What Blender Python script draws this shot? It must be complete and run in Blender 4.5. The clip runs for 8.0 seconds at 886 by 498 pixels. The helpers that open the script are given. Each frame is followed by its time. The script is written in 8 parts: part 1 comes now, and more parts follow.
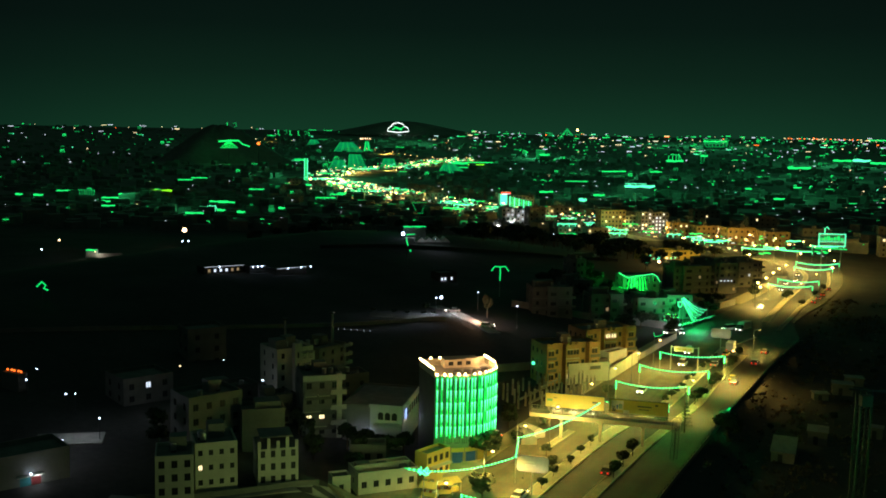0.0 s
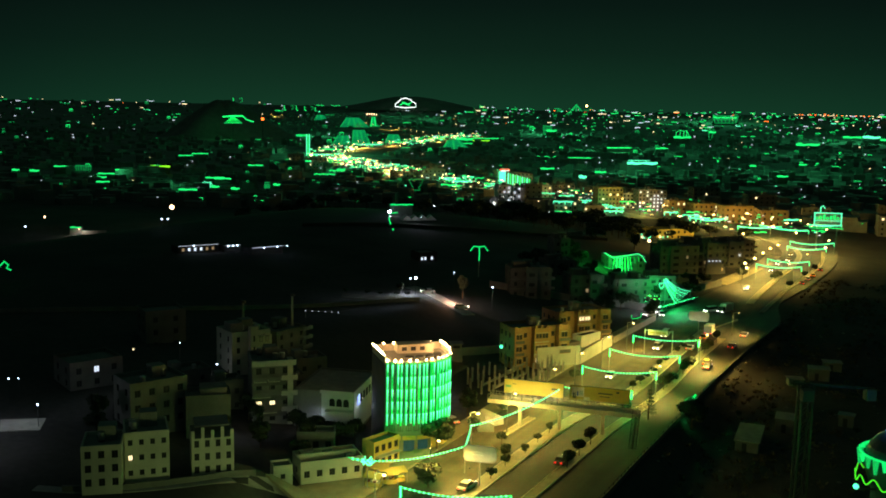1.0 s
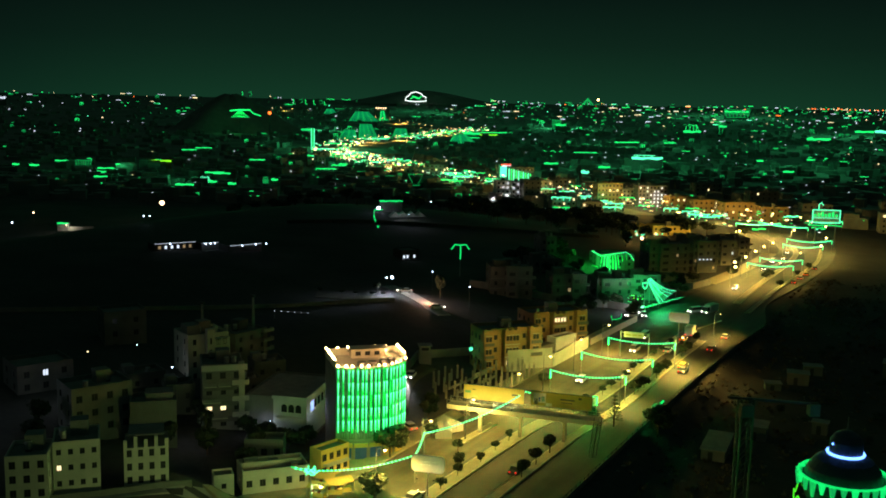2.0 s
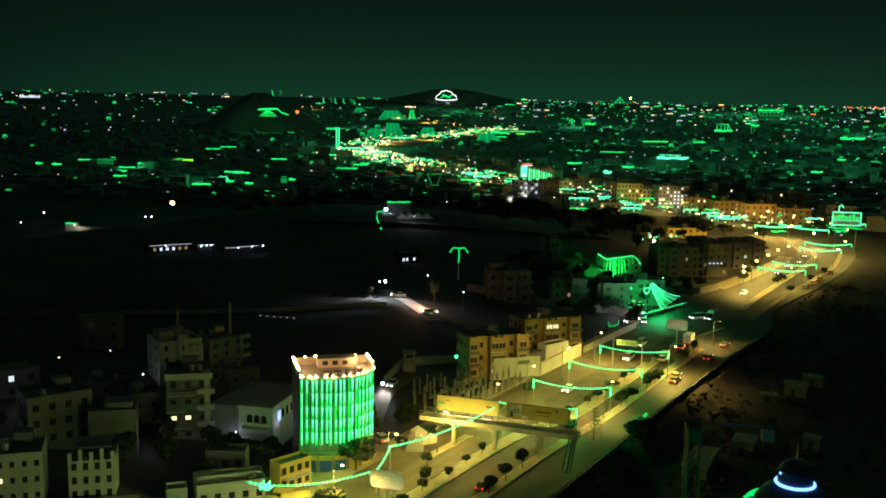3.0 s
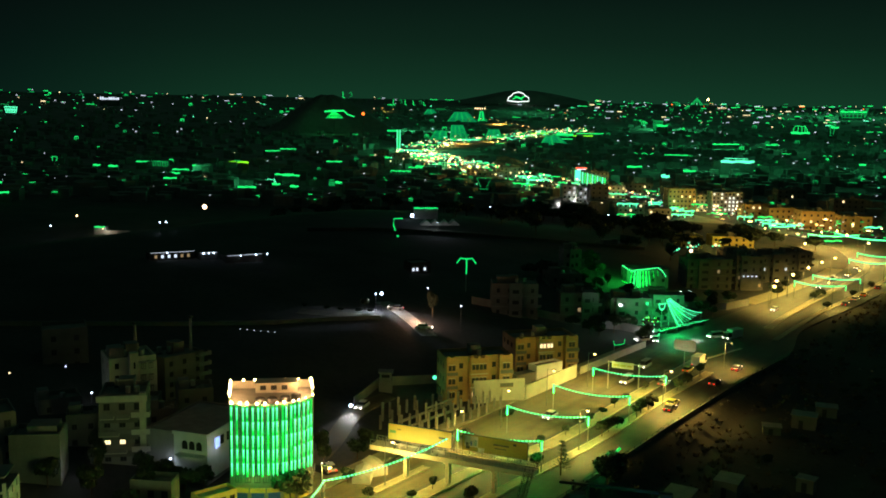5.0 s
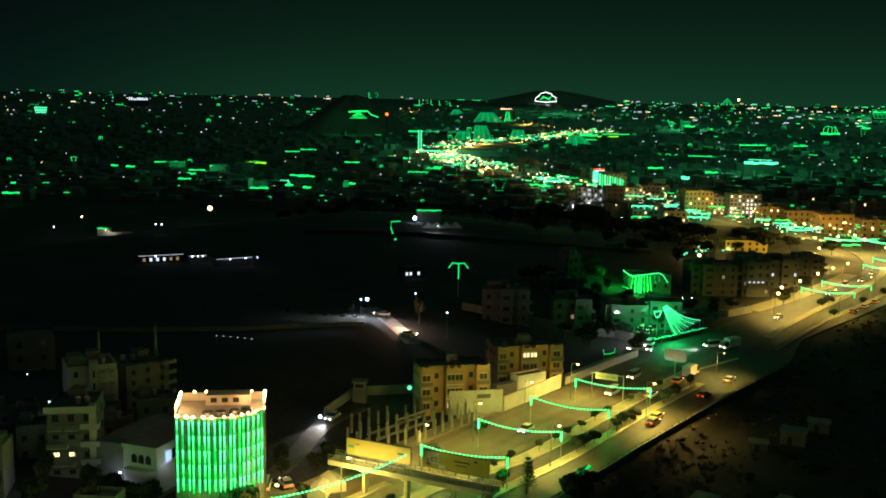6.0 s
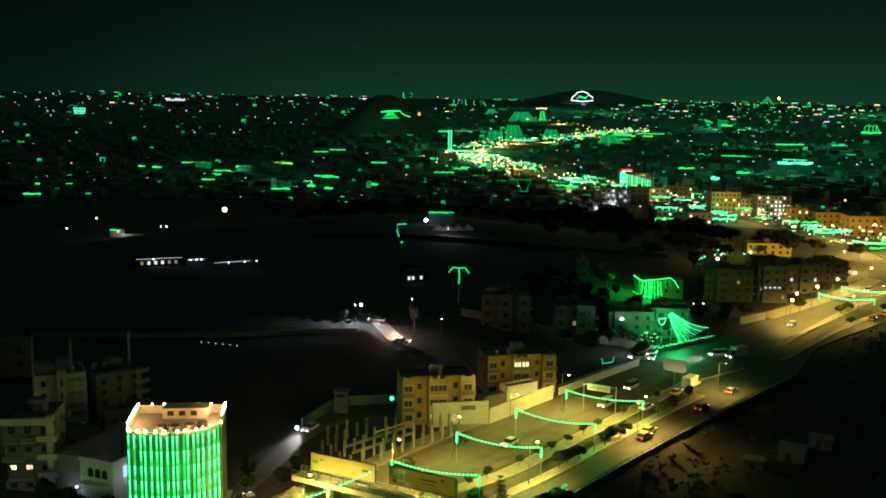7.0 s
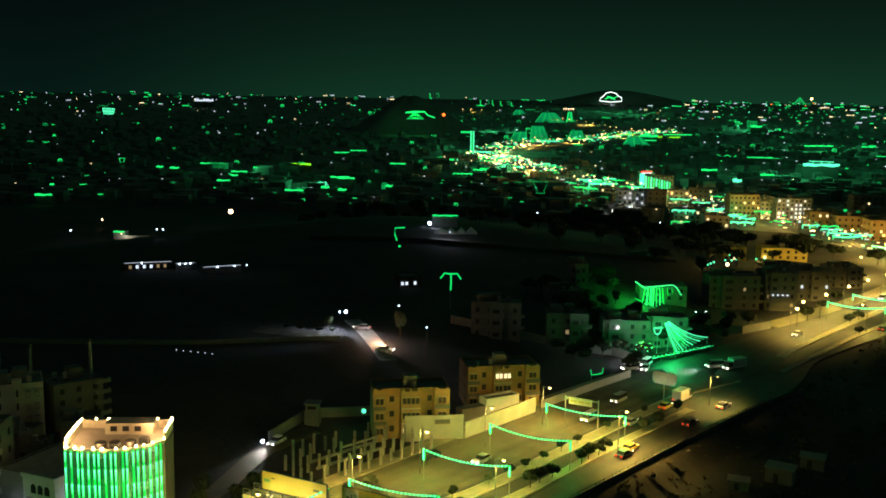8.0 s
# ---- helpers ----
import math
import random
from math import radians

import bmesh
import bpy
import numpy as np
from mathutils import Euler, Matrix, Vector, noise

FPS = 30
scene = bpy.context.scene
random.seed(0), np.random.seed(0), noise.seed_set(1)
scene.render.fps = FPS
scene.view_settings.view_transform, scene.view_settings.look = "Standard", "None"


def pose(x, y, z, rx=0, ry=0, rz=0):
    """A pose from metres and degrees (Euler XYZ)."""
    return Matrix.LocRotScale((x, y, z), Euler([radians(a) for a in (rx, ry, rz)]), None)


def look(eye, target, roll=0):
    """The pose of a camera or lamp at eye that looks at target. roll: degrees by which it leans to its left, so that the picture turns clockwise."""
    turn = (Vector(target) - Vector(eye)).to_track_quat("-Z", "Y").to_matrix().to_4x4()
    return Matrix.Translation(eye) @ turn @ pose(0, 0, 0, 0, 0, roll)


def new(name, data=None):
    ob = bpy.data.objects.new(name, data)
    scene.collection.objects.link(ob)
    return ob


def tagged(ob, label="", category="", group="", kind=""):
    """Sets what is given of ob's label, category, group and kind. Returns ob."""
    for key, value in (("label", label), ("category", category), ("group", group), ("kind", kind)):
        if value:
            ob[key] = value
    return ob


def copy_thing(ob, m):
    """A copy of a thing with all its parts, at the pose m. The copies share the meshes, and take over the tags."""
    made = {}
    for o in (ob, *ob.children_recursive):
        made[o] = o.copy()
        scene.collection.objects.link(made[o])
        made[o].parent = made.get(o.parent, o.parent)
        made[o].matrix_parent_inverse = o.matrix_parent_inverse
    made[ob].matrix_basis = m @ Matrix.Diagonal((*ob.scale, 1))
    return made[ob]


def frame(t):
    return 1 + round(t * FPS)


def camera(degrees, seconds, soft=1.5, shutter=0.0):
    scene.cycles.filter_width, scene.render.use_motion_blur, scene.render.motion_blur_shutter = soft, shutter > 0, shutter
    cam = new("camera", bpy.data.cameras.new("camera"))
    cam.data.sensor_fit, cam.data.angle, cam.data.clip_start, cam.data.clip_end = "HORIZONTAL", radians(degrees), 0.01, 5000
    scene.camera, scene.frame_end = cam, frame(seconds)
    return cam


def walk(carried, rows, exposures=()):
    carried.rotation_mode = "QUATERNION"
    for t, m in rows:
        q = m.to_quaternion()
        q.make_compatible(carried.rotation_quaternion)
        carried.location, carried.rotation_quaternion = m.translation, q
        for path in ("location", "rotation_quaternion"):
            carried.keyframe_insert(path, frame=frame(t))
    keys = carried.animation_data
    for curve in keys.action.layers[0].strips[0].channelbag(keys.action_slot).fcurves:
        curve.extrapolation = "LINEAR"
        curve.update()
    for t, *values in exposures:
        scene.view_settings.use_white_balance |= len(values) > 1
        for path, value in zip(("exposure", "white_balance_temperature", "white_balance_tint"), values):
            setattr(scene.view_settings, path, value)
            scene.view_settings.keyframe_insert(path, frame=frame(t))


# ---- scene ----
cam = camera(48.2, 8.0, soft=1.8)
PATH = [
    (0, (56.809, -195.239, 63.691), (55.915, -193.466, 63.455), 1.1),
    (0.5, (60.18, -190.186, 64.002), (59.279, -188.42, 63.739), 1.2),
    (1, (63.822, -184.826, 64.443), (62.913, -183.067, 64.158), 1.2),
    (1.5, (67.119, -179.794, 64.879), (66.202, -178.041, 64.585), 1.2),
    (3, (77.585, -163.497, 66.132), (76.597, -161.784, 65.83), 1.2),
    (3.5, (80.633, -157.939, 66.495), (79.604, -156.251, 66.192), 1.1),
    (4, (83.688, -151.809, 66.862), (82.633, -150.137, 66.559), 1.1),
    (4.5, (86.244, -145.905, 67.126), (85.153, -144.256, 66.823), 1.1),
    (6, (94.238, -126.867, 67.715), (93.072, -125.271, 67.412), 1.1),
    (6.5, (96.517, -120.62, 67.882), (95.314, -119.052, 67.577), 1.0),
    (7, (98.801, -113.867, 68.102), (97.574, -112.318, 67.797), 0.9),
    (7.5, (100.613, -107.35, 68.258), (99.363, -105.82, 67.952), 0.9),
    (8, (102.49, -100.494, 68.453), (101.216, -98.983, 68.148), 0.9),
]
walk(cam, [(t, look(eye, target, roll)) for t, eye, target, roll in PATH])



# ---------------------------------------------------------------- light of the night
WARM = (1.0, 0.69, 0.14)
GREEN = (0.02, 1.0, 0.13)


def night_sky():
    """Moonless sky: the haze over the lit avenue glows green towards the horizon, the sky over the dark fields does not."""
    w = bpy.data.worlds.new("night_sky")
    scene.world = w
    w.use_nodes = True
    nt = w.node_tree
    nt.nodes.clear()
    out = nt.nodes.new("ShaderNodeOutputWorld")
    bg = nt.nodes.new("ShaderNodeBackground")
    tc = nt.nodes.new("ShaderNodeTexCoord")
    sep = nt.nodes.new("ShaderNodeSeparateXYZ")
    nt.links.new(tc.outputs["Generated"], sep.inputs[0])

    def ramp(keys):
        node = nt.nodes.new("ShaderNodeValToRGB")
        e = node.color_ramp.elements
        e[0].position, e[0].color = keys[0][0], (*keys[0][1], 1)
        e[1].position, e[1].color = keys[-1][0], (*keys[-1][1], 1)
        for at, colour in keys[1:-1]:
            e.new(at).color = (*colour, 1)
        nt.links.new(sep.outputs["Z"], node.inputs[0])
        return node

    # overhead and out of view: set brighter than the seen sky as ambient fill
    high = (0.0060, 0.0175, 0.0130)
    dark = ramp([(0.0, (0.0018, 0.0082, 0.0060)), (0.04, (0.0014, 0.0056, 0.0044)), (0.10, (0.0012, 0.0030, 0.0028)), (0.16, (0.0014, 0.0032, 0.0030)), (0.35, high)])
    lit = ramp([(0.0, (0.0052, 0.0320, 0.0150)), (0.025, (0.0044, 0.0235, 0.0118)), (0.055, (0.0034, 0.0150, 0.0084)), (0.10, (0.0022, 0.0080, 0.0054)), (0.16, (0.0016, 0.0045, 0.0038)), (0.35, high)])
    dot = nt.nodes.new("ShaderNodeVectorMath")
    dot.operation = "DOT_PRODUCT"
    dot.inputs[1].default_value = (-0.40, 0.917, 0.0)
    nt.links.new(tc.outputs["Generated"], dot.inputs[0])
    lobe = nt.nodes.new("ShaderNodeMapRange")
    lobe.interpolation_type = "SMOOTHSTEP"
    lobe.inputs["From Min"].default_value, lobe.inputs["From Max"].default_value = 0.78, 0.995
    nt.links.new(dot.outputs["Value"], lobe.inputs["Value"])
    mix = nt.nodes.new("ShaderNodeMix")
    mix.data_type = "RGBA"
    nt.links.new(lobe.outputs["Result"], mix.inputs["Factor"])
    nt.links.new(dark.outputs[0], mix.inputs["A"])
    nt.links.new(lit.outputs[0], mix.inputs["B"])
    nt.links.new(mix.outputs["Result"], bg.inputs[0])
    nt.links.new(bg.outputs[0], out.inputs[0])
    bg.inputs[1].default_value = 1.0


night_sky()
scene.view_settings.exposure = 0.24


def point_lamp(name, x, y, z, watts, colour=WARM, radius=0.25):
    d = bpy.data.lights.new(name, "POINT")
    d.energy, d.color, d.shadow_soft_size = watts, colour, radius
    ob = new(name, d)
    ob.location = (x, y, z)
    return ob


def spot_lamp(name, eye, target, watts, colour=WARM, cone=130, blend=0.6, radius=0.25):
    d = bpy.data.lights.new(name, "SPOT")
    d.energy, d.color, d.shadow_soft_size = watts, colour, radius
    d.spot_size, d.spot_blend = radians(cone), blend
    ob = new(name, d)
    ob.matrix_world = look(eye, target)
    return ob


# ---------------------------------------------------------------- materials
def surface(name, colour, rough=0.8, vary=0.25, scale=1.2, metal=0.0, bump=0.1, fine=9.0, per_piece=0.0):
    m = bpy.data.materials.new(name)
    m.use_nodes = True
    nt = m.node_tree
    b = nt.nodes["Principled BSDF"]
    b.inputs["Roughness"].default_value, b.inputs["Metallic"].default_value = rough, metal
    tc = nt.nodes.new("ShaderNodeTexCoord")
    n1, n2 = nt.nodes.new("ShaderNodeTexNoise"), nt.nodes.new("ShaderNodeTexNoise")
    n1.inputs["Scale"].default_value, n1.inputs["Detail"].default_value = scale, 4
    n2.inputs["Scale"].default_value, n2.inputs["Detail"].default_value = scale * fine, 3
    for n in (n1, n2):
        nt.links.new(tc.outputs["Object"], n.inputs["Vector"])
    mix = nt.nodes.new("ShaderNodeMath")
    mix.operation = "MULTIPLY_ADD"
    mix.inputs[1].default_value = 0.65
    half = nt.nodes.new("ShaderNodeMath")
    half.operation = "MULTIPLY"
    half.inputs[1].default_value = 0.35
    nt.links.new(n2.outputs[0], half.inputs[0])
    nt.links.new(n1.outputs[0], mix.inputs[0])
    nt.links.new(half.outputs[0], mix.inputs[2])
    value = mix.outputs[0]
    if per_piece:
        info = nt.nodes.new("ShaderNodeObjectInfo")
        add = nt.nodes.new("ShaderNodeMath")
        add.operation = "MULTIPLY_ADD"
        add.inputs[1].default_value = per_piece
        nt.links.new(info.outputs["Random"], add.inputs[0])
        nt.links.new(value, add.inputs[2])
        value = add.outputs[0]
    ramp = nt.nodes.new("ShaderNodeValToRGB")
    e = ramp.color_ramp.elements
    e[0].position, e[1].position = 0.3, 0.7
    e[0].color = (*[c * (1 - vary) for c in colour], 1)
    e[1].color = (*[min(1, c * (1 + vary)) for c in colour], 1)
    nt.links.new(value, ramp.inputs[0])
    nt.links.new(ramp.outputs[0], b.inputs["Base Color"])
    if bump:
        bp = nt.nodes.new("ShaderNodeBump")
        bp.inputs["Strength"].default_value, bp.inputs["Distance"].default_value = bump, 0.05
        nt.links.new(n2.outputs[0], bp.inputs["Height"])
        nt.links.new(bp.outputs[0], b.inputs["Normal"])
    return m


def road_surface(name, colour, dust, rough=0.7):
    """Worn asphalt: long wheel tracks and oil streaks, dust drifts, mended patches and fine grit."""
    m = bpy.data.materials.new(name)
    m.use_nodes = True
    nt = m.node_tree
    b = nt.nodes["Principled BSDF"]
    b.inputs["Roughness"].default_value = rough
    tc = nt.nodes.new("ShaderNodeTexCoord")

    def noise_node(scale, detail, sx=1.0, sy=1.0):
        mp, n = nt.nodes.new("ShaderNodeMapping"), nt.nodes.new("ShaderNodeTexNoise")
        mp.inputs["Scale"].default_value = (sx, sy, 1.0)
        n.inputs["Scale"].default_value, n.inputs["Detail"].default_value = scale, detail
        nt.links.new(tc.outputs["Object"], mp.inputs["Vector"])
        nt.links.new(mp.outputs["Vector"], n.inputs["Vector"])
        return n.outputs[0]

    def ramp(value, stops):
        r = nt.nodes.new("ShaderNodeValToRGB")
        e = r.color_ramp.elements
        (e[0].position, c0), (e[1].position, c1) = stops[0], stops[-1]
        e[0].color, e[1].color = (*c0, 1), (*c1, 1)
        nt.links.new(value, r.inputs[0])
        return r.outputs[0]

    def mixed(kind, factor, a, c):
        x = nt.nodes.new("ShaderNodeMix")
        x.data_type, x.blend_type = "RGBA", kind
        if isinstance(factor, float):
            x.inputs["Factor"].default_value = factor
        else:
            nt.links.new(factor, x.inputs["Factor"])
        nt.links.new(a, x.inputs["A"])
        nt.links.new(c, x.inputs["B"])
        return x.outputs["Result"]

    base = ramp(noise_node(0.22, 6), [(0.32, [c * 0.78 for c in colour]), (0.68, [c * 1.25 for c in colour])])
    tracks = ramp(noise_node(0.4, 3, 1.0, 0.035), [(0.34, (0.62, 0.62, 0.62)), (0.64, (1.12, 1.10, 1.06))])
    drift = ramp(noise_node(0.07, 4, 1.0, 0.22), [(0.46, (0, 0, 0)), (0.70, (0.9, 0.9, 0.9))])
    grit = ramp(noise_node(5.0, 3), [(0.35, (0.86, 0.86, 0.86)), (0.65, (1.14, 1.13, 1.10))])
    tone = nt.nodes.new("ShaderNodeRGB")
    tone.outputs[0].default_value = (*dust, 1)
    colour_out = mixed("MULTIPLY", 1.0, mixed("MIX", drift, mixed("MULTIPLY", 1.0, base, tracks), tone.outputs[0]), grit)
    nt.links.new(colour_out, b.inputs["Base Color"])
    bp = nt.nodes.new("ShaderNodeBump")
    bp.inputs["Strength"].default_value, bp.inputs["Distance"].default_value = 0.2, 0.04
    nt.links.new(noise_node(6.0, 3), bp.inputs["Height"])
    nt.links.new(bp.outputs[0], b.inputs["Normal"])
    return m


def glow(name, colour, strength):
    m = bpy.data.materials.new(name)
    m.use_nodes = True
    b = m.node_tree.nodes["Principled BSDF"]
    b.inputs["Base Color"].default_value = (*[min(1, 0.6 * c) for c in colour], 1)
    b.inputs["Emission Color"].default_value = (*colour, 1)
    b.inputs["Emission Strength"].default_value = strength
    return m


M = dict(
    tower_wall=surface("tower_plaster", (0.27, 0.27, 0.25), 0.85, 0.25, 0.5),
    soil=surface("soil", (0.050, 0.047, 0.041), 0.95, 0.5, 0.05, bump=0.3, fine=14),
    asphalt=road_surface("asphalt", (0.062, 0.060, 0.052), (0.105, 0.098, 0.075)),
    dusty=road_surface("dusty_asphalt", (0.118, 0.105, 0.072), (0.165, 0.143, 0.092), 0.9),
    paving=surface("paving", (0.33, 0.29, 0.19), 0.85, 0.25, 0.5),
    kerb=surface("kerb", (0.44, 0.40, 0.28), 0.8, 0.25, 1.0, per_piece=0.2),
    paint=surface("road_paint", (0.6, 0.58, 0.5), 0.7, 0.3, 2.0),
    concrete=surface("concrete", (0.30, 0.28, 0.25), 0.85, 0.25, 0.6),
    plaster=surface("pale_plaster", (0.56, 0.52, 0.42), 0.85, 0.16, 0.35),
    plaster_b=surface("ochre_plaster", (0.42, 0.255, 0.105), 0.85, 0.24, 0.35),
    plaster_c=surface("grey_plaster", (0.22, 0.21, 0.19), 0.85, 0.22, 0.35),
    side_shade=surface("shaded_side_wall", (0.075, 0.072, 0.066), 0.95, 0.35, 0.6),
    plaster_d=surface("dark_block", (0.16, 0.15, 0.13), 0.9, 0.25, 0.4),
    white=surface("white_wall", (0.72, 0.72, 0.70), 0.8, 0.12, 0.4),
    yellow=surface("yellow_wall", (0.62, 0.46, 0.12), 0.75, 0.18, 0.4),
    roof=surface("roof_screed", (0.20, 0.19, 0.17), 0.9, 0.3, 0.4),
    steel=surface("galvanised_steel", (0.42, 0.42, 0.40), 0.45, 0.15, 2.0, metal=0.7),
    pole_steel=surface("weathered_pole_steel", (0.17, 0.17, 0.16), 0.6, 0.25, 2.0, metal=0.4),
    dark_steel=surface("dark_steel", (0.07, 0.07, 0.07), 0.5, 0.2, 2.0, metal=0.5),
    glass=surface("dark_window_glass", (0.045, 0.047, 0.045), 0.12, 0.3, 0.4, bump=0),
    blue=surface("blue_shutter", (0.03, 0.12, 0.50), 0.5, 0.2, 1.0),
    shutter_teal=surface("teal_shutter", (0.05, 0.26, 0.28), 0.5, 0.2, 1.0),
    shutter_red=surface("dark_red_shutter", (0.22, 0.03, 0.03), 0.5, 0.2, 1.0),
    leaf=surface("dark_foliage", (0.030, 0.044, 0.018), 0.7, 0.45, 1.5),
    dry_grass=surface("dry_grass", (0.12, 0.095, 0.055), 0.9, 0.5, 0.3, bump=0),
    bark=surface("bark", (0.12, 0.08, 0.05), 0.9, 0.3, 3.0),
    poster=surface("yellow_poster", (0.50, 0.36, 0.04), 0.6, 0.12, 0.3),
    poster_b=surface("olive_poster", (0.42, 0.36, 0.05), 0.6, 0.2, 0.3),
    poster_art=surface("poster_print", (0.62, 0.60, 0.50), 0.6, 0.5, 0.8),
    leaf_print=surface("green_print", (0.12, 0.30, 0.08), 0.6, 0.3, 0.6),
    print_teal=surface("teal_print", (0.14, 0.34, 0.30), 0.6, 0.3, 0.9),
    ink=surface("poster_ink", (0.06, 0.07, 0.04), 0.6, 0.2, 1.0),
    car_white=surface("white_car_paint", (0.65, 0.65, 0.63), 0.3, 0.05, 1.0, bump=0),
    car_dark=surface("dark_car_paint", (0.05, 0.05, 0.06), 0.3, 0.1, 1.0, bump=0),
    car_yellow=surface("yellow_car_paint", (0.60, 0.42, 0.05), 0.35, 0.08, 1.0, bump=0),
    tyre=surface("tyre_rubber", (0.02, 0.02, 0.02), 0.9, 0.2, 4.0),
    dust=surface("haze_pale_dust", (0.20, 0.195, 0.165), 0.95, 0.45, 0.02, bump=0.2, fine=8),
    limewash=surface("limewashed_wall", (0.20, 0.195, 0.17), 0.9, 0.4, 0.03, bump=0),
    hill=surface("bare_hill", (0.20, 0.19, 0.16), 0.95, 0.4, 0.01, bump=0.2),
    canvas=surface("tent_canvas", (0.50, 0.48, 0.42), 0.8, 0.15, 0.5),
    dome=surface("slate_blue_dome", (0.05, 0.07, 0.10), 0.5, 0.2, 0.6),
    green=glow("green_led", (0.008, 1.0, 0.20), 0.72),
    green_hot=glow("bright_green_led", (0.10, 1.0, 0.40), 2.2),
    green_far=glow("distant_green_led", (0.015, 1.0, 0.19), 1.0),
    strip=glow("green_strip_tube", (0.004, 0.85, 0.13), 0.42),
    veil=glow("green_light_veil", (0.006, 0.8, 0.26), 0.22),
    green_dim=glow("faint_green_led", (0.012, 0.8, 0.18), 0.42),
    lime_dim=glow("soft_lime_led", (0.10, 1.0, 0.03), 0.6),
    lime=glow("lime_led", (0.25, 1.0, 0.02), 1.2),
    cyan=glow("turquoise_led", (0.10, 1.0, 0.50), 1.5),
    warm=glow("warm_bulb", (1.0, 0.62, 0.26), 30.0),
    sodium=glow("sodium_lamp", (1.0, 0.66, 0.22), 9.0),
    sodium_far=glow("distant_sodium_lamp", (1.0, 0.55, 0.17), 4.5),
    bigwarm=glow("big_warm_lamp", (1.0, 0.62, 0.34), 6.0),
    white_led=glow("white_led", (0.9, 1.0, 0.95), 1.8),
    cold=glow("cold_lamp", (0.58, 0.74, 1.0), 12.0),
    cold_dim=glow("cold_window", (0.75, 0.85, 1.0), 1.0),
    room=glow("lit_room", (1.0, 0.80, 0.42), 1.6),
    room_dim=glow("dim_room", (1.0, 0.70, 0.35), 0.25),
    red=glow("tail_lamp", (1.0, 0.04, 0.02), 2.5),
    head=glow("head_lamp", (1.0, 0.95, 0.82), 12.0),
    blue_door=glow("bluish_doorway", (0.30, 0.45, 1.0), 1.3),
    blue_glow=glow("blue_led", (0.12, 0.30, 1.0), 4.0),
    orange=glow("orange_beacon", (1.0, 0.16, 0.02), 3.0),
)


# ---------------------------------------------------------------- mesh helpers
class Shape:
    """Collects vertices and faces for one part."""

    def __init__(self):
        self.v, self.f = [], []

    def add(self, verts, faces):
        n = len(self.v)
        self.v += [tuple(p) for p in verts]
        self.f += [tuple(i + n for i in f) for f in faces]
        return self

    def box(self, x0, x1, y0, y1, z0, z1, m=None):
        vs = [(x, y, z) for z in (z0, z1) for y in (y0, y1) for x in (x0, x1)]
        if m is not None:
            vs = [m @ Vector(p) for p in vs]
        return self.add(vs, [(0, 2, 3, 1), (4, 5, 7, 6), (0, 1, 5, 4), (2, 6, 7, 3), (0, 4, 6, 2), (1, 3, 7, 5)])

    def tube(self, path, r, n=6, ends=True):
        path = [Vector(p) for p in path]
        rings = []
        for i, p in enumerate(path):
            d = (path[min(i + 1, len(path) - 1)] - path[max(i - 1, 0)]).normalized()
            a = d.cross(Vector((0, 0, 1)) if abs(d.z) < 0.9 else Vector((1, 0, 0))).normalized()
            b = d.cross(a)
            rr = r[i] if isinstance(r, (list, tuple)) else r
            rings.append([p + (a * math.cos(2 * math.pi * k / n) + b * math.sin(2 * math.pi * k / n)) * rr for k in range(n)])
        vs = [q for ring in rings for q in ring]
        fs = [(i * n + k, i * n + (k + 1) % n, (i + 1) * n + (k + 1) % n, (i + 1) * n + k) for i in range(len(path) - 1) for k in range(n)]
        if ends:
            fs += [tuple(range(n))[::-1], tuple((len(path) - 1) * n + k for k in range(n))]
        return self.add(vs, fs)

    def ball(self, c, r, n=6, squash=1.0):
        vs, fs = [(c[0], c[1], c[2] + r * squash)], []
        rows = max(2, n // 2)
        for i in range(1, rows):
            a = math.pi * i / rows
            for k in range(n):
                b = 2 * math.pi * k / n
                vs.append((c[0] + r * math.sin(a) * math.cos(b), c[1] + r * math.sin(a) * math.sin(b), c[2] + r * squash * math.cos(a)))
        vs.append((c[0], c[1], c[2] - r * squash))
        last = len(vs) - 1
        for k in range(n):
            fs.append((0, 1 + k, 1 + (k + 1) % n))
            for i in range(rows - 2):
                a = 1 + i * n
                fs.append((a + k, a + n + k, a + n + (k + 1) % n, a + (k + 1) % n))
            fs.append((last, last - n + (k + 1) % n, last - n + k))
        return self.add(vs, fs)

    def prism(self, outline, z0, z1):
        n = len(outline)
        vs = [(x, y, z0) for x, y in outline] + [(x, y, z1) for x, y in outline]
        return self.add(vs, [tuple(range(n))[::-1], tuple(range(n, 2 * n))] + [(i, (i + 1) % n, n + (i + 1) % n, n + i) for i in range(n)])

    def mesh(self, name, mat, smooth=False):
        me = bpy.data.meshes.new(name)
        seen, index, verts = {}, [], []
        for p in self.v:
            key = (round(p[0], 3), round(p[1], 3), round(p[2], 3))
            if key not in seen:
                seen[key] = len(verts)
                verts.append(p)
            index.append(seen[key])
        faces = [tuple(dict.fromkeys(index[i] for i in f)) for f in self.f]
        me.from_pydata(verts, [], [f for f in faces if len(f) > 2])
        me.materials.append(mat)
        if smooth:
            me.polygons.foreach_set("use_smooth", [True] * len(me.polygons))
        me.update()
        return me


def part(name, shape, mat, parent, label="", smooth=False):
    me = shape if isinstance(shape, bpy.types.Mesh) else shape.mesh(name, mat, smooth)
    ob = new(name, me)
    ob.parent = parent
    if label:
        tagged(ob, label)
    return ob


def thing(name, m, label, category, group="", kind=""):
    ob = new(name)
    ob.empty_display_size = 0.3
    ob.matrix_world = m
    return tagged(ob, label, category, group, kind)


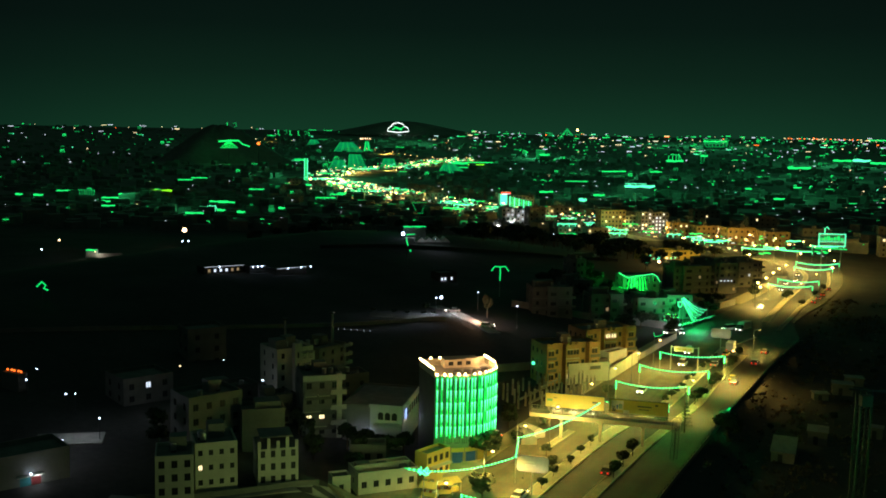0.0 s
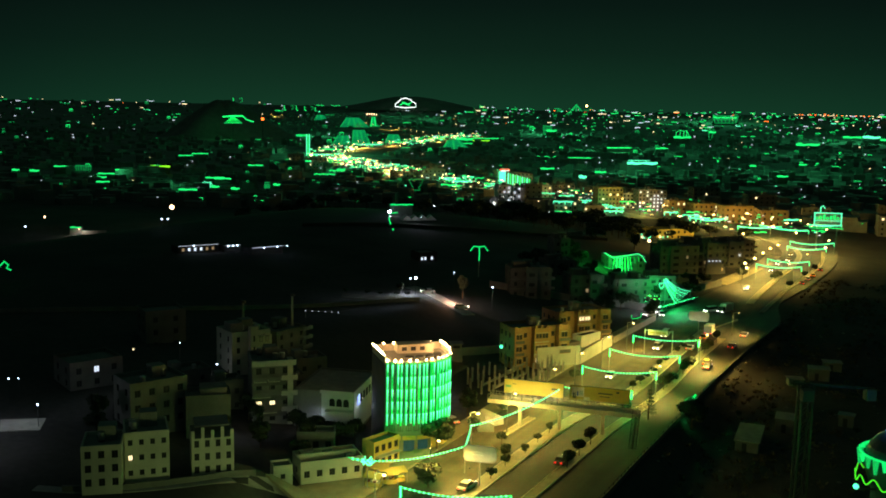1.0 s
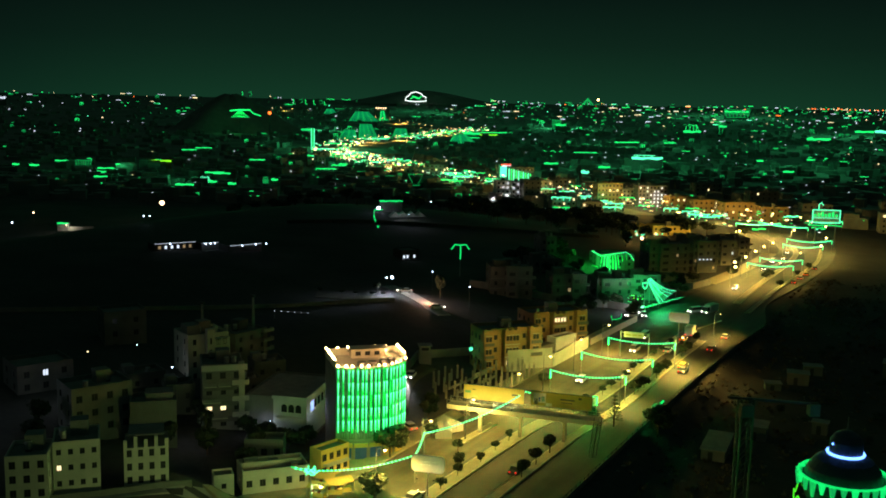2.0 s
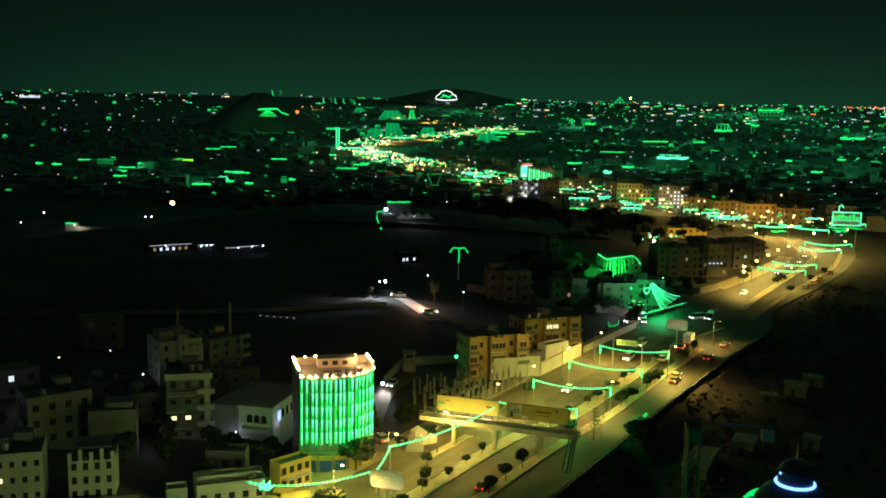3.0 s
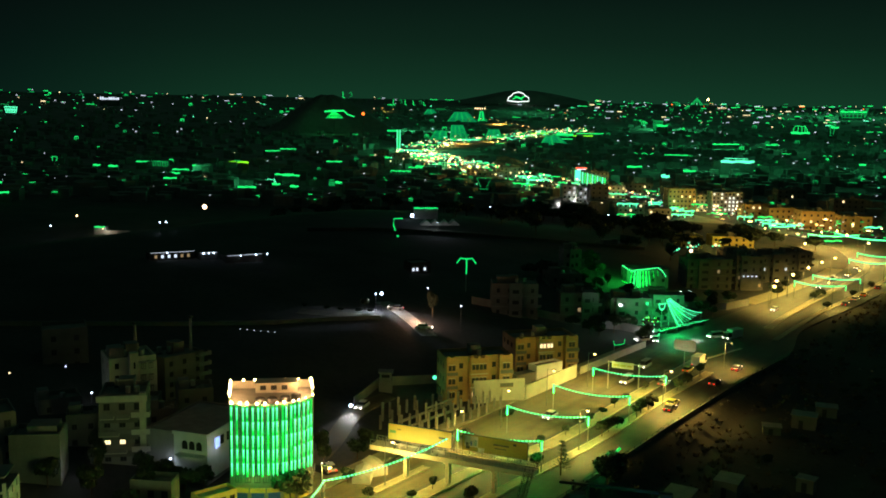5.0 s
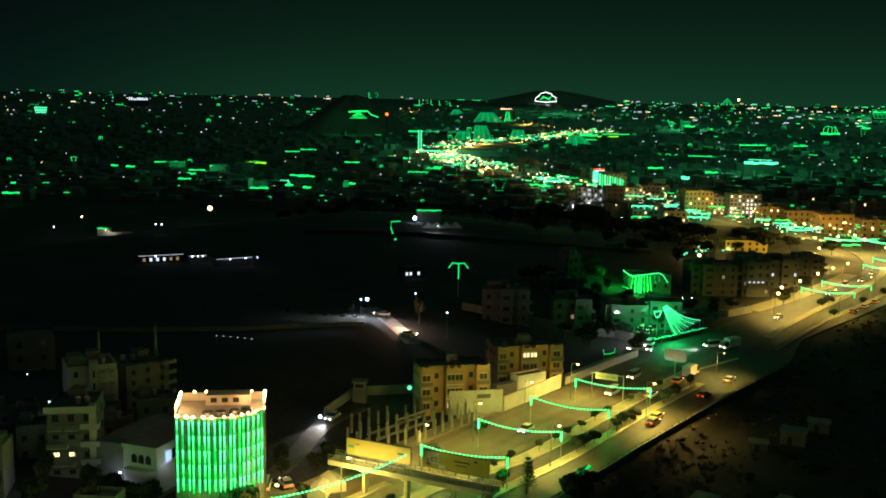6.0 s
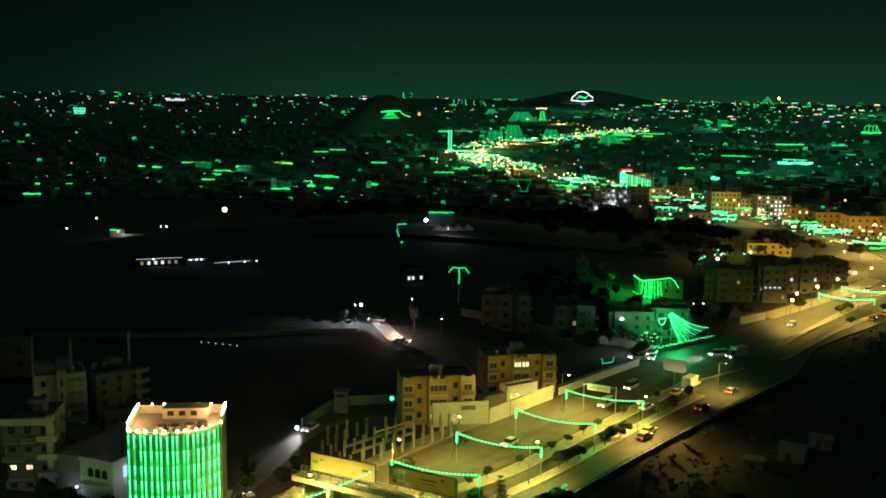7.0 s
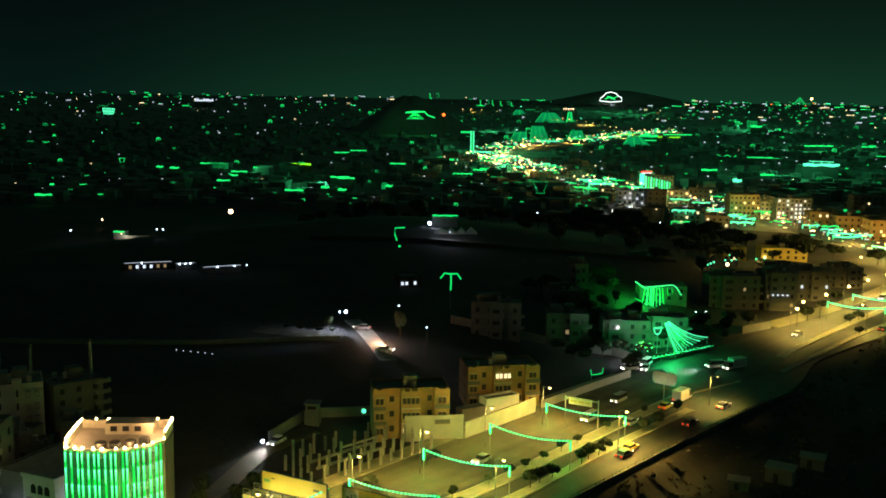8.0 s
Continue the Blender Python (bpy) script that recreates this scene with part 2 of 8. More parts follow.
def single(name, shape, mat, label, category, m=None, group="", kind="", smooth=False):
    ob = new(name, shape.mesh(name, mat, smooth))
    if m is not None:
        ob.matrix_world = m
    return tagged(ob, label, category, group, kind)


def sstep(a, b, x):
    t = min(1.0, max(0.0, (x - a) / (b - a)))
    return t * t * (3 - 2 * t)


def ground_z(x, y):
    """Height of the ground: a bank falling east of the road, a rise west of the road, a shallow valley beyond, hills at the far edge."""
    d = math.hypot(x - 80, y + 140)
    z = (7 * sstep(-30, -85, x) + 7 * sstep(-80, -165, x)) * (1 - sstep(230, 420, y)) * sstep(-300, -215, x)
    z += 6 * sstep(-25, -33, x) * sstep(-54, -62, y) * (1 - sstep(-30, -85, x) * 0.95)
    z -= 2.4 * sstep(18.5, 23, x) * (1 - sstep(85, 135, y))
    return z - 8 * sstep(150, 420, y) + 62 * sstep(2300, 4600, d)


# ---------------------------------------------------------------- ground, road, pavement
def build_ground():
    s = np.linspace(-1, 1, 221)
    c = np.sign(s) * (np.abs(s) * 260 + (np.abs(s) ** 5) * 4540)
    xs, ys = c - 20, c + 40
    n = len(s)
    verts = [(x, y, ground_z(x, y)) for y in ys for x in xs]
    faces = [(j * n + i, j * n + i + 1, (j + 1) * n + i + 1, (j + 1) * n + i) for j in range(n - 1) for i in range(n - 1)]
    sh = Shape().add(verts, faces)
    single("ground", sh, M["soil"], "dark bare earth of the city plain", "ground", kind="structure", smooth=True)


build_ground()


def along(points, step=6.0):
    """Even samples along a polyline, smoothed by Catmull-Rom."""
    pts = [Vector((*p, 0)) for p in points]
    out = []
    for i in range(len(pts) - 1):
        p0, p1, p2, p3 = pts[max(i - 1, 0)], pts[i], pts[i + 1], pts[min(i + 2, len(pts) - 1)]
        k = max(1, int((p2 - p1).length / step))
        for j in range(k):
            t = j / k
            out.append(0.5 * ((2 * p1) + (p2 - p0) * t + (2 * p0 - 5 * p1 + 4 * p2 - p3) * t * t + (3 * p1 - p0 - 3 * p2 + p3) * t ** 3))
    return out + [pts[-1]]


def ribbon(shape, left, right, lift, thick=0.6):
    """A slab between two lines of equal length, lift above the ground."""
    n = len(left)
    vs = []
    for a, b in zip(left, right):
        za, zb = ground_z(a.x, a.y) + lift, ground_z(b.x, b.y) + lift
        vs += [(a.x, a.y, za), (b.x, b.y, zb), (a.x, a.y, za - thick), (b.x, b.y, zb - thick)]
    fs = []
    for i in range(n - 1):
        k, j = 4 * i, 4 * i + 4
        fs += [(k, k + 1, j + 1, j), (k + 2, k, j, j + 2), (k + 1, k + 3, j + 3, j + 1)]
    fs += [(0, 2, 3, 1), (4 * n - 4, 4 * n - 3, 4 * n - 1, 4 * n - 2)]
    return shape.add(vs, fs)


def side(line, off):
    out = []
    for i, p in enumerate(line):
        d = (line[min(i + 1, len(line) - 1)] - line[max(i - 1, 0)]).normalized()
        out.append(p + Vector((d.y, -d.x, 0)) * off)
    return out


ROAD_MID = along([(-2, -330), (-1.5, -80), (-1.5, 0), (-1, 60), (1, 110), (6, 180), (9, 230), (8, 305), (0, 365), (-22, 420), (-52, 452), (-92, 482), (-165, 540), (-245, 580), (-345, 625), (-450, 705), (-570, 808), (-640, 862)])
AVENUE = along([(-640, 862), (-708, 945), (-784, 1093), (-832, 1204), (-851, 1279), (-842, 1334), (-854, 1444), (-922, 1664), (-972, 1873), (-1004, 2014)], 16)
HILL_ROAD = along([(-1970, 2490), (-1804, 2453), (-1718, 2515), (-1580, 2390), (-1453, 2272), (-1278, 2136), (-1106, 1957), (-1000, 1900)], 30)


def build_road():
    sh = Shape()
    narrow = [sstep(126, 166, p.y) * (1 - sstep(330, 420, p.y)) for p in ROAD_MID]
    right = [a.lerp(b, w) for a, b, w in zip(side(ROAD_MID, 17.0), side(ROAD_MID, 9.0), narrow)]
    ribbon(sh, side(ROAD_MID, -17.0), right, 0.30)
    single("road", sh, M["asphalt"], "worn dual carriageway asphalt lit yellow by street lamps", "road", kind="structure")
    sh = Shape()
    ribbon(sh, side(AVENUE, -16), side(AVENUE, 16), 0.5)
    single("avenue", sh, M["asphalt"], "distant lit avenue asphalt climbing to the hill", "road", kind="structure")


build_road()


def build_far_ground():
    """Dusty streets and yards of the far town, between its houses, paled to suggest haze."""
    vs, fs, at = [], [], {}
    na, nd = 70, 60
    for i in range(na + 1):
        a = -0.25 + 1.55 * i / na
        for j in range(nd + 1):
            d = 620 * math.exp(j / nd * math.log(4700 / 620))
            x, y = 80 - d * math.sin(a), -140 + d * math.cos(a)
            at[i, j] = len(vs)
            vs.append((x, y, ground_z(x, y) + 0.2))
    for i in range(na):
        for j in range(nd):
            x, y, _ = vs[at[i, j]]
            if y > 455 or math.hypot(x - 80, y + 140) > 700:
                fs.append((at[i, j], at[i, j + 1], at[i + 1, j + 1], at[i + 1, j]))
    single("town_ground", Shape().add(vs, fs), M["dust"], "dusty ground of the far town, paled to suggest haze", "ground", kind="structure", smooth=True)


build_far_ground()


def build_medians():
    def strip(name, pts, w, lift, label):
        line = along(pts, 3.0)
        sh = ribbon(Shape(), side(line, -w / 2), side(line, w / 2), lift, 0.5)
        ob = single(name, sh, M["paving"], label, "median", kind="structure")
        for s in (-1, 1):
            k = side(line, s * (w / 2 + 0.09))
            for a, b in zip(k[:-1], k[1:]):
                d = b - a
                kerb = Shape().box(0.03, d.length - 0.03, -0.1, 0.1, -0.3, lift + 0.06)
                o = part("kerb_stone", kerb, M["kerb"], ob)
                o.matrix_world = Matrix.Translation((a.x, a.y, ground_z(a.x, a.y))) @ Matrix.Rotation(math.atan2(d.y, d.x), 4, "Z")
    strip("median_1", [(-4.6, -80), (-3.9, -15), (-2.7, 8), (0.4, 22), (1.6, 34), (1.4, 75), (1.6, 106)], 2.7, 0.46, "raised paved median with kerbs and small shrubs")
    strip("median_2", [(4.8, -80), (5.6, -8), (6.4, 10), (8.0, 36), (7.4, 65), (8.0, 98)], 1.8, 0.46, "raised paved median with kerbs and trees")
    strip("median_3", [(4.9, 157), (4.3, 175), (3.6, 205), (2.8, 240), (1.4, 282), (-2.5, 330), (-9, 362)], 2.0, 0.46, "raised paved median beyond the crossing")
    strip("median_4", [(11.2, 143), (11.4, 170), (11.2, 195), (11.7, 217), (12.2, 250), (11.2, 300), (5, 362)], 1.2, 0.46, "narrow kerbed strip beside the outer lane")
    strip("median_5", [(2.2, 108.5), (4.2, 117), (6.6, 127.5)], 0.3, 0.32, "low kerb line across the crossing")
    strip("traffic_island", [(-11.6, -13), (-10.9, 2)], 1.3, 0.46, "short kerbed traffic island by the footbridge")


def build_pavement():
    line = [p for p in ROAD_MID if -90 < p.y < 112]
    sh = ribbon(Shape(), side(line, -21.0), side(line, -17.0), 0.46, 0.6)
    single("pavement", sh, M["paving"], "dusty paved footway beside the carriageway", "pavement", kind="structure")
    line = [p for p in ROAD_MID if -120 < p.y < 114]
    right = [Vector((-6.4 + 5.4 * sstep(0, 34, p.y), p.y, 0)) for p in line]
    sh = ribbon(Shape(), side(line, -16.9), right, 0.312, 0.2)
    single("service_road", sh, M["dusty"], "sandy dust-covered carriageway beside the pavement", "road", kind="structure")
    line = along([(-25.5, -62), (-25, -40), (-22, -12)], 3)
    sh = ribbon(Shape(), side(line, -5.5), side(line, 4.5), 0.22, 0.6)
    single("forecourt", sh, M["paving"], "paved forecourt before the lit shop building", "pavement", kind="structure")
    line = along([(-29, -9), (-33, 1), (-37, 9), (-41, 19), (-42, 31)], 3)
    sh = ribbon(Shape(), side(line, -2.0), side(line, 2.0), 0.12, 0.5)
    single("side_lane", sh, M["dusty"], "pale dirt lane lit by a car's headlights", "road", kind="structure")
    line = along([(-60, 72), (-70, 77.5), (-80, 83), (-88, 87)], 4)
    sh = ribbon(Shape(), side(line, -2.3), side(line, 2.3), 0.15, 0.5)
    single("yard_lane", sh, M["concrete"], "concrete lane through the dark field", "road", kind="structure")
    line = along([(-77, 72.5), (-86, 67), (-97, 61)], 4)
    sh = ribbon(Shape(), side(line, -3.4), side(line, 2.6), 0.12, 0.5)
    single("yard", sh, M["dusty"], "pale yard floor under a white floodlight", "pavement", kind="structure")
    line = along([(-56, -84), (-48, -80), (-40, -72), (-34, -64), (-31, -58)], 3)
    sh = ribbon(Shape(), side(line, 2.0), side(line, 4.0), 0.1, 0.5)
    single("house_lane", sh, M["concrete"], "dim lane running below the pale houses", "road", kind="structure")
    line = [p for p in ROAD_MID if 190 < p.y < 330]
    sh = ribbon(Shape(), side(line, -24.0), side(line, -17.0), 0.2, 0.6)
    single("roadside_apron", sh, M["paving"], "sandy roadside apron under street lamps", "pavement", kind="structure")


build_medians()
build_pavement()


# ---------------------------------------------------------------- lamps of the street
def street_lamp(x, y, h=8.5, arm=1.6, yaw=0.0, watts=9800, light=True, double=False, colour=WARM, bulb=0.30, wide=False, tilt=0.02, cone=168):
    z = ground_z(x, y) + 0.3
    ob = thing("street_lamp", pose(x, y, z, 0, 0, yaw), "galvanised street lamp post with a glowing sodium head", "street lamp", "street lamps along the road")
    part("pole", Shape().tube([(0, 0, 0), (0, 0, h * 0.6), (0, 0, h)], [0.11, 0.08, 0.055], 8), M["pole_steel"], ob)
    for s in ((1, -1) if double else (1,)):
        part("arm", Shape().tube([(0, 0, h - 0.4), (s * arm * 0.4, 0, h - 0.05), (s * arm, 0, h)], 0.045, 6), M["steel"], ob)
        head = part("head", Shape().box(s * arm - 0.4, s * arm + 0.4, -0.16, 0.16, h - 0.02, h + 0.14), M["dark_steel"], ob)
        part("bulb", Shape().ball((s * arm, 0, h - 0.06 - bulb * 0.55), bulb, 8, 0.6 if bulb < 0.4 else 0.9), M["sodium" if bulb < 0.6 else "sodium_far"], head, "glowing sodium bulb", True)
    if light:
        p = Matrix.Translation((x, y, z)) @ Matrix.Rotation(radians(yaw), 4, "Z") @ Vector((arm, 0, h - 0.3 - bulb * 1.6))
        if wide:
            point_lamp("lamp_light", p.x, p.y, p.z, watts, colour, 0.3)
        else:
            spot_lamp("lamp_light", p, p + Vector((tilt, 0, -1)), watts, colour, cone, 0.6, 0.3)
    return ob


street_lamp(-11.6, -42)
street_lamp(-12.4, -25, watts=4200, wide=True)
street_lamp(-11.6, -9.5, watts=7400)
for lx, ly in ((-11.6, 12), (-10.6, 67)):
    street_lamp(lx, ly)
for lx, ly in ((-11.4, 29), (-11.2, 48)):
    street_lamp(lx, ly, watts=3300, colour=(0.95, 0.70, 0.16), wide=True)
for lx, ly in ((-11.4, -86), (-11.6, -60)):
    street_lamp(lx, ly, watts=2900, colour=(0.66, 0.90, 0.30), wide=True)
street_lamp(7.4, 27, watts=10000, tilt=-0.30, cone=140)
street_lamp(9.4, 64, watts=14500, tilt=-0.14, cone=160)
# lamp added where only an unlit pole stands, to brighten the road
street_lamp(9.6, 104, h=7.0, watts=6000, tilt=-0.30, cone=150, bulb=0.12)
for lx, ly in ((-3.6, 186), (-6.6, 199)):
    street_lamp(lx, ly, watts=8500, bulb=0.52)
for lx, ly in ((-6.6, 219), (-7.6, 244), (-8.6, 268), (-8.6, 290), (11.3, 296), (8, 340)):
    street_lamp(lx, ly, watts=11000, bulb=0.52)
for lx, ly in ((11.4, 208), (12.2, 252)):
    street_lamp(lx, ly, watts=10000, arm=-1.6, tilt=-0.25, bulb=0.34)
for lx, ly in ((-34, 341), (-12, 372), (-42, 404)):
    street_lamp(lx, ly, watts=28000, bulb=0.5, wide=True)


def far_street_lamps():
    n = len(ROAD_MID)
    start = next(i for i, p in enumerate(ROAD_MID) if p.y > 405)
    rnd = random.Random(4)
    rows = {e: side(ROAD_MID, e * 14) for e in (-1, 1)}
    for i in range(start, n, 4):
        for e in (-1, 1):
            lamp = ((i - start) // 4) % 3 == 0 and e == -1
            if not lamp and rnd.random() < 0.2:
                continue
            p = rows[e][min(n - 1, i + rnd.choice((-1, 0, 0, 1)))]
            street_lamp(p.x, p.y, 8.5 + rnd.uniform(-0.6, 0.8), 1.5, 0, 18000, lamp, bulb=(0.34 + 0.0005 * p.y) * rnd.uniform(0.65, 1.25), wide=True)
    rows = {e: side(AVENUE, e * 13) for e in (-1, 1)}
    for i in range(0, len(AVENUE), 3):
        for e in (-1, 1):
            if rnd.random() < 0.15:
                continue
            p = rows[e][i] + Vector((rnd.uniform(-3, 3), rnd.uniform(-9, 9), 0))
            street_lamp(p.x, p.y, 9.0 + rnd.uniform(-1, 1), 1.5, 0, 110000, e == 1 and i % 2 == 0, bulb=(0.36 + 0.00018 * p.y) * rnd.uniform(0.5, 1.2))
    for i in range(0, len(HILL_ROAD), 2):
        p = HILL_ROAD[i]
        street_lamp(p.x, p.y, 10.0, 1.5, 0, 160000, i % 8 == 0, bulb=rnd.uniform(0.6, 1.1))


far_street_lamps()


# ---------------------------------------------------------------- green light arches over the road
def sag(a, b, drop, n=28):
    a, b = Vector(a), Vector(b)
    return [a.lerp(b, t / n) + Vector((0, 0, -4 * drop * (t / n) * (1 - t / n))) for t in range(n + 1)]


def rope(parent, path, r, name="garland", mat="green_hot"):
    body = part(name, Shape().tube(path, r * 0.55, 6), M["green"], parent, "glowing green light rope")
    sh = Shape()
    total = sum((path[i + 1] - path[i]).length for i in range(len(path) - 1))
    n = max(4, int(total / 0.72))
    k, run = 0, 0.0
    for i in range(len(path) - 1):
        d = path[i + 1] - path[i]
        while k * total / n <= run + d.length and k < n:
            t = (k * total / n - run) / max(d.length, 1e-6)
            c, u = path[i] + d * t, d.normalized() * 0.18
            sh.tube([c - u, c + u], r, 6)
            k += 1
        run += d.length
    tagged(part("light_bead", sh, M[mat], body, "bright green bead lights"), kind="stuff")
    return body


def light_arch(a, b, h=6.0, drop=0.95, r=0.125, tail=1.9, label="green rope-light garland slung between two posts over the road"):
    za, zb = ground_z(*a) + 0.3, ground_z(*b) + 0.3
    ob = thing("light_arch", pose(a[0], a[1], za), label, "light arch", "green light arches over the road")
    o = Vector((a[0], a[1], za))
    ends = [Vector((a[0], a[1], za)) - o, Vector((b[0], b[1], zb)) - o]
    for e in ends:
        part("post", Shape().tube([e, e + Vector((0, 0, h))], 0.07, 6), M["steel"], ob)
        t = [e + Vector((0, 0, h)), e + Vector((0, 0, h - tail))]
        q = part("tassel", Shape().tube(t, 0.19, 6), M["green"], ob, "hanging column of green lights")
        part("light_bead", Shape().tube([t[0] + Vector((0.1, -0.2, -0.1)), t[1] + Vector((0.1, -0.2, 0.1))], 0.1, 5), M["green_hot"], q)
    rope(ob, sag(ends[0] + Vector((0, 0, h)), ends[1] + Vector((0, 0, h)), drop), r)
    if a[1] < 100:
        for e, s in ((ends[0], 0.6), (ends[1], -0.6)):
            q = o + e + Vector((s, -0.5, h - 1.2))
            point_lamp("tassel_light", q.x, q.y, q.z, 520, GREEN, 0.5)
    return ob


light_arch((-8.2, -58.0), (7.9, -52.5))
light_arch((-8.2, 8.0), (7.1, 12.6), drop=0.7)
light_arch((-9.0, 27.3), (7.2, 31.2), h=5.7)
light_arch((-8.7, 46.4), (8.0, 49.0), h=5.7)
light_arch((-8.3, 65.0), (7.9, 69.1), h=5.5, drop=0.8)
light_arch((-4, 218), (12.5, 222), h=6, r=0.24)
light_arch((-3.5, 241), (12.5, 245), h=6, r=0.24)
light_arch((-6, 312), (11, 318), h=6, r=0.30, drop=1.2)
light_arch((-9, 342), (11, 352), h=6, r=0.30, drop=1.2)
light_arch((-48, 408), (-26, 424), h=6, r=0.36, drop=1.0)
light_arch((-38, 424), (-9, 412), h=6, r=0.36, drop=1.0)
light_arch((-13, 446), (4, 458), h=6, r=0.36)
light_arch((-75, 431), (-64, 449), h=6, r=0.40)


def long_garland():
    """One rope from the bridge down to the kerb post and on to the shop corner."""
    ob = thing("light_garland", pose(-12.6, -24.2, 0.3), "long green rope-light garland strung from footbridge to shop corner", "light garland")
    o = Vector((-12.6, -24.2, 0.3))
    part("post", Shape().tube([(0.3, -0.4, 0), (0.3, -0.4, 5.6)], 0.08, 6), M["steel"], ob)
    part("post", Shape().tube([Vector((-9.2, -33.4, 0.3)) - o, Vector((-9.2, -33.4, 5.2)) - o], 0.08, 6), M["steel"], ob)
    knee, low, shop, top = Vector((-12.3, -24.6, 5.9)) - o, Vector((-9.2, -33.4, 5.2)) - o, Vector((-20.0, -48.6, 5.3)) - o, Vector((-3.0, -1.4, 9.0)) - o
    part("post", Shape().tube([shop + Vector((0, 0, -5.0)), shop], 0.08, 6), M["steel"], ob)
    for k in range(5):
        a = k * 1.3
        part("light_loop", Shape().tube(sag(shop + Vector((0.9 * math.cos(a), 0.9 * math.sin(a), 0.5)), shop + Vector((1.2 * math.cos(a + 2), 1.2 * math.sin(a + 2), -0.3)), 0.5, 8), 0.11, 5), M["green_hot"], ob, "bundle of bright green lights")
    rope(ob, sag(knee, top, 1.1, 40), 0.125)
    rope(ob, sag(knee, low, 0.4, 14), 0.125)
    rope(ob, sag(low, shop, 0.9, 26), 0.125)
    for q in ((-11.2, -28.8, 5.4), (-14.0, -40.0, 5.0), (-8.0, -13.0, 6.2)):
        point_lamp("garland_light", q[0], q[1], q[2], 170, GREEN, 0.5)
    rope(ob, sag(shop, shop + Vector((-3.5, -0.6, 0.1)), 0.1, 6), 0.2)


long_garland()


# ---------------------------------------------------------------- footbridge with billboards
def box_between(shape, a, b, w, h):
    """A bar from a to b (its top middle line), w wide and h deep."""
    a, b = Vector(a), Vector(b)
    d = (b - a).normalized()
    s = Vector((d.y, -d.x, 0)).normalized() * (w / 2)
    up = Vector((0, 0, -h))
    vs = [a - s, a + s, b + s, b - s, a - s + up, a + s + up, b + s + up, b - s + up]
    return shape.add(vs, [(0, 1, 2, 3), (7, 6, 5, 4), (0, 4, 5, 1), (1, 5, 6, 2), (2, 6, 7, 3), (3, 7, 4, 0)])


def footbridge():
    L, R = Vector((-17.6, -5.2, 0)), Vector((12.6, 0.6, 0))
    d = (R - L).normalized()
    ob = thing("footbridge", pose(L.x, L.y, 0.3, 0, 0, math.degrees(math.atan2(d.y, d.x))), "pale concrete footbridge over the road with railings and stairs", "footbridge")
    n = (R - L).length
    z = 5.3
    part("deck", Shape().box(0, n, -1.3, 1.3, z - 0.55, z), M["plaster"], ob)
    for y in (-1.3, 1.3):
        part("beam", Shape().box(0, n, y - 0.16, y + 0.16, z - 0.75, z + 0.12), M["plaster"], ob)
        rail = part("railing", Shape().box(0, n, y - 0.04, y + 0.04, z + 1.0, z + 1.08), M["steel"], ob)
        sh = Shape()
        for k in range(int(n / 1.2) + 1):
            sh.box(k * 1.2 - 0.03, k * 1.2 + 0.03, y - 0.03, y + 0.03, z, z + 1.0)
        sh.box(0, n, y - 0.025, y + 0.025, z + 0.5, z + 0.55)
        part("baluster", sh, M["steel"], rail)
    for x, y in ((-11.8, -0.4), (-3.9, 1.5), (4.6, 3.3)):
        q = Vector((x, y, 0)) - L
        u = q.dot(d)
        part("pier", Shape().box(u - 0.3, u + 0.3, -0.55, 0.55, -0.4, z - 0.6), M["plaster"], ob)
        part("pier_cap", Shape().box(u - 0.45, u + 0.45, -1.25, 1.25, z - 1.05, z - 0.72), M["plaster"], ob)
    # stairs: down to the far kerb side on the right, towards the forecourt on the left
    for x, sgn, mat, go, half in ((n - 0.8, -1, "dark_steel", 0.21, 0.7), (0.9, 1, "plaster", 0.32, 0.95)):
        steps = 26
        spine = Shape()
        box_between(spine, (x, sgn * 1.3, z - 0.2), (x, sgn * (1.3 + steps * go), -0.2), 0.3, 0.2)
        st = part("stair", spine, M["concrete" if sgn > 0 else "dark_steel"], ob)
        tread = Shape().box(-half, half, -go, 0, -0.05, 0).mesh("tread", M["concrete" if sgn > 0 else "dark_steel"])
        for k in range(steps):
            o = part("tread", tread, None, st)
            o.location = (x, sgn * (1.3 + k * go), z - (k + 1) * z / (steps + 1))
        for e in (-1, 1):
            sh = Shape()
            box_between(sh, (x + e * half, sgn * 1.3, z + 0.9), (x + e * half, sgn * (1.3 + steps * go), 0.9), 0.06, 0.06)
            box_between(sh, (x + e * half, sgn * 1.3, z - 0.05), (x + e * half, sgn * (1.3 + steps * go), -0.05), 0.06, 0.22)
            part("handrail", sh, M[mat], st)
            for k in range(0, steps, 4):
                y, zz = sgn * (1.3 + k * go), z - (k + 1) * z / (steps + 1)
                part("baluster", Shape().box(x + e * half - 0.03, x + e * half + 0.03, y - 0.03, y + 0.03, zz - 0.1, zz + 1.0), M[mat], st)
    return ob


footbridge()


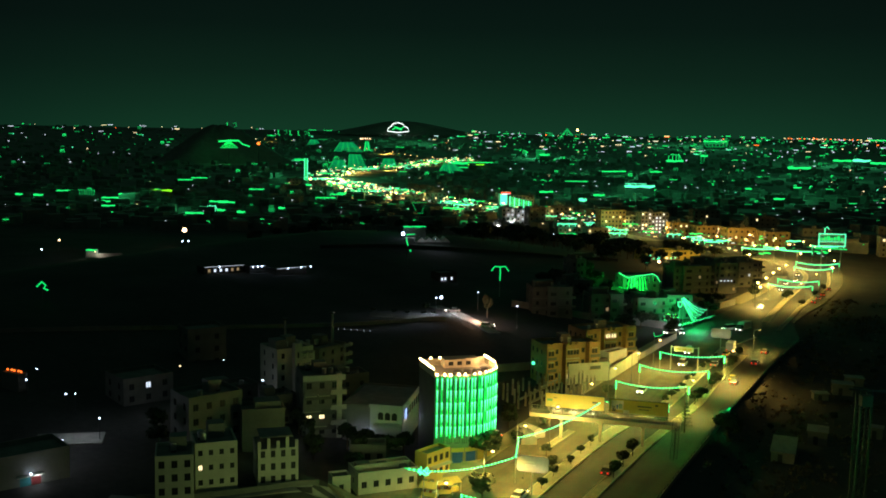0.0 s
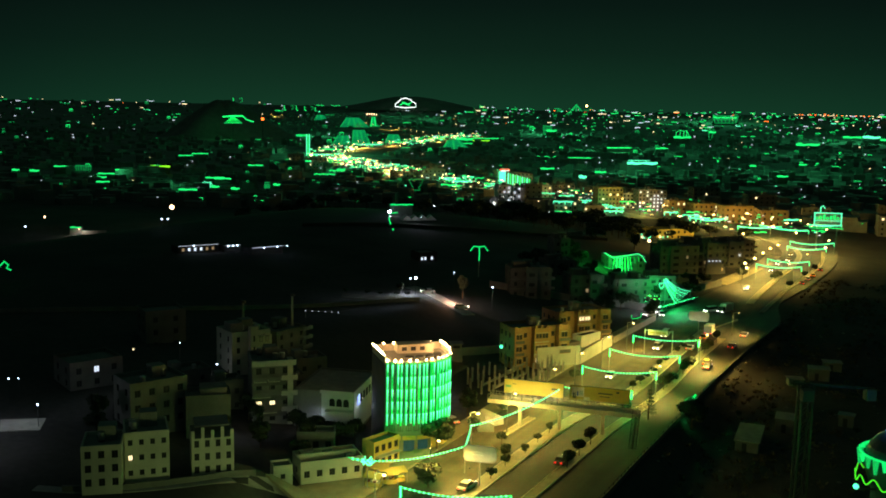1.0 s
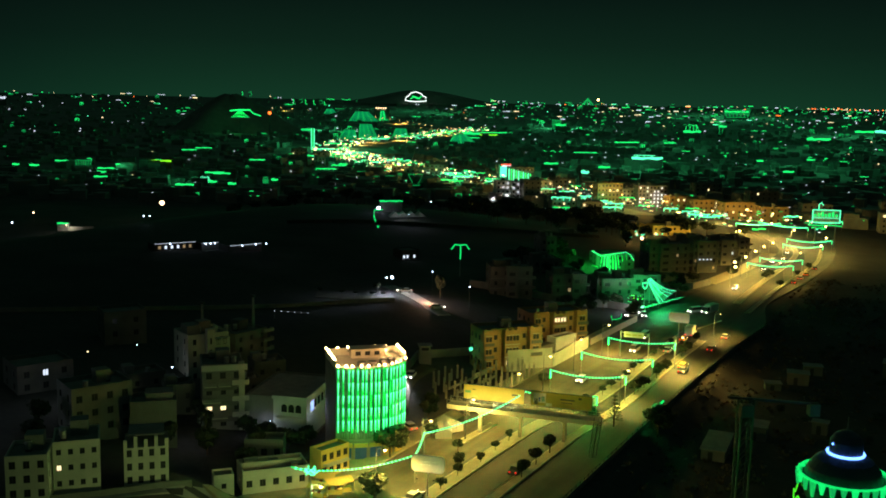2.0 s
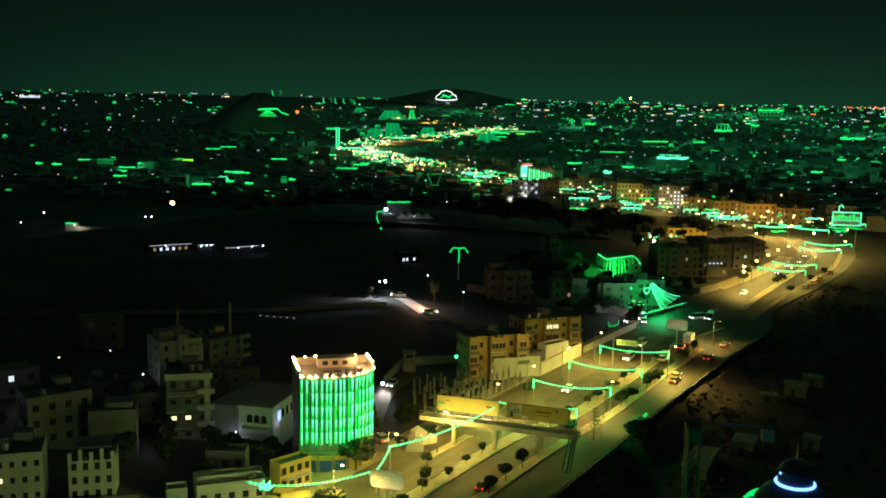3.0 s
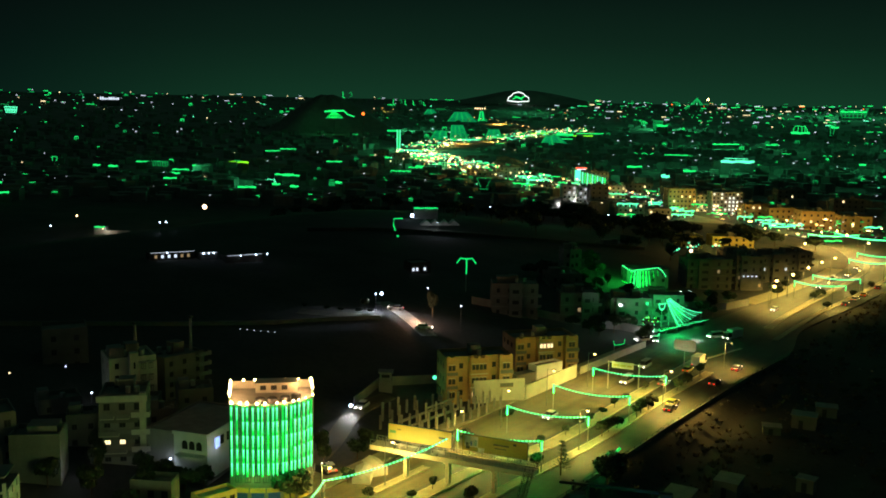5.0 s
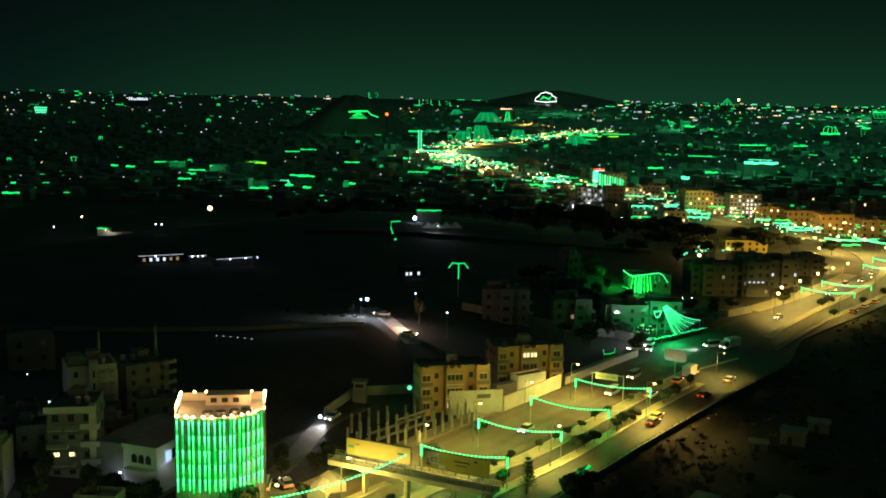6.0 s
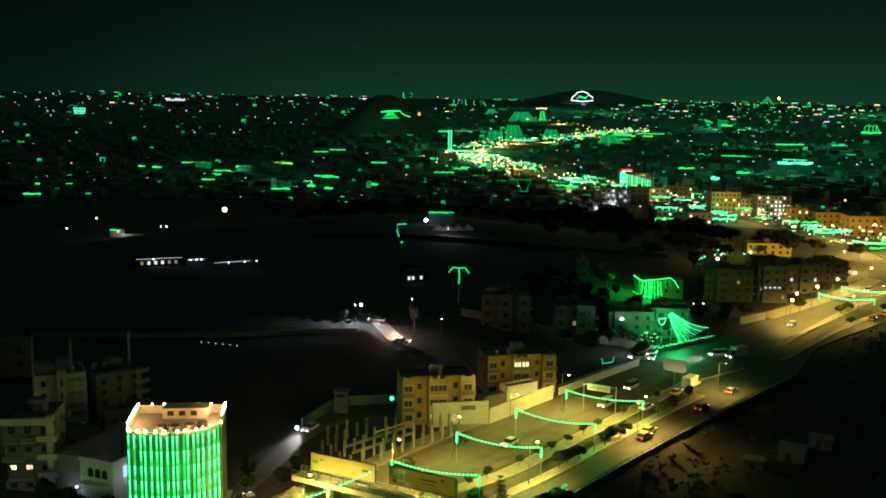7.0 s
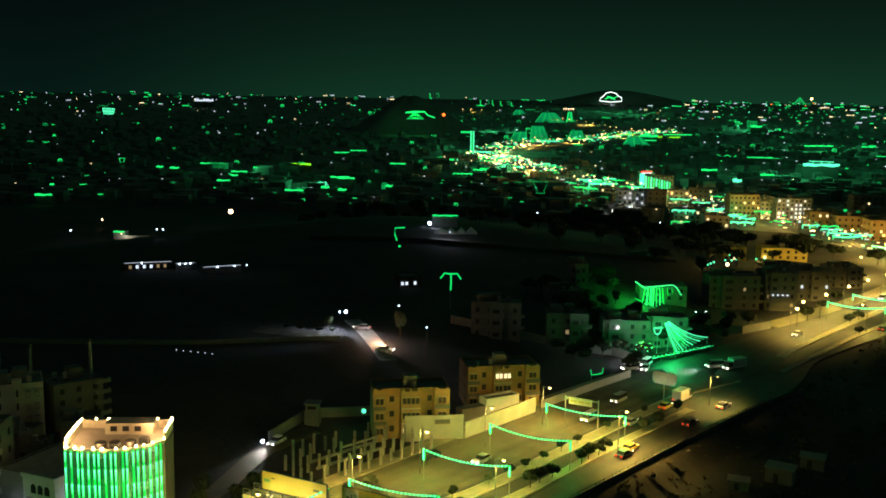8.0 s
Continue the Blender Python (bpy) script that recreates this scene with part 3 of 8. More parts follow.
def billboard(a, b, z0, z1, mat, label, art):
    """A long poster board standing on the footbridge, facing the camera's side of the road."""
    a, b = Vector((*a, 0)), Vector((*b, 0))
    d = b - a
    ob = thing("billboard", pose(a.x, a.y, 0, 0, 0, math.degrees(math.atan2(d.y, d.x))), label, "billboard", "billboards on the footbridge")
    n = d.length
    part("board", Shape().box(0, n, 0, 0.22, z0, z1), M[mat], ob)
    fr = Shape()
    for x0, x1, za, zb in ((-0.08, n + 0.08, z1, z1 + 0.1), (-0.08, n + 0.08, z0 - 0.1, z0), (-0.08, 0, z0, z1), (n, n + 0.08, z0, z1)):
        fr.box(x0, x1, -0.06, 0.28, za, zb)
    part("frame", fr, M["dark_steel"], ob)
    for k in range(5):
        x = n * (k + 0.5) / 5
        part("strut", Shape().box(x - 0.06, x + 0.06, 0.22, 0.34, 5.2, z1), M["dark_steel"], ob)
    for x0, x1, za, zb, m in art:
        part("print", Shape().box(x0 * n, x1 * n, -0.012, 0.0, z0 + za * (z1 - z0), z0 + zb * (z1 - z0)), M[m], ob)
    for k in range(3):
        x = n * (k + 0.5) / 3
        lamp = part("flood_lamp", Shape().box(x - 0.2, x + 0.2, -1.9, -1.7, z0 - 1.0, z0 - 0.8), M["dark_steel"], ob)
        part("arm", Shape().tube([(x, 0, z0 - 0.3), (x, -1.8, z0 - 0.9)], 0.04, 5), M["dark_steel"], lamp)
    return ob


def poster_lights(a, b, z0, watts):
    """Small floodlights on arms washing a poster board from below."""
    a, b = Vector((*a, 0)), Vector((*b, 0))
    d = (b - a).normalized()
    nrm = Vector((d.y, -d.x, 0))
    for t in (0.17, 0.5, 0.83):
        p = a.lerp(b, t)
        e = p + nrm * 2.4 + Vector((0, 0, z0 - 0.5))
        spot_lamp("poster_light", e, p + Vector((0, 0, z0 + 1.8)), watts, (1.0, 0.84, 0.38), 122, 0.5, 0.15)


poster_lights((-14.4, -5.0), (-2.6, -2.4), 7.0, 520)
poster_lights((-2.4, 0.9), (9.3, 3.3), 6.0, 520)
billboard((-14.4, -5.0), (-2.6, -2.4), 7.0, 9.9, "poster", "bright yellow poster board along the footbridge",
          [(0.80, 0.9, 0.5, 0.62, "ink"), (0.14, 0.2, 0.66, 0.72, "ink"), (0.25, 0.7, 0.30, 0.33, "poster_b"), (0.0, 0.22, 0.03, 0.40, "poster_b"), (0.02, 0.12, 0.42, 0.60, "leaf_print")])
billboard((-2.4, 0.9), (9.3, 3.3), 6.0, 8.9, "poster_b", "olive and white poster board along the footbridge",
          [(0.03, 0.24, 0.25, 0.92, "poster_art"), (0.05, 0.11, 0.1, 0.5, "ink"), (0.12, 0.15, 0.30, 0.62, "blue"), (0.16, 0.22, 0.34, 0.7, "print_teal"), (0.24, 0.34, 0.0, 0.26, "poster_art"), (0.25, 0.95, 0.84, 0.90, "poster"), (0.48, 0.72, 0.56, 0.66, "ink"), (0.5, 0.68, 0.36, 0.42, "ink"), (0.78, 0.83, 0.7, 0.86, "ink"), (0.3, 0.7, 0.04, 0.10, "poster")])


# ---------------------------------------------------------------- buildings
PANES = {}


def pane_mesh(kind, w, h):
    key = (kind, round(w, 2), round(h, 2))
    if key not in PANES:
        if kind == "frame":
            sh = Shape()
            for x0, x1, z0, z1 in ((0, w, 0, 0.07), (0, w, h - 0.07, h), (0, 0.07, 0.07, h - 0.07), (w - 0.07, w, 0.07, h - 0.07), (w / 2 - 0.03, w / 2 + 0.03, 0.07, h - 0.07)):
                sh.box(x0, x1, 0.10, 0.17, z0, z1)
            PANES[key] = sh.mesh("window", M["dark_steel"])
        else:
            PANES[key] = Shape().box(0.02, w - 0.02, 0.17, 0.2, 0.02, h - 0.02).mesh("pane", M[kind])
    return PANES[key]


def facade(shape, m, width, z0, floor, storeys, cols, ww, wh, sill, holes, skip=()):
    """One wall with real openings in the face frame m: x along, y inwards, z up."""
    cw = width / max(cols, 1)
    for r in range(storeys):
        zb = z0 + r * floor
        for c in range(max(cols, 1)):
            x0, x1, zt = c * cw, (c + 1) * cw, zb + floor
            if cols == 0 or (r, c) in skip:
                shape.add([m @ Vector(p) for p in ((x0, 0, zb), (x1, 0, zb), (x1, 0, zt), (x0, 0, zt))], [(0, 1, 2, 3)])
                continue
            a0, a1, b0, b1 = x0 + (cw - ww) / 2, x0 + (cw + ww) / 2, zb + sill, zb + sill + wh
            o = [(x0, 0, zb), (x1, 0, zb), (x1, 0, zt), (x0, 0, zt), (a0, 0, b0), (a1, 0, b0), (a1, 0, b1), (a0, 0, b1),
                 (a0, 0.2, b0), (a1, 0.2, b0), (a1, 0.2, b1), (a0, 0.2, b1)]
            fs = [(0, 1, 5, 4), (1, 2, 6, 5), (2, 3, 7, 6), (3, 0, 4, 7), (4, 5, 9, 8), (5, 6, 10, 9), (6, 7, 11, 10), (7, 4, 8, 11)]
            shape.add([m @ Vector(p) for p in o], fs)
            holes.append((m, a0, b0, r, c))


def block(name, label, fl, fr, depth, z0, height, storeys, cols, mat, category="house", group="", lit=(), side_cols=2, ww=1.1, wh=1.3,
          parapet=0.8, roof_mat="roof", frames=True, left_too=True, plinth=3.0, lit_mat="room", seed=1):
    """A flat-roofed building: front edge from fl to fr, walls with openings, parapet roof."""
    a, b = Vector((*fl, 0)), Vector((*fr, 0))
    d = b - a
    w = d.length
    floor = height / storeys
    ob = thing(name, pose(a.x, a.y, z0, 0, 0, math.degrees(math.atan2(d.y, d.x))), label, category, group)
    rz = lambda ang, x, y: Matrix.Translation((x, y, 0)) @ Matrix.Rotation(radians(ang), 4, "Z")
    wh, ww = min(wh, floor * 0.55), min(ww, 0.7 * w / max(cols, 1))
    sill = floor * 0.3
    faces = [(rz(0, 0, 0), w, cols), (rz(90, w, 0), depth, side_cols), (rz(180, w, depth), w, 0), (rz(270, 0, depth), depth, side_cols if left_too else 0)]
    wall, holes = Shape(), []
    for i, (m, width, c) in enumerate(faces):
        facade(wall, m, width, 0, floor, storeys, c, min(ww, 0.7 * width / max(c, 1)), wh, sill, holes)
    if plinth:
        wall.box(0, w, 0, depth, -plinth, 0)
    part("wall", wall, M[mat], ob)
    part("roof", Shape().box(0.02, w - 0.02, 0.02, depth - 0.02, height - 0.25, height), M[roof_mat], ob)
    if parapet:
        p = Shape()
        t = 0.22
        p.box(0, w, 0, t, height, height + parapet).box(0, w, depth - t, depth, height, height + parapet)
        p.box(0, t, t, depth - t, height, height + parapet).box(w - t, w, t, depth - t, height, height + parapet)
        part("parapet", p, M[mat], ob)
    rnd = random.Random(seed)
    for k, (m, x, z, r, c) in enumerate(holes):
        cell = min(ww, 0.7 * (w if k < storeys * cols else depth) / max(1, cols if k < storeys * cols else side_cols))
        on = (r, c) in lit and k < storeys * max(cols, 1)
        kind = lit_mat if on else "glass"
        mm = m @ Matrix.Translation((x, 0, z))
        if frames:
            f = part("window", pane_mesh("frame", cell, wh), None, ob)
            f.matrix_basis = mm
            part("pane", pane_mesh(kind, cell, wh), None, f, "lit window pane" if on else "")
        else:
            f = part("window", pane_mesh(kind, cell, wh), None, ob, "lit window pane" if on else "")
            f.matrix_basis = mm
    return ob, w, height


def roof_kit(ob, w, d, h, mat, seed, tanks=2, head=True):
    """Stair head and water tanks as parts of the house's roof."""
    rnd = random.Random(seed)
    if head:
        x = w * rnd.uniform(0.3, 0.6)
        part("stair_head", Shape().box(x, x + 2.6, d * 0.45, d * 0.45 + 2.6, h, h + 2.3), M[mat], ob)
    for k in range(tanks):
        x, y = rnd.uniform(0.8, w - 1.4), rnd.uniform(d * 0.2, d * 0.8)
        t = part("water_tank", Shape().tube([(x, y, h + 0.35), (x, y, h + 1.5)], 0.5, 10), M["steel"], ob, smooth=False)
        part("tank_stand", Shape().box(x - 0.4, x + 0.4, y - 0.4, y + 0.4, h - 0.02, h + 0.35), M["dark_steel"], t)


def lit_tower():
    """The shop building wrapped in vertical green light strips, with warm bulbs round its roof."""
    fl, fr, br, bl = Vector((-27.2, -30.9)), Vector((-19.6, -19.2)), Vector((-24.2, -14.6)), Vector((-34.2, -24.0))
    nrm = Vector((0.84, -0.54))
    n = 20

    def front(t, off=0.0):
        p = fl.lerp(fr, t) + nrm * (2.6 * 4 * t * (1 - t) * (0.75 + 0.5 * t) + off)
        return p

    H, g = 17.0, 3.6
    ob = thing("shop_tower", pose(0, 0, 0), "five-storey curved shop building wrapped in vertical green light strips", "tower building")
    curve = [front(k / n) for k in range(n + 1)]
    outline = [(p.x, p.y) for p in curve] + [(br.x, br.y), (bl.x, bl.y)]
    part("wall", Shape().prism(outline, -1.0, H), M["tower_wall"], ob)
    # near-black sheet that paints the shade of the unlit side
    side_wall = Shape()
    out = Vector((fl.y - bl.y, bl.x - fl.x)).normalized() * 0.05
    side_wall.prism([(fl.x, fl.y), (fl.x + out.x, fl.y + out.y), (bl.x + out.x, bl.y + out.y), (bl.x, bl.y)], -1.0, H - 0.02)
    part("side_wall", side_wall, M["side_shade"], ob, "side wall sheet painted dark for its shade")
    # side and rear panels in a darker tone, their shade painted in
    for a, b in ((bl, fl), (fr, br), (br, bl)):
        d = b - a
        m = Matrix.Translation((a.x, a.y, 0)) @ Matrix.Rotation(math.atan2(d.y, d.x), 4, "Z")
        part("side_wall", Shape().box(0.05, d.length - 0.05, -0.12, 0.0, -0.5, H - 0.3, m), M["plaster_d"], ob, "side wall panel painted dark for its shade")
    # window bands of each storey
    for s in range(5):
        zb = g + 0.5 + s * 2.68
        for k in range(1, n - 1, 2):
            a, b = front((k + 0.12) / n, 0.02), front((k + 1.5) / n, 0.02)
            d = b - a
            m = Matrix.Translation((a.x, a.y, zb)) @ Matrix.Rotation(math.atan2(d.y, d.x), 4, "Z")
            f = part("window", pane_mesh("frame", 0.95, 1.25), None, ob)
            f.matrix_basis = m @ Matrix.Translation((0, -0.13, 0))
            part("pane", pane_mesh("glass", 0.95, 1.25), None, f)
    for s in range(6):
        z = g - 0.05 + s * 2.68
        band = Shape()
        for k in range(n):
            a, b = front(k / n, 0.12), front((k + 1) / n, 0.12)
            c, e = front(k / n, -0.05), front((k + 1) / n, -0.05)
            band.add([(a.x, a.y, z), (b.x, b.y, z), (e.x, e.y, z), (c.x, c.y, z), (a.x, a.y, z + 0.22), (b.x, b.y, z + 0.22), (e.x, e.y, z + 0.22), (c.x, c.y, z + 0.22)],
                     [(0, 1, 5, 4), (4, 5, 6, 7), (3, 2, 1, 0)])
        part("floor_band", band, M["tower_wall"], ob)
    rnd = random.Random(7)
    for k in range(18):
        p = front(min(0.985, (k + 0.3 + rnd.uniform(-0.18, 0.18)) / 18), 0.34)
        sh = Shape().tube([(p.x, p.y, 5.2 + 0.3 * (k % 3)), (p.x, p.y, H + 0.2)], 0.19, 6)
        st = part("light_strip", sh, M["strip"], ob, "vertical green light strip")
        for s in range(5):
            if rnd.random() < 0.9:
                z0, run = 5.3 + s * 2.36, rnd.choice((1.5, 1.9, 2.2))
                core = Shape().tube([(p.x + 0.16, p.y - 0.12, z0 + 2.25 - run), (p.x + 0.16, p.y - 0.12, z0 + 1.6), (p.x + 0.16, p.y - 0.12, z0 + 2.25)], [0.03, 0.09, 0.14], 6)
                part("light_tube", core, M["green_hot"], st, "brighter lit length of the strip")
    # roof, parapets, bulbs, rear rooms
    part("roof", Shape().prism([(p[0] * 0.985 - 0.4, p[1] * 0.985 - 0.35) for p in outline], H - 0.1, H + 0.02), M["concrete"], ob)
    ring = [Vector(p) for p in outline] + [Vector(outline[0])]
    para = Shape()
    for a, b in zip(ring[:-1], ring[1:]):
        box_between(para, (a.x, a.y, H + 0.5), (b.x, b.y, H + 0.5), 0.2, 0.6)
    part("parapet", para, M["plaster"], ob)
    for a, b in ((fl, bl), (br, br.lerp(bl, 0.32)), (bl, bl.lerp(br, 0.3)), (fr, br)):
        sh = Shape()
        box_between(sh, (a.x, a.y, H + 1.35), (b.x, b.y, H + 1.35), 0.24, 0.9)
        part("raised_parapet", sh, M["plaster"], ob)
    room_a, room_b = bl.lerp(br, 0.26) + nrm * 0.6, bl.lerp(br, 0.78) + nrm * 0.6
    d = room_b - room_a
    room = part("roof_room", Shape().box(0, d.length, 0, 3.0, 0, 1.7), M["plaster"], ob, "pale flat-roofed room on the roof")
    room.matrix_basis = Matrix.Translation((room_a.x + nrm.x * 2.4, room_a.y + nrm.y * 2.4, H)) @ Matrix.Rotation(math.atan2(d.y, d.x), 4, "Z")
    for x in (0.8, 2.6, 4.4):
        part("room_window", Shape().box(x, x + 1.0, -0.04, 0.02, 0.5, 1.3), M["glass"], room)
    for t in (0.36, 0.5, 0.66, 0.8):
        p = front(t, -2.3)
        part("roof_hatch", Shape().tube([(p.x, p.y, H + 0.02), (p.x, p.y, H + 0.8), (p.x, p.y, H + 0.95)], [0.85, 0.85, 0.6], 12), M["dark_steel"], ob)
    spots = [front(min(1.0, max(0.0, (k + rnd.uniform(-0.3, 0.3)) / 10)), 0.05) for k in range(11)] + [fl.lerp(bl, k / 9) for k in range(1, 10)] + [fr.lerp(br, k / 6) for k in range(1, 7)] + [bl.lerp(br, t) for t in (0.16, 0.30, 0.68, 0.84)]
    for i, p in enumerate(spots):
        z = H + (0.62 if i < 11 else 1.5)
        part("bulb", Shape().ball((p.x, p.y, z), rnd.uniform(0.13, 0.24), 8), M["warm"], ob, "warm glowing bulb", True)
    for t, off, z, e in ((0.06, -0.8, 1.0, 420), (0.34, -0.9, 0.8, 300), (0.64, -0.9, 0.8, 300), (0.94, -1.0, 1.0, 420), (0.14, 0.55, 0.8, 110), (0.38, 0.55, 0.8, 110), (0.62, 0.55, 0.8, 110), (0.86, 0.55, 0.8, 110), (0.10, -5.0, 1.9, 420), (0.90, -4.4, 1.9, 420)):
        p = front(t, off)
        point_lamp("bulb_light", p.x, p.y, H + z, e, (1.0, 0.56, 0.22), 0.2)
    for k in range(6):
        p = front(0.1 + 0.16 * k, 2.2)
        point_lamp("strip_light", p.x, p.y, 6.5 + 5.5 * (k % 2), 170, (0.01, 1.0, 0.10), 1.2)
    # shop fronts
    for k in range(5):
        a, b = front(0.04 + k * 0.185, 0.06), front(0.04 + k * 0.185 + 0.14, 0.06)
        dd = b - a
        m = Matrix.Translation((a.x, a.y, 0)) @ Matrix.Rotation(math.atan2(dd.y, dd.x), 4, "Z")
        sh = Shape().box(0, dd.length, -0.08, 0.05, 0.1, 2.3, m)
        door = part("shutter", sh, M["blue" if k in (0, 1, 2) else "yellow"], ob, "blue roller shutter" if k < 3 else "")
        for j in range(8):
            part("slat", Shape().box(0, dd.length, -0.11, -0.081, 0.15 + j * 0.27, 0.3 + j * 0.27, m), M["blue" if k in (0, 1, 2) else "yellow"], door)
        part("fascia", Shape().box(-0.2, dd.length + 0.2, -0.3, 0.05, 2.45, 3.15, m), M["yellow"], ob)
    return ob


lit_tower()


def apartment(fl, fr, depth, z0, h, seed, lit):
    """Ochre three-storey flats with projecting bays, small paired windows, balconies and a roof room."""
    ob, w, hh = block("apartment_house", "ochre three-storey apartment house with projecting bays and flat roof", fl, fr, depth, z0, h, 3, 6, "plaster_b", "apartment building",
                      "ochre apartment houses", {}, 3, 0.95, 1.25, 0.7, seed=seed)
    bays = ((0.0, 0.16), (0.36, 0.62), (0.80, 1.0))
    for i, (a, b) in enumerate(bays):
        part("bay", Shape().box(a * w, b * w, -1.8, -0.004, -2.0, h + (0.9 if i != 1 else 0.5)), M["plaster_b"], ob, "projecting bay of ochre plaster")
        for r in range(3):
            z = r * h / 3 + 1.0
            xs = [(a + b) / 2 * w] if i != 1 else [(a + (b - a) * 0.28) * w, (a + (b - a) * 0.72) * w]
            for x in [q + e for q in xs for e in (-0.42, 0.42)]:
                f = part("window", pane_mesh("frame", 0.72, 1.2), None, ob)
                f.matrix_basis = Matrix.Translation((x - 0.36, -2.02, z))
                on = (r, i) in lit
                part("pane", pane_mesh("room" if on else "glass", 0.72, 1.2), None, f, "lit window pane" if on else "")
                hood = [Vector((0.36 + 0.4 * math.cos(math.pi * k / 6), 0.16, 1.22 + 0.22 * math.sin(math.pi * k / 6))) for k in range(7)]
                part("arch_trim", Shape().tube(hood, 0.06, 4), M["plaster"], f)
    for r in range(1, 3):
        z = r * h / 3
        bal = part("balcony", Shape().box(0.80 * w, w, -2.55, -1.81, z - 0.1, z + 0.05), M["plaster_b"], ob)
        part("balustrade", Shape().box(0.80 * w, w, -2.6, -2.53, z + 0.05, z + 0.9), M["plaster_d"], bal)
        bal = part("balcony", Shape().box(0, 0.16 * w, -2.45, -1.81, z - 0.1, z + 0.05), M["plaster_b"], ob)
        part("balustrade", Shape().box(0, 0.16 * w, -2.5, -2.43, z + 0.05, z + 0.8), M["plaster_d"], bal)
        part("string_course", Shape().box(0.36 * w + 0.01, 0.62 * w - 0.01, -1.87, -1.801, z - 0.08, z + 0.1), M["plaster"], ob)
    for x in (0.03, 0.13, 0.39, 0.49, 0.59, 0.83, 0.97):
        part("merlon", Shape().box(x * w - 0.25, x * w + 0.25, -1.8, -1.5, h + 0.5, h + 1.25), M["plaster_b"], ob)
    roof_kit(ob, w, depth, h, "plaster_c", seed, 3)
    return ob


apartment((-31.0, 36.8), (-20.9, 48.3), 7, 0.6, 9.2, 11, {(0, 1)})
apartment((-30.5, 65.9), (-20.0, 78.5), 8, 0.2, 8.4, 12, {(2, 3), (2, 1), (0, 1)})


def left_quarter():
    ob, w, h = block("pale_house", "narrow pale three-storey house with a plain front", (-47.2, -84.8), (-42.9, -81.0), 7, 6.9, 6.4, 3, 3, "plaster", "house", "pale houses", {}, 2, 0.9, 1.2, 0.5, seed=3)
    roof_kit(ob, w, 8, h, "plaster_c", 3)
    ob, w, h = block("pale_house", "narrow pale four-storey house with one lit window", (-44.9, -78.4), (-40.4, -73.6), 7, 6.8, 7.2, 3, 4, "plaster", "house", "pale houses", {(1, 0)}, 2, 0.7, 0.9, 0.4, seed=4)
    roof_kit(ob, w, 8, h, "plaster_c", 4)
    ob, w, h = block("pale_house", "pale unfinished house with open upper windows", (-38.6, -70.7), (-33.9, -66.2), 7, 6.0, 6.3, 3, 4, "plaster", "house", "pale houses", {}, 3, 0.75, 1.15, 0.0, seed=5)
    for k in range(5):
        part("pillar", Shape().box(k * (w - 0.5) / 4, k * (w - 0.5) / 4 + 0.5, 0, 0.4, h, h + (1.7 if k % 2 else 1.2)), M["plaster"], ob, "unfinished wall pillar")
    part("roof_slab", Shape().box(0.6, w - 0.6, 2, 7, h + 1.2, h + 1.4), M["plaster_c"], ob)
    ob, w, h = block("house", "dim grey flat-roofed house with dark windows", (-63.5, -58.5), (-59.2, -48.6), 8, 5.4, 8.2, 3, 4, "plaster_c", "house", "dim houses", {}, 2, seed=6)
    roof_kit(ob, w, 9, h, "plaster_c", 6)
    ob, w, h = block("house", "dim grey house with a roof shed", (-57.0, -51.5), (-51.2, -46.0), 6, 4.6, 6.0, 2, 0, "plaster_c", "house", "dim houses", {}, 0, seed=7)
    part("roof_shed", Shape().box(2.6, 7.4, 1.2, 5, h, h + 1.8), M["plaster_c"], ob)
    ob, w, h = block("balcony_house", "tall grey house with stacked corner balconies", (-53.8, -36.4), (-48.3, -31.0), 8, 2.0, 12.4, 4, 3, "plaster_c", "house", "dim houses", {(1, 0), (1, 1)}, 2, seed=8)
    for r in range(1, 4):
        bal = part("balcony", Shape().box(w - 2.2, w + 0.9, -1.1, 0.2, r * 3.1 - 0.12, r * 3.1), M["plaster"], ob)
        part("balustrade", Shape().box(w - 2.2, w + 0.9, -1.15, -1.07, r * 3.1, r * 3.1 + 0.85), M["plaster"], bal)
        part("balustrade", Shape().box(w + 0.85, w + 0.93, -1.07, 0.2, r * 3.1, r * 3.1 + 0.85), M["plaster"], bal)
    part("corner_pillar", Shape().box(w - 0.9, w + 0.16, -0.22, 0.9, 0, h + 0.9), M["plaster"], ob, "cream corner pillar")
    # flat darker panels paint the shade of recesses on the front
    for r in range(1, 4):
        part("recess", Shape().box(0.3, w - 1.2, -0.03, -0.003, r * 3.1 - 1.3, r * 3.1 - 0.2), M["plaster_d"], ob)
    for r, x0, x1 in ((3, 0.3, 2.6), (3, 3.0, 5.2), (2, 0.0, 3.4), (1, 0.8, 4.6)):
        slab = part("balcony", Shape().box(x0, x1, -1.3, -0.003, r * 3.1 - 0.3, r * 3.1 - 0.14), M["plaster"], ob)
        part("balustrade", Shape().box(x0, x1, -1.36, -1.26, r * 3.1 - 0.14, r * 3.1 + 0.62), M["plaster_c"], slab)
        for x in (x0, x1 - 0.12):
            part("post", Shape().box(x, x + 0.12, -1.36, -1.24, r * 3.1 + 0.62, r * 3.1 + 2.6), M["plaster_c"], slab)
    part("roof_parapet", Shape().box(-0.2, w + 0.6, -1.5, -1.3, h - 0.2, h + 0.9), M["plaster"], ob)
    part("roof_slab", Shape().box(-0.2, w + 0.6, -1.3, -0.01, h - 0.2, h - 0.02), M["plaster_c"], ob)
    roof_kit(ob, w, 9, h, "plaster_c", 8, 3)
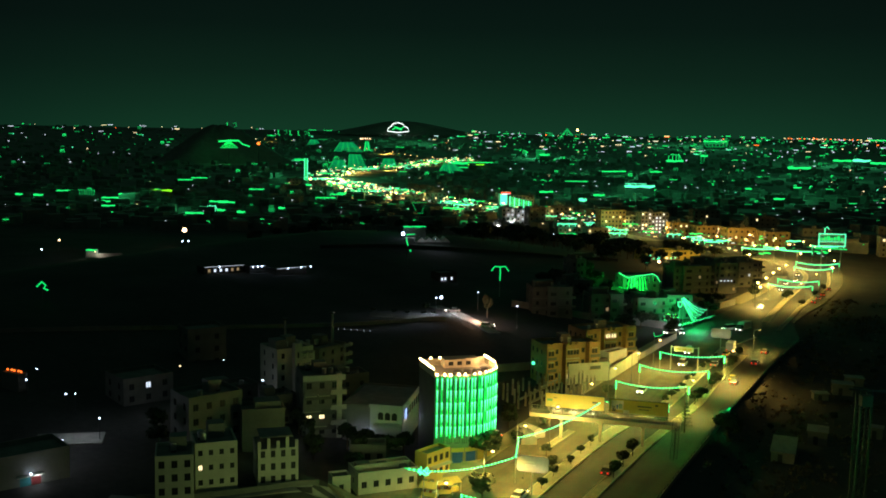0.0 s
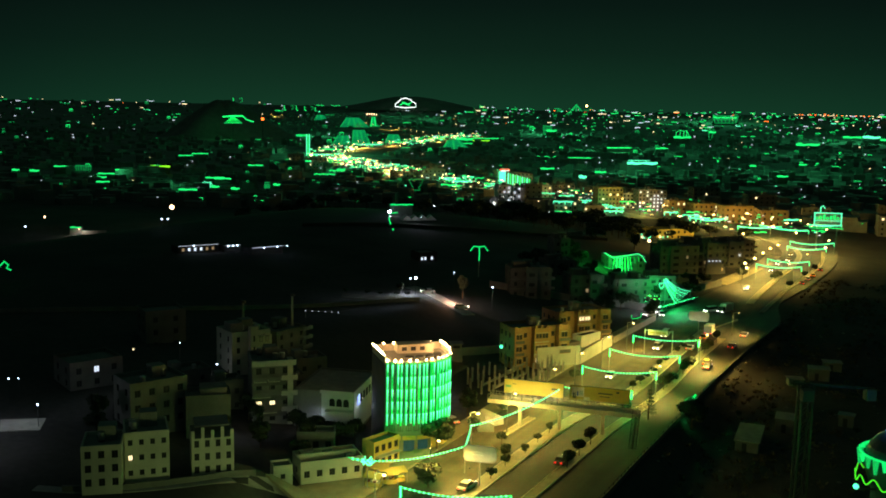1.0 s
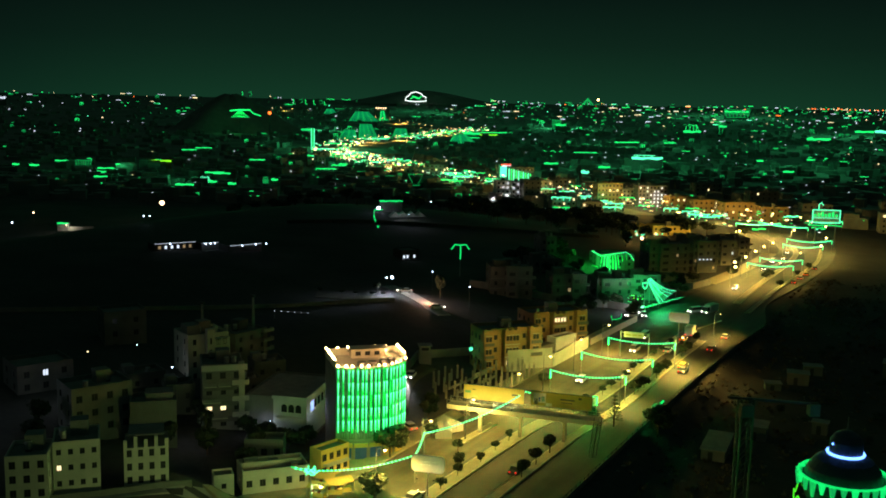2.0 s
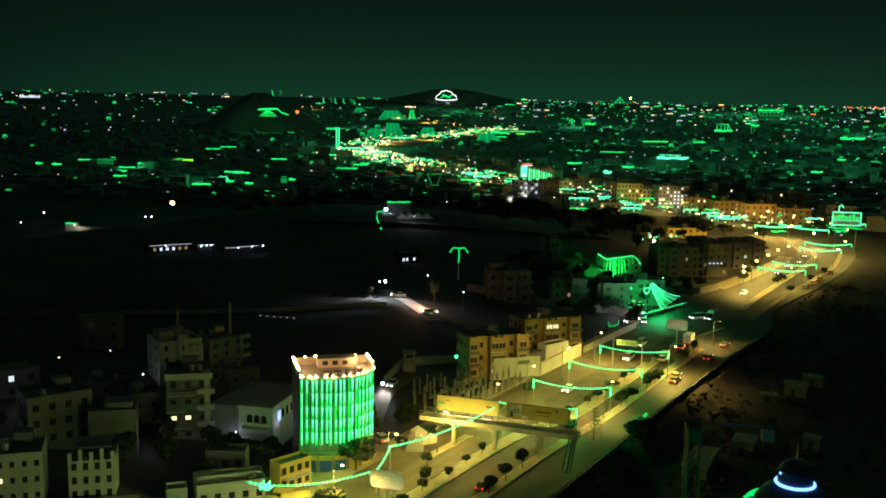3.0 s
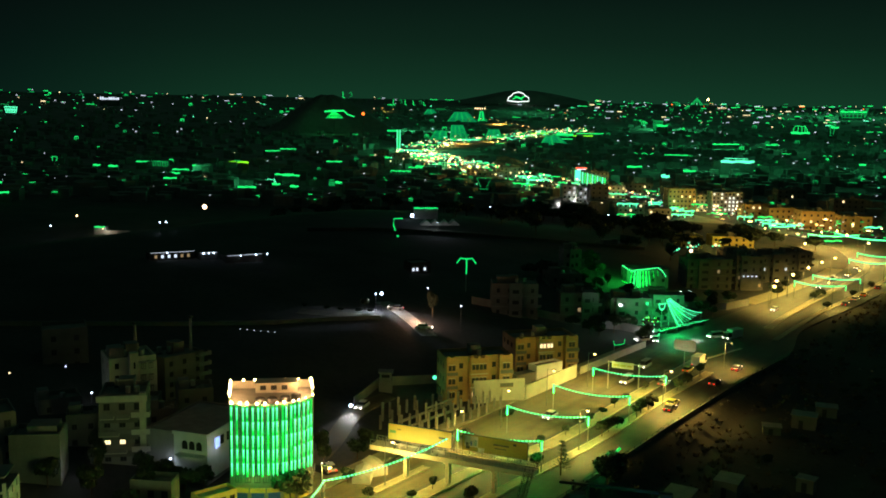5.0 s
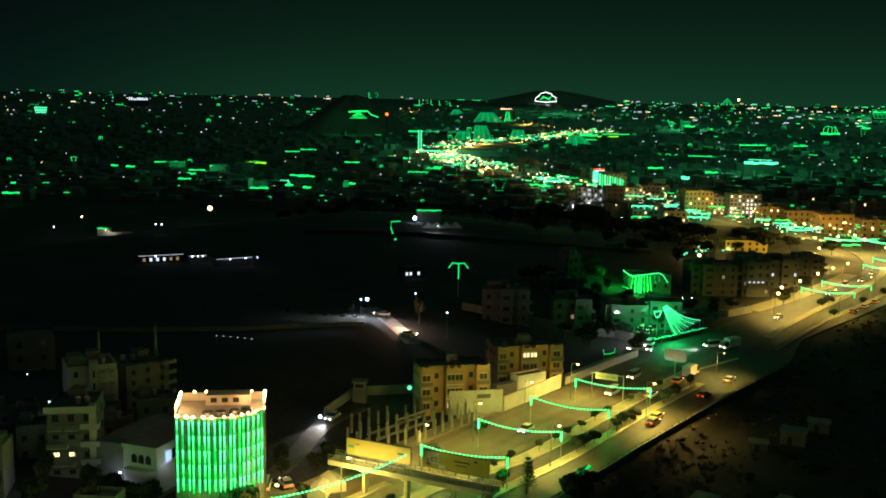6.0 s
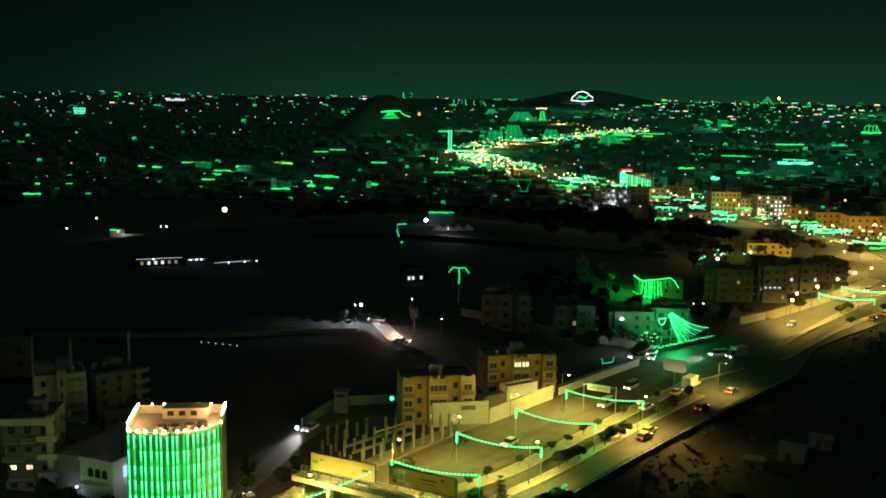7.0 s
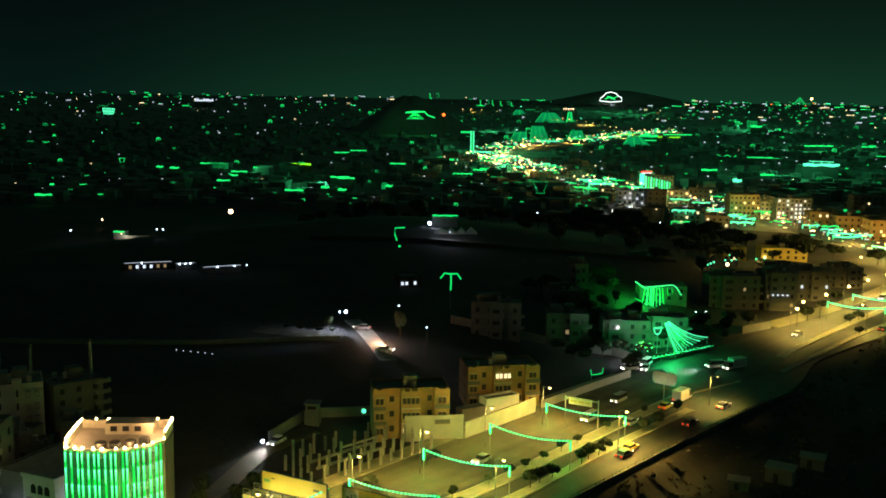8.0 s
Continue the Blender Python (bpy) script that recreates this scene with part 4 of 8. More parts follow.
    ob, w, h = block("house", "pale grey four-storey house with a stepped front at the field edge", (-71.4, -21.0), (-67.4, -12.8), 8, 5.0, 9.8, 4, 3, "plaster", "house", "dim houses", {}, 2, 0.8, 1.2, 0.5, seed=9)
    bay = part("bay", Shape().box(w * 0.42, w * 0.60, -1.2, -0.004, -1.5, h + 1.6), M["plaster"], ob, "projecting stair bay")
    for r in range(4):
        part("slit_window", Shape().box(w * 0.49, w * 0.53, -1.22, -1.19, 0.8 + r * 2.45, 2.1 + r * 2.45), M["glass"], bay)
    part("wing", Shape().box(w * 0.62, w, -0.7, -0.004, -1.5, h - 0.6), M["plaster"], ob, "projecting wing of the front")
    for r in range(4):
        for x in (0.70, 0.86):
            f = part("window", pane_mesh("frame", 0.8, 1.15), None, ob)
            f.matrix_basis = Matrix.Translation((w * x - 0.3, -0.83, 0.7 + r * 2.35))
            part("pane", pane_mesh("glass", 0.8, 1.15), None, f)
            part("sun_shade", Shape().box(-0.1, 0.9, -0.30, 0.10, 1.25, 1.33), M["concrete"], f)
    part("roof_room", Shape().box(w * 0.05, w * 0.36, 1.5, 5.0, h, h + 2.2), M["plaster_c"], ob)
    roof_kit(ob, w, 8, h, "plaster_c", 9, 3)
    ob, w, h = block("balcony_house", "dark grey house with stacked corner balconies at the field edge", (-67.0, -11.0), (-65.8, -1.6), 8, 5.0, 8.6, 4, 3, "plaster_d", "house", "dim houses", {}, 0, 0.9, 1.1, 0.6, seed=10)
    for r in range(1, 5):
        bal = part("balcony", Shape().box(w - 2.0, w + 1.1, -1.0, 0.1, r * 2.1 - 0.15, r * 2.1), M["plaster_c"], ob)
        part("balustrade", Shape().box(w - 2.0, w + 1.1, -1.05, -0.97, r * 2.1, r * 2.1 + 0.7), M["plaster_c"], bal)
        part("balustrade", Shape().box(w + 1.03, w + 1.1, -0.97, 0.1, r * 2.1, r * 2.1 + 0.7), M["plaster_c"], bal)
    roof_kit(ob, w, 8, h, "plaster_d", 10, 2)
    for fx, fy, gx, gy, dd, hh in ((-63.2, -24.6, -58.2, -20.4, 6, 5.2), (-59.0, -14.5, -55.0, -9.0, 6, 5.6), (-56.6, -24.2, -53.2, -19.6, 5, 4.4), (-62.0, -37.4, -58.6, -33.0, 5, 5.8), (-75.5, -34.0, -72.0, -27.0, 6, 5.0)):
        ob, w, h = block("low_house", "low dim block house with a cluttered flat roof", (fx, fy), (gx, gy), dd, 3.4, hh, 2, 2, "plaster_d", "house", "low dim houses", {}, 1, 0.9, 1.1, 0.9, seed=int(-fx))
        part("roof_room", Shape().box(0.4, 2.4, dd * 0.5, dd - 0.4, h, h + 1.9), M["plaster_c"], ob)
        for k in range(3):
            part("roof_box", Shape().box(2.8 + k * 0.9, 3.4 + k * 0.9, 1.2 + 0.5 * k, 1.8 + 0.5 * k, h, h + 0.5 + 0.2 * k), M["plaster_c"], ob)
        roof_kit(ob, w, dd, h, "plaster_d", int(-fy) + 3, 1, False)
    ob, w, h = block("house", "dark low house among trees", (-88, -50), (-84, -40), 9, 7.0, 5.0, 2, 3, "plaster_d", "house", "dim houses", {(1, 1)}, 2, lit_mat="cold_dim", seed=13)
    ob, w, h = block("house", "dim house with a pale upper wall", (-101, -16), (-96, -8), 8, 6.0, 9.0, 3, 2, "plaster_d", "house", "dim houses", {}, 2, seed=14)
    ob, w, h = block("workshop", "long low green-grey workshop by a yard", (-72, -98), (-66, -84), 8, 6.0, 5.5, 2, 0, "plaster_c", "house", "dim houses", {}, 0, seed=15)
    part("shutter", Shape().box(7.4, 9.0, -0.06, -0.003, 0, 2.5), M["shutter_teal"], ob, "teal roller shutter")
    part("shutter", Shape().box(9.2, 10.6, -0.06, -0.003, 0, 2.5), M["shutter_red"], ob, "dark red roller shutter")
    part("canopy", Shape().box(6.8, 11.0, -1.0, -0.003, 2.7, 2.85), M["plaster"], ob)


left_quarter()


def white_hall():
    """White hall with arched upper windows on its front, a grey wing and a wide flat roof."""
    ob, w, h = block("white_hall", "white two-storey hall with arched windows and a broad grey roof", (-47.8, -31.2), (-36.1, -27.8), 17, 1.2, 7.6, 2, 0, "plaster_c", "hall", "", {}, 0, parapet=0.35, roof_mat="concrete", seed=16)
    x0 = w - 6.4
    part("front_panel", Shape().box(x0, w, -0.3, -0.004, 0, 8.2), M["white"], ob, "white plastered front")
    for k in range(3):
        x = x0 + 6.4 * (0.34 + 0.22 * k)
        arc = [math.pi * i / 8 for i in range(9)]
        pts = [(x - 0.55, 5.2), (x + 0.55, 5.2)] + [(x + 0.55 * math.cos(a), 6.2 + 0.55 * math.sin(a)) for a in arc]
        nn = len(pts)
        sh = Shape().add([(p[0], -0.34, p[1]) for p in pts] + [(p[0], -0.2, p[1]) for p in pts], [tuple(range(nn))] + [(i, (i + 1) % nn, nn + (i + 1) % nn, nn + i) for i in range(nn)])
        wd = part("arched_window", sh, M["glass"], ob, "arched dark window")
        rim = [Vector((x + 0.63, -0.34, 5.2))] + [Vector((x + 0.63 * math.cos(a), -0.34, 6.2 + 0.63 * math.sin(a))) for a in arc] + [Vector((x - 0.63, -0.34, 5.2))]
        part("arch_trim", Shape().tube(rim, 0.07, 5), M["white"], wd)
    part("cornice", Shape().box(x0 - 0.2, w + 0.2, -0.5, -0.301, 7.7, 8.3), M["white"], ob)
    part("canopy", Shape().box(x0 + 1.0, w, -1.9, -0.302, 4.4, 4.55), M["white"], ob)
    part("side_wall", Shape().box(w + 0.004, w + 0.2, -0.3, 16.9, 0, 8.2), M["white"], ob, "white side wall")
    for k in range(6):
        y = 4.0 + k * 2.1
        part("side_window", Shape().box(w + 0.19, w + 0.26, y, y + 1.1, 5.2, 6.8), M["glass"], ob)
    part("bright_doorway", Shape().box(w + 0.19, w + 0.28, 2.2, 3.6, 5.0, 6.8), M["blue_door"], ob, "bluish lit doorway")
    block("low_house", "low grey flat-roofed annex beside the hall", (-40, -41.0), (-34, -37.5), 4, 0.6, 3.2, 1, 3, "plaster_c", "house", "", {}, 0, seed=17)
    point_lamp("wall_lamp_light", -42.6, -31.8, 4.4, 55, (0.75, 0.85, 1.0), 0.2)
    point_lamp("wall_lamp_light", -34.8, -25.4, 6.5, 36, (0.7, 0.8, 1.0), 0.2)
    lamp = thing("wall_lamp", pose(-42.5, -30.4, 4.4), "small white wall lamp on the hall", "wall lamp")
    part("lamp_glass", Shape().ball((0, 0, 0), 0.16, 8), M["cold"], lamp)


white_hall()


def shops():
    ob, w, h = block("yellow_shop", "narrow yellow two-storey shop row with dark windows", (-23.6, -40.6), (-22.0, -34.4), 3, 0.3, 4.6, 2, 4, "yellow", "shop", "", {}, 0, 1.0, 1.3, 0.5, seed=18)
    part("canopy", Shape().box(0.5, w - 0.5, -1.2, -0.004, 2.35, 2.5), M["canvas"], ob)
    ob, w, h = block("flat_compound", "low flat-roofed compound with a pale yellow parapet", (-30.8, -52.6), (-23.6, -44.2), 6, 0.5, 2.7, 1, 5, "plaster", "shop", "", {}, 1, 1.0, 1.2, 1.0, seed=19)
    part("roof_wall", Shape().box(0.3, w - 0.3, 3.2, 3.4, h, h + 1.2), M["plaster"], ob)
    for k, (x, y, w2, d2, hh) in enumerate(((1.0, 3.8, 2.4, 1.8, 1.3), (5.2, 3.9, 1.6, 1.4, 0.9), (8.4, 1.2, 1.2, 1.2, 1.0))):
        part("roof_shed", Shape().box(x, x + w2, y, y + d2, h, h + hh), M["plaster_c"], ob)
    hut, w2, h2 = block("roadside_hut", "small cream hut with a flat roof beside the compound", (-33.8, -56.2), (-31.6, -53.8), 3, 0.8, 3.0, 1, 1, "plaster", "hut", "", {}, 1, 0.8, 0.9, 0.3, seed=23)
    for x, y, r, goods in ((-21.1, -42.7, 20, 4), (-18.2, -44.5, 35, 3), (-19.7, -47.1, 8, 4), (-17.5, -42.9, 50, 2)):
        b = thing("market_stall", pose(x, y, ground_z(x, y) + 0.22, 0, 0, r), "yellow market stall with a sloping awning and crates", "stall", "market stalls")
        part("counter", Shape().box(-1.3, 1.3, -0.5, 0.5, 0, 0.9), M["yellow"], b)
        part("awning", Shape().add([(-1.6, -1.1, 1.9), (1.6, -1.1, 1.9), (1.6, 0.8, 2.4), (-1.6, 0.8, 2.4), (-1.6, -1.1, 1.96), (1.6, -1.1, 1.96), (1.6, 0.8, 2.46), (-1.6, 0.8, 2.46)],
                                   [(3, 2, 1, 0), (4, 5, 6, 7), (0, 1, 5, 4), (1, 2, 6, 5), (2, 3, 7, 6), (3, 0, 4, 7)]), M["yellow"], b, "sloping yellow awning")
        for px in (-1.45, 1.45):
            for py, top in ((-1.0, 1.92), (0.7, 2.38)):
                part("post", Shape().box(px - 0.04, px + 0.04, py - 0.04, py + 0.04, 0, top), M["steel"], b)
        for k in range(goods):
            part("crate", Shape().box(-1.1 + k * 0.6, -0.65 + k * 0.6, -0.35, 0.25, 0.9, 1.15 + 0.1 * (k % 2)), M["canvas" if k % 2 else "shutter_red"], b)
    for (x, y, r) in ((-17.0, -5.6, 60), (-16.4, -9.6, 30)):
        t = thing("vendor_tent", pose(x, y, 0.44, 0, 0, r), "cream canvas vendor tent by the stairs", "tent", "vendor tents")
        sh = Shape()
        pr = [(-1.6, 0), (-1.6, 1.5), (0, 2.3), (1.6, 1.5), (1.6, 0)]
        sh.add([(p[0], -2.4, p[1]) for p in pr] + [(p[0], 2.4, p[1]) for p in pr], [(0, 1, 2, 3, 4), (9, 8, 7, 6, 5)] + [(i, 5 + i, 6 + i, i + 1) for i in range(4)])
        part("cover", sh, M["canvas"], t)
        part("pole", Shape().tube([(0, -2.45, 0), (0, -2.45, 2.4)], 0.04, 6), M["steel"], t)


shops()


# ---------------------------------------------------------------- walls and the building site
def wall_run(name, pts, h, mat, label, thick=0.25):
    ob = thing(name, pose(pts[0][0], pts[0][1], 0), label, "wall", kind="")
    o = Vector((pts[0][0], pts[0][1], 0))
    for a, b in zip(pts[:-1], pts[1:]):
        a, b = Vector((*a, 0)), Vector((*b, 0))
        n = max(1, int((b - a).length / 4))
        for k in range(n):
            p, q = a.lerp(b, k / n), a.lerp(b, (k + 1) / n)
            sh = Shape()
            zp, zq = ground_z(p.x, p.y) + h, ground_z(q.x, q.y) + h
            gap = (q - p).normalized() * 0.015
            box_between(sh, Vector((p.x, p.y, zp)) - o + gap, Vector((q.x, q.y, zq)) - o - gap, thick, h + 0.8)
            bay = part("wall_panel", sh, M[mat], ob)
            cp = Shape()
            box_between(cp, Vector((p.x, p.y, zp + 0.12)) - o + gap, Vector((q.x, q.y, zq + 0.12)) - o - gap, thick + 0.14, 0.12)
            part("coping", cp, M[mat], bay)
    return ob


wall_run("compound_wall", [(-17.3, 49.3), (-16.6, 73.0)], 3.5, "plaster", "tall cream compound wall along the pavement")
wall_run("compound_wall", [(-25.4, 40.2), (-17.4, 49.0)], 5.2, "plaster", "tall cream compound wall before the apartment houses")
wall_run("boundary_wall", [(-17.0, 76), (-16.2, 96), (-15.2, 112)], 2.0, "plaster", "low cream boundary wall along the pavement")
wall_run("field_wall", [(-43, 20), (-47, 34), (-37, 52)], 2.0, "plaster_c", "grey block wall round the building site")
wall_run("field_wall", [(-76, 71), (-93, 44), (-122, 2), (-150, -40)], 1.0, "plaster_d", "long faint field wall in the dark")
wall_run("field_wall", [(-70, 108), (-44, 122), (-30, 128), (-20, 126)], 2.2, "plaster_c", "grey wall of a dark compound")
wall_run("field_wall", [(-175, 150), (-140, 190), (-110, 230), (-80, 262)], 1.2, "soil", "long low wall crossing the dark field")
wall_run("field_wall", [(-38, 166), (-26, 172), (-15, 178), (-12, 192)], 2.2, "plaster_c", "grey wall of a dark compound by the road")
wall_run("house_wall", [(-50.5, -85.5), (-44.5, -81.5), (-36.5, -71.5), (-31.5, -63.8)], 0.9, "plaster_d", "low wall below the houses")


def low_white_house():
    ob, w, h = block("white_outhouse", "low white flat-roofed outhouse behind the compound wall", (-21.6, 62), (-18.9, 70), 3, 0.3, 3.9, 1, 0, "white", "house", "", {}, 0, parapet=0.4, seed=91)
    part("lean_to", Shape().box(-6, 0, 0.3, 2.8, 0, 2.8), M["plaster_c"], ob)


low_white_house()


def road_barrier():
    pts = [p for p in side(ROAD_MID, 17.6) if -150 < p.y < 128]
    ob = thing("road_barrier", pose(pts[0].x, pts[0].y, 0), "dark roadside barrier wall with posts and a rail", "barrier")
    o = Vector((pts[0].x, pts[0].y, 0))
    for a, b in zip(pts[:-1], pts[1:]):
        sh = Shape()
        gap = (b - a).normalized() * 0.02
        box_between(sh, a - o + gap + Vector((0, 0, 0.95)), b - o - gap + Vector((0, 0, 0.95)), 0.3, 1.6)
        seg = part("barrier_panel", sh, M["plaster_d"], ob)
        rl = Shape()
        box_between(rl, a - o + Vector((0, 0, 1.5)), b - o + Vector((0, 0, 1.5)), 0.08, 0.08)
        part("rail", rl, M["dark_steel"], seg)
        for t in (0.25, 0.75):
            c = a.lerp(b, t) - o
            part("post", Shape().box(c.x - 0.05, c.x + 0.05, c.y - 0.05, c.y + 0.05, 0.9, 1.5), M["dark_steel"], seg)


road_barrier()


def building_site():
    """Rows of bare concrete columns, some tied by ground beams."""
    ob = thing("building_site", pose(-27, 30, 0.0), "unfinished building with rows of bare concrete columns", "construction site")
    rnd = random.Random(21)
    ux, uy = Vector((0.08, 0.997, 0)), Vector((-0.95, 0.31, 0))
    base = Vector((-20.9, 11.0, 0))
    o = Vector((-27, 30, 0))
    for i in range(13):
        for j in range(5):
            if rnd.random() < 0.14:
                continue
            p = base + ux * (i * 2.7 + rnd.uniform(-0.3, 0.3)) + uy * (j * 3.5 + rnd.uniform(-0.3, 0.3))
            if p.y > 42:
                continue
            z = ground_z(p.x, p.y)
            h = rnd.uniform(2.6, 4.0)
            c = part("column", Shape().box(-0.2, 0.2, -0.2, 0.2, -0.4, h), M["concrete"], ob)
            c.matrix_world = pose(p.x, p.y, z, 0, 0, 5)
            bars = Shape()
            for sx in (-0.12, 0.12):
                for sy in (-0.12, 0.12):
                    bars.tube([(sx, sy, h - 0.02), (sx + rnd.uniform(-0.06, 0.06), sy, h + rnd.uniform(0.5, 0.9))], 0.018, 4)
            part("rebar", bars, M["bark"], c)
    for j in (0, 2, 3):
        sh = Shape()
        a = base + uy * (j * 3.5) + ux * 5 - o
        box_between(sh, a + Vector((0, 0, 0.5)), a + ux * 16 + Vector((0, 0, 0.5)), 0.4, 0.9)
        part("ground_beam", sh, M["concrete"], ob)
    a = base + uy * 7 + ux * 11 - o
    sh = Shape()
    box_between(sh, a + Vector((0, 0, 3.0)), a + ux * 9 + Vector((0, 0, 3.0)), 0.35, 0.35)
    part("tie_beam", sh, M["concrete"], ob)


building_site()


def field_masts():
    for x, y, h in ((-77.0, -10.2, 13.0), (-69.4, -2.0, 15.0)):
        ob = thing("field_mast", pose(x, y, ground_z(x, y)), "tall thin dark mast standing in the field", "mast", "field masts")
        part("pole", Shape().tube([(0, 0, -0.5), (0, 0, h * 0.6), (0, 0, h)], [0.42, 0.34, 0.25], 8), M["concrete"], ob)
        part("head", Shape().box(-0.5, 0.5, -0.3, 0.3, h, h + 0.5), M["dark_steel"], ob)


field_masts()


def guard_tower():
    ob = thing("guard_hut", pose(-44.5, 33, ground_z(-44.5, 33), 0, 0, 35), "small grey guard hut on a raised base by the wall", "hut")
    part("base", Shape().box(-1.5, 1.5, -1.3, 1.3, -0.5, 2.6), M["plaster_c"], ob)
    part("room", Shape().box(-1.3, 1.3, -1.1, 1.1, 2.6, 4.4), M["plaster_c"], ob)
    part("opening", Shape().box(-0.9, 0.9, -1.13, -1.09, 3.3, 4.0), M["glass"], ob)
    part("roof", Shape().box(-1.7, 1.7, -1.5, 1.5, 4.4, 4.6), M["concrete"], ob)


guard_tower()


# ---------------------------------------------------------------- signs
def round_sign(x0, y0, yaw, watts):
    ob = thing("roadside_sign", pose(x0, y0, 0.4, 0, 0, yaw), "pale rounded advertising board on a single pole", "billboard", "rounded roadside boards")
    part("pole", Shape().tube([(0, 0, 0), (0, 0, 5.2)], 0.14, 8), M["steel"], ob)
    pts = []
    for cx, cz, a0 in ((2.1, 7.0, 0), (-2.1, 7.0, 90), (-2.1, 5.6, 180), (2.1, 5.6, 270)):
        pts += [(cx + 0.7 * math.cos(radians(a0 + k * 22.5)), cz + 0.7 * math.sin(radians(a0 + k * 22.5)) - 0.6) for k in range(5)]
    n = len(pts)
    sh = Shape().add([(x, -0.2, z) for x, z in pts] + [(x, 0.2, z) for x, z in pts], [tuple(range(n)), tuple(range(2 * n - 1, n - 1, -1))] + [(i, n + i, n + (i + 1) % n, (i + 1) % n) for i in range(n)])
    part("panel", sh, M["plaster"], ob)
    for z, x0, x1 in ((5.9, -1.6, 1.4), (5.4, -1.3, 0.9)):
        part("lettering_bar", Shape().box(x0, x1, -0.225, -0.2, z, z + 0.22), M["poster_art"], ob)
    rim = Shape().tube([Vector((x, -0.2, z)) for x, z in pts] + [Vector((pts[0][0], -0.2, pts[0][1]))], 0.09, 5)
    part("rim", rim, M["steel"], ob)
    for x in (-1.4, 1.4):
        lamp = part("flood_lamp", Shape().box(x - 0.15, x + 0.15, -1.75, -1.55, 3.5, 3.65), M["dark_steel"], ob)
        part("arm", Shape().tube([(x, -0.1, 4.4), (x, -1.6, 3.6)], 0.03, 5), M["dark_steel"], lamp)
        spot_lamp("board_light", ob.matrix_world @ Vector((x, -1.8, 3.75)), ob.matrix_world @ Vector((x, 0, 6.0)), watts * 0.3, (0.95, 0.92, 0.6), 120, 0.6, 0.1)


def gantry():
    ob = thing("sign_gantry", pose(-6.4, 69.2, 0.3, 0, 0, 12), "steel sign gantry with a cream direction board", "road sign")
    for x in (0.0, 7.2):
        part("post", Shape().tube([(x, 0, 0), (x, 0, 6.8)], 0.13, 8), M["steel"], ob)
    part("beam", Shape().box(0, 7.2, -0.1, 0.1, 6.3, 6.5), M["steel"], ob)
    part("board", Shape().box(0.8, 5.9, -0.22, -0.1, 5.2, 6.7), M["plaster"], ob, "cream direction board")
    for x0, x1, z in ((1.2, 2.6, 5.7), (2.9, 4.1, 5.7), (4.4, 5.5, 5.7)):
        part("lettering_bar", Shape().box(x0, x1, -0.235, -0.22, z, z + 0.4), M["poster_b"], ob)


round_sign(1.1, 98.4, 4, 260)
round_sign(-4.2, -37.8, 14, 260)
gantry()


LEAVES = {}


def crown_mesh(seed, n, size, flat=0.8):
    key = (seed, n, size)
    if key not in LEAVES:
        rnd = random.Random(seed)
        lobes = [(rnd.uniform(-0.5, 0.5), rnd.uniform(-0.5, 0.5), rnd.uniform(-0.35, 0.45), rnd.uniform(0.35, 0.65)) for _ in range(7)]
        sh = Shape()
        for _ in range(n):
            lx, ly, lz, lr = rnd.choice(lobes)
            v = Vector((rnd.gauss(0, 1), rnd.gauss(0, 1), rnd.gauss(0, 1))).normalized() * (lr * rnd.uniform(0.6, 1.05))
            c = Vector((lx, ly, lz)) + v
            c.z *= flat
            a = Vector((rnd.gauss(0, 1), rnd.gauss(0, 1), rnd.gauss(0, 1))).normalized() * size
            b = a.cross(v).normalized() * size * 0.7
            sh.add([c - a, c + b, c + a, c - b], [(0, 1, 2, 3)])
        LEAVES[key] = sh.mesh("crown", M["leaf"])
    return LEAVES[key]


def wall_beacon(x, y, z, mat, r, label):
    ob = thing("wall_lamp", pose(x, y, z), label, "lamp")
    part("lamp_glass", Shape().ball((0, 0, 0), r, 8), M[mat], ob, smooth=True)
    part("bracket", Shape().tube([(0, 0, -r), (0, 0, -(z - ground_z(x, y)))], 0.05, 6), M["dark_steel"], ob)


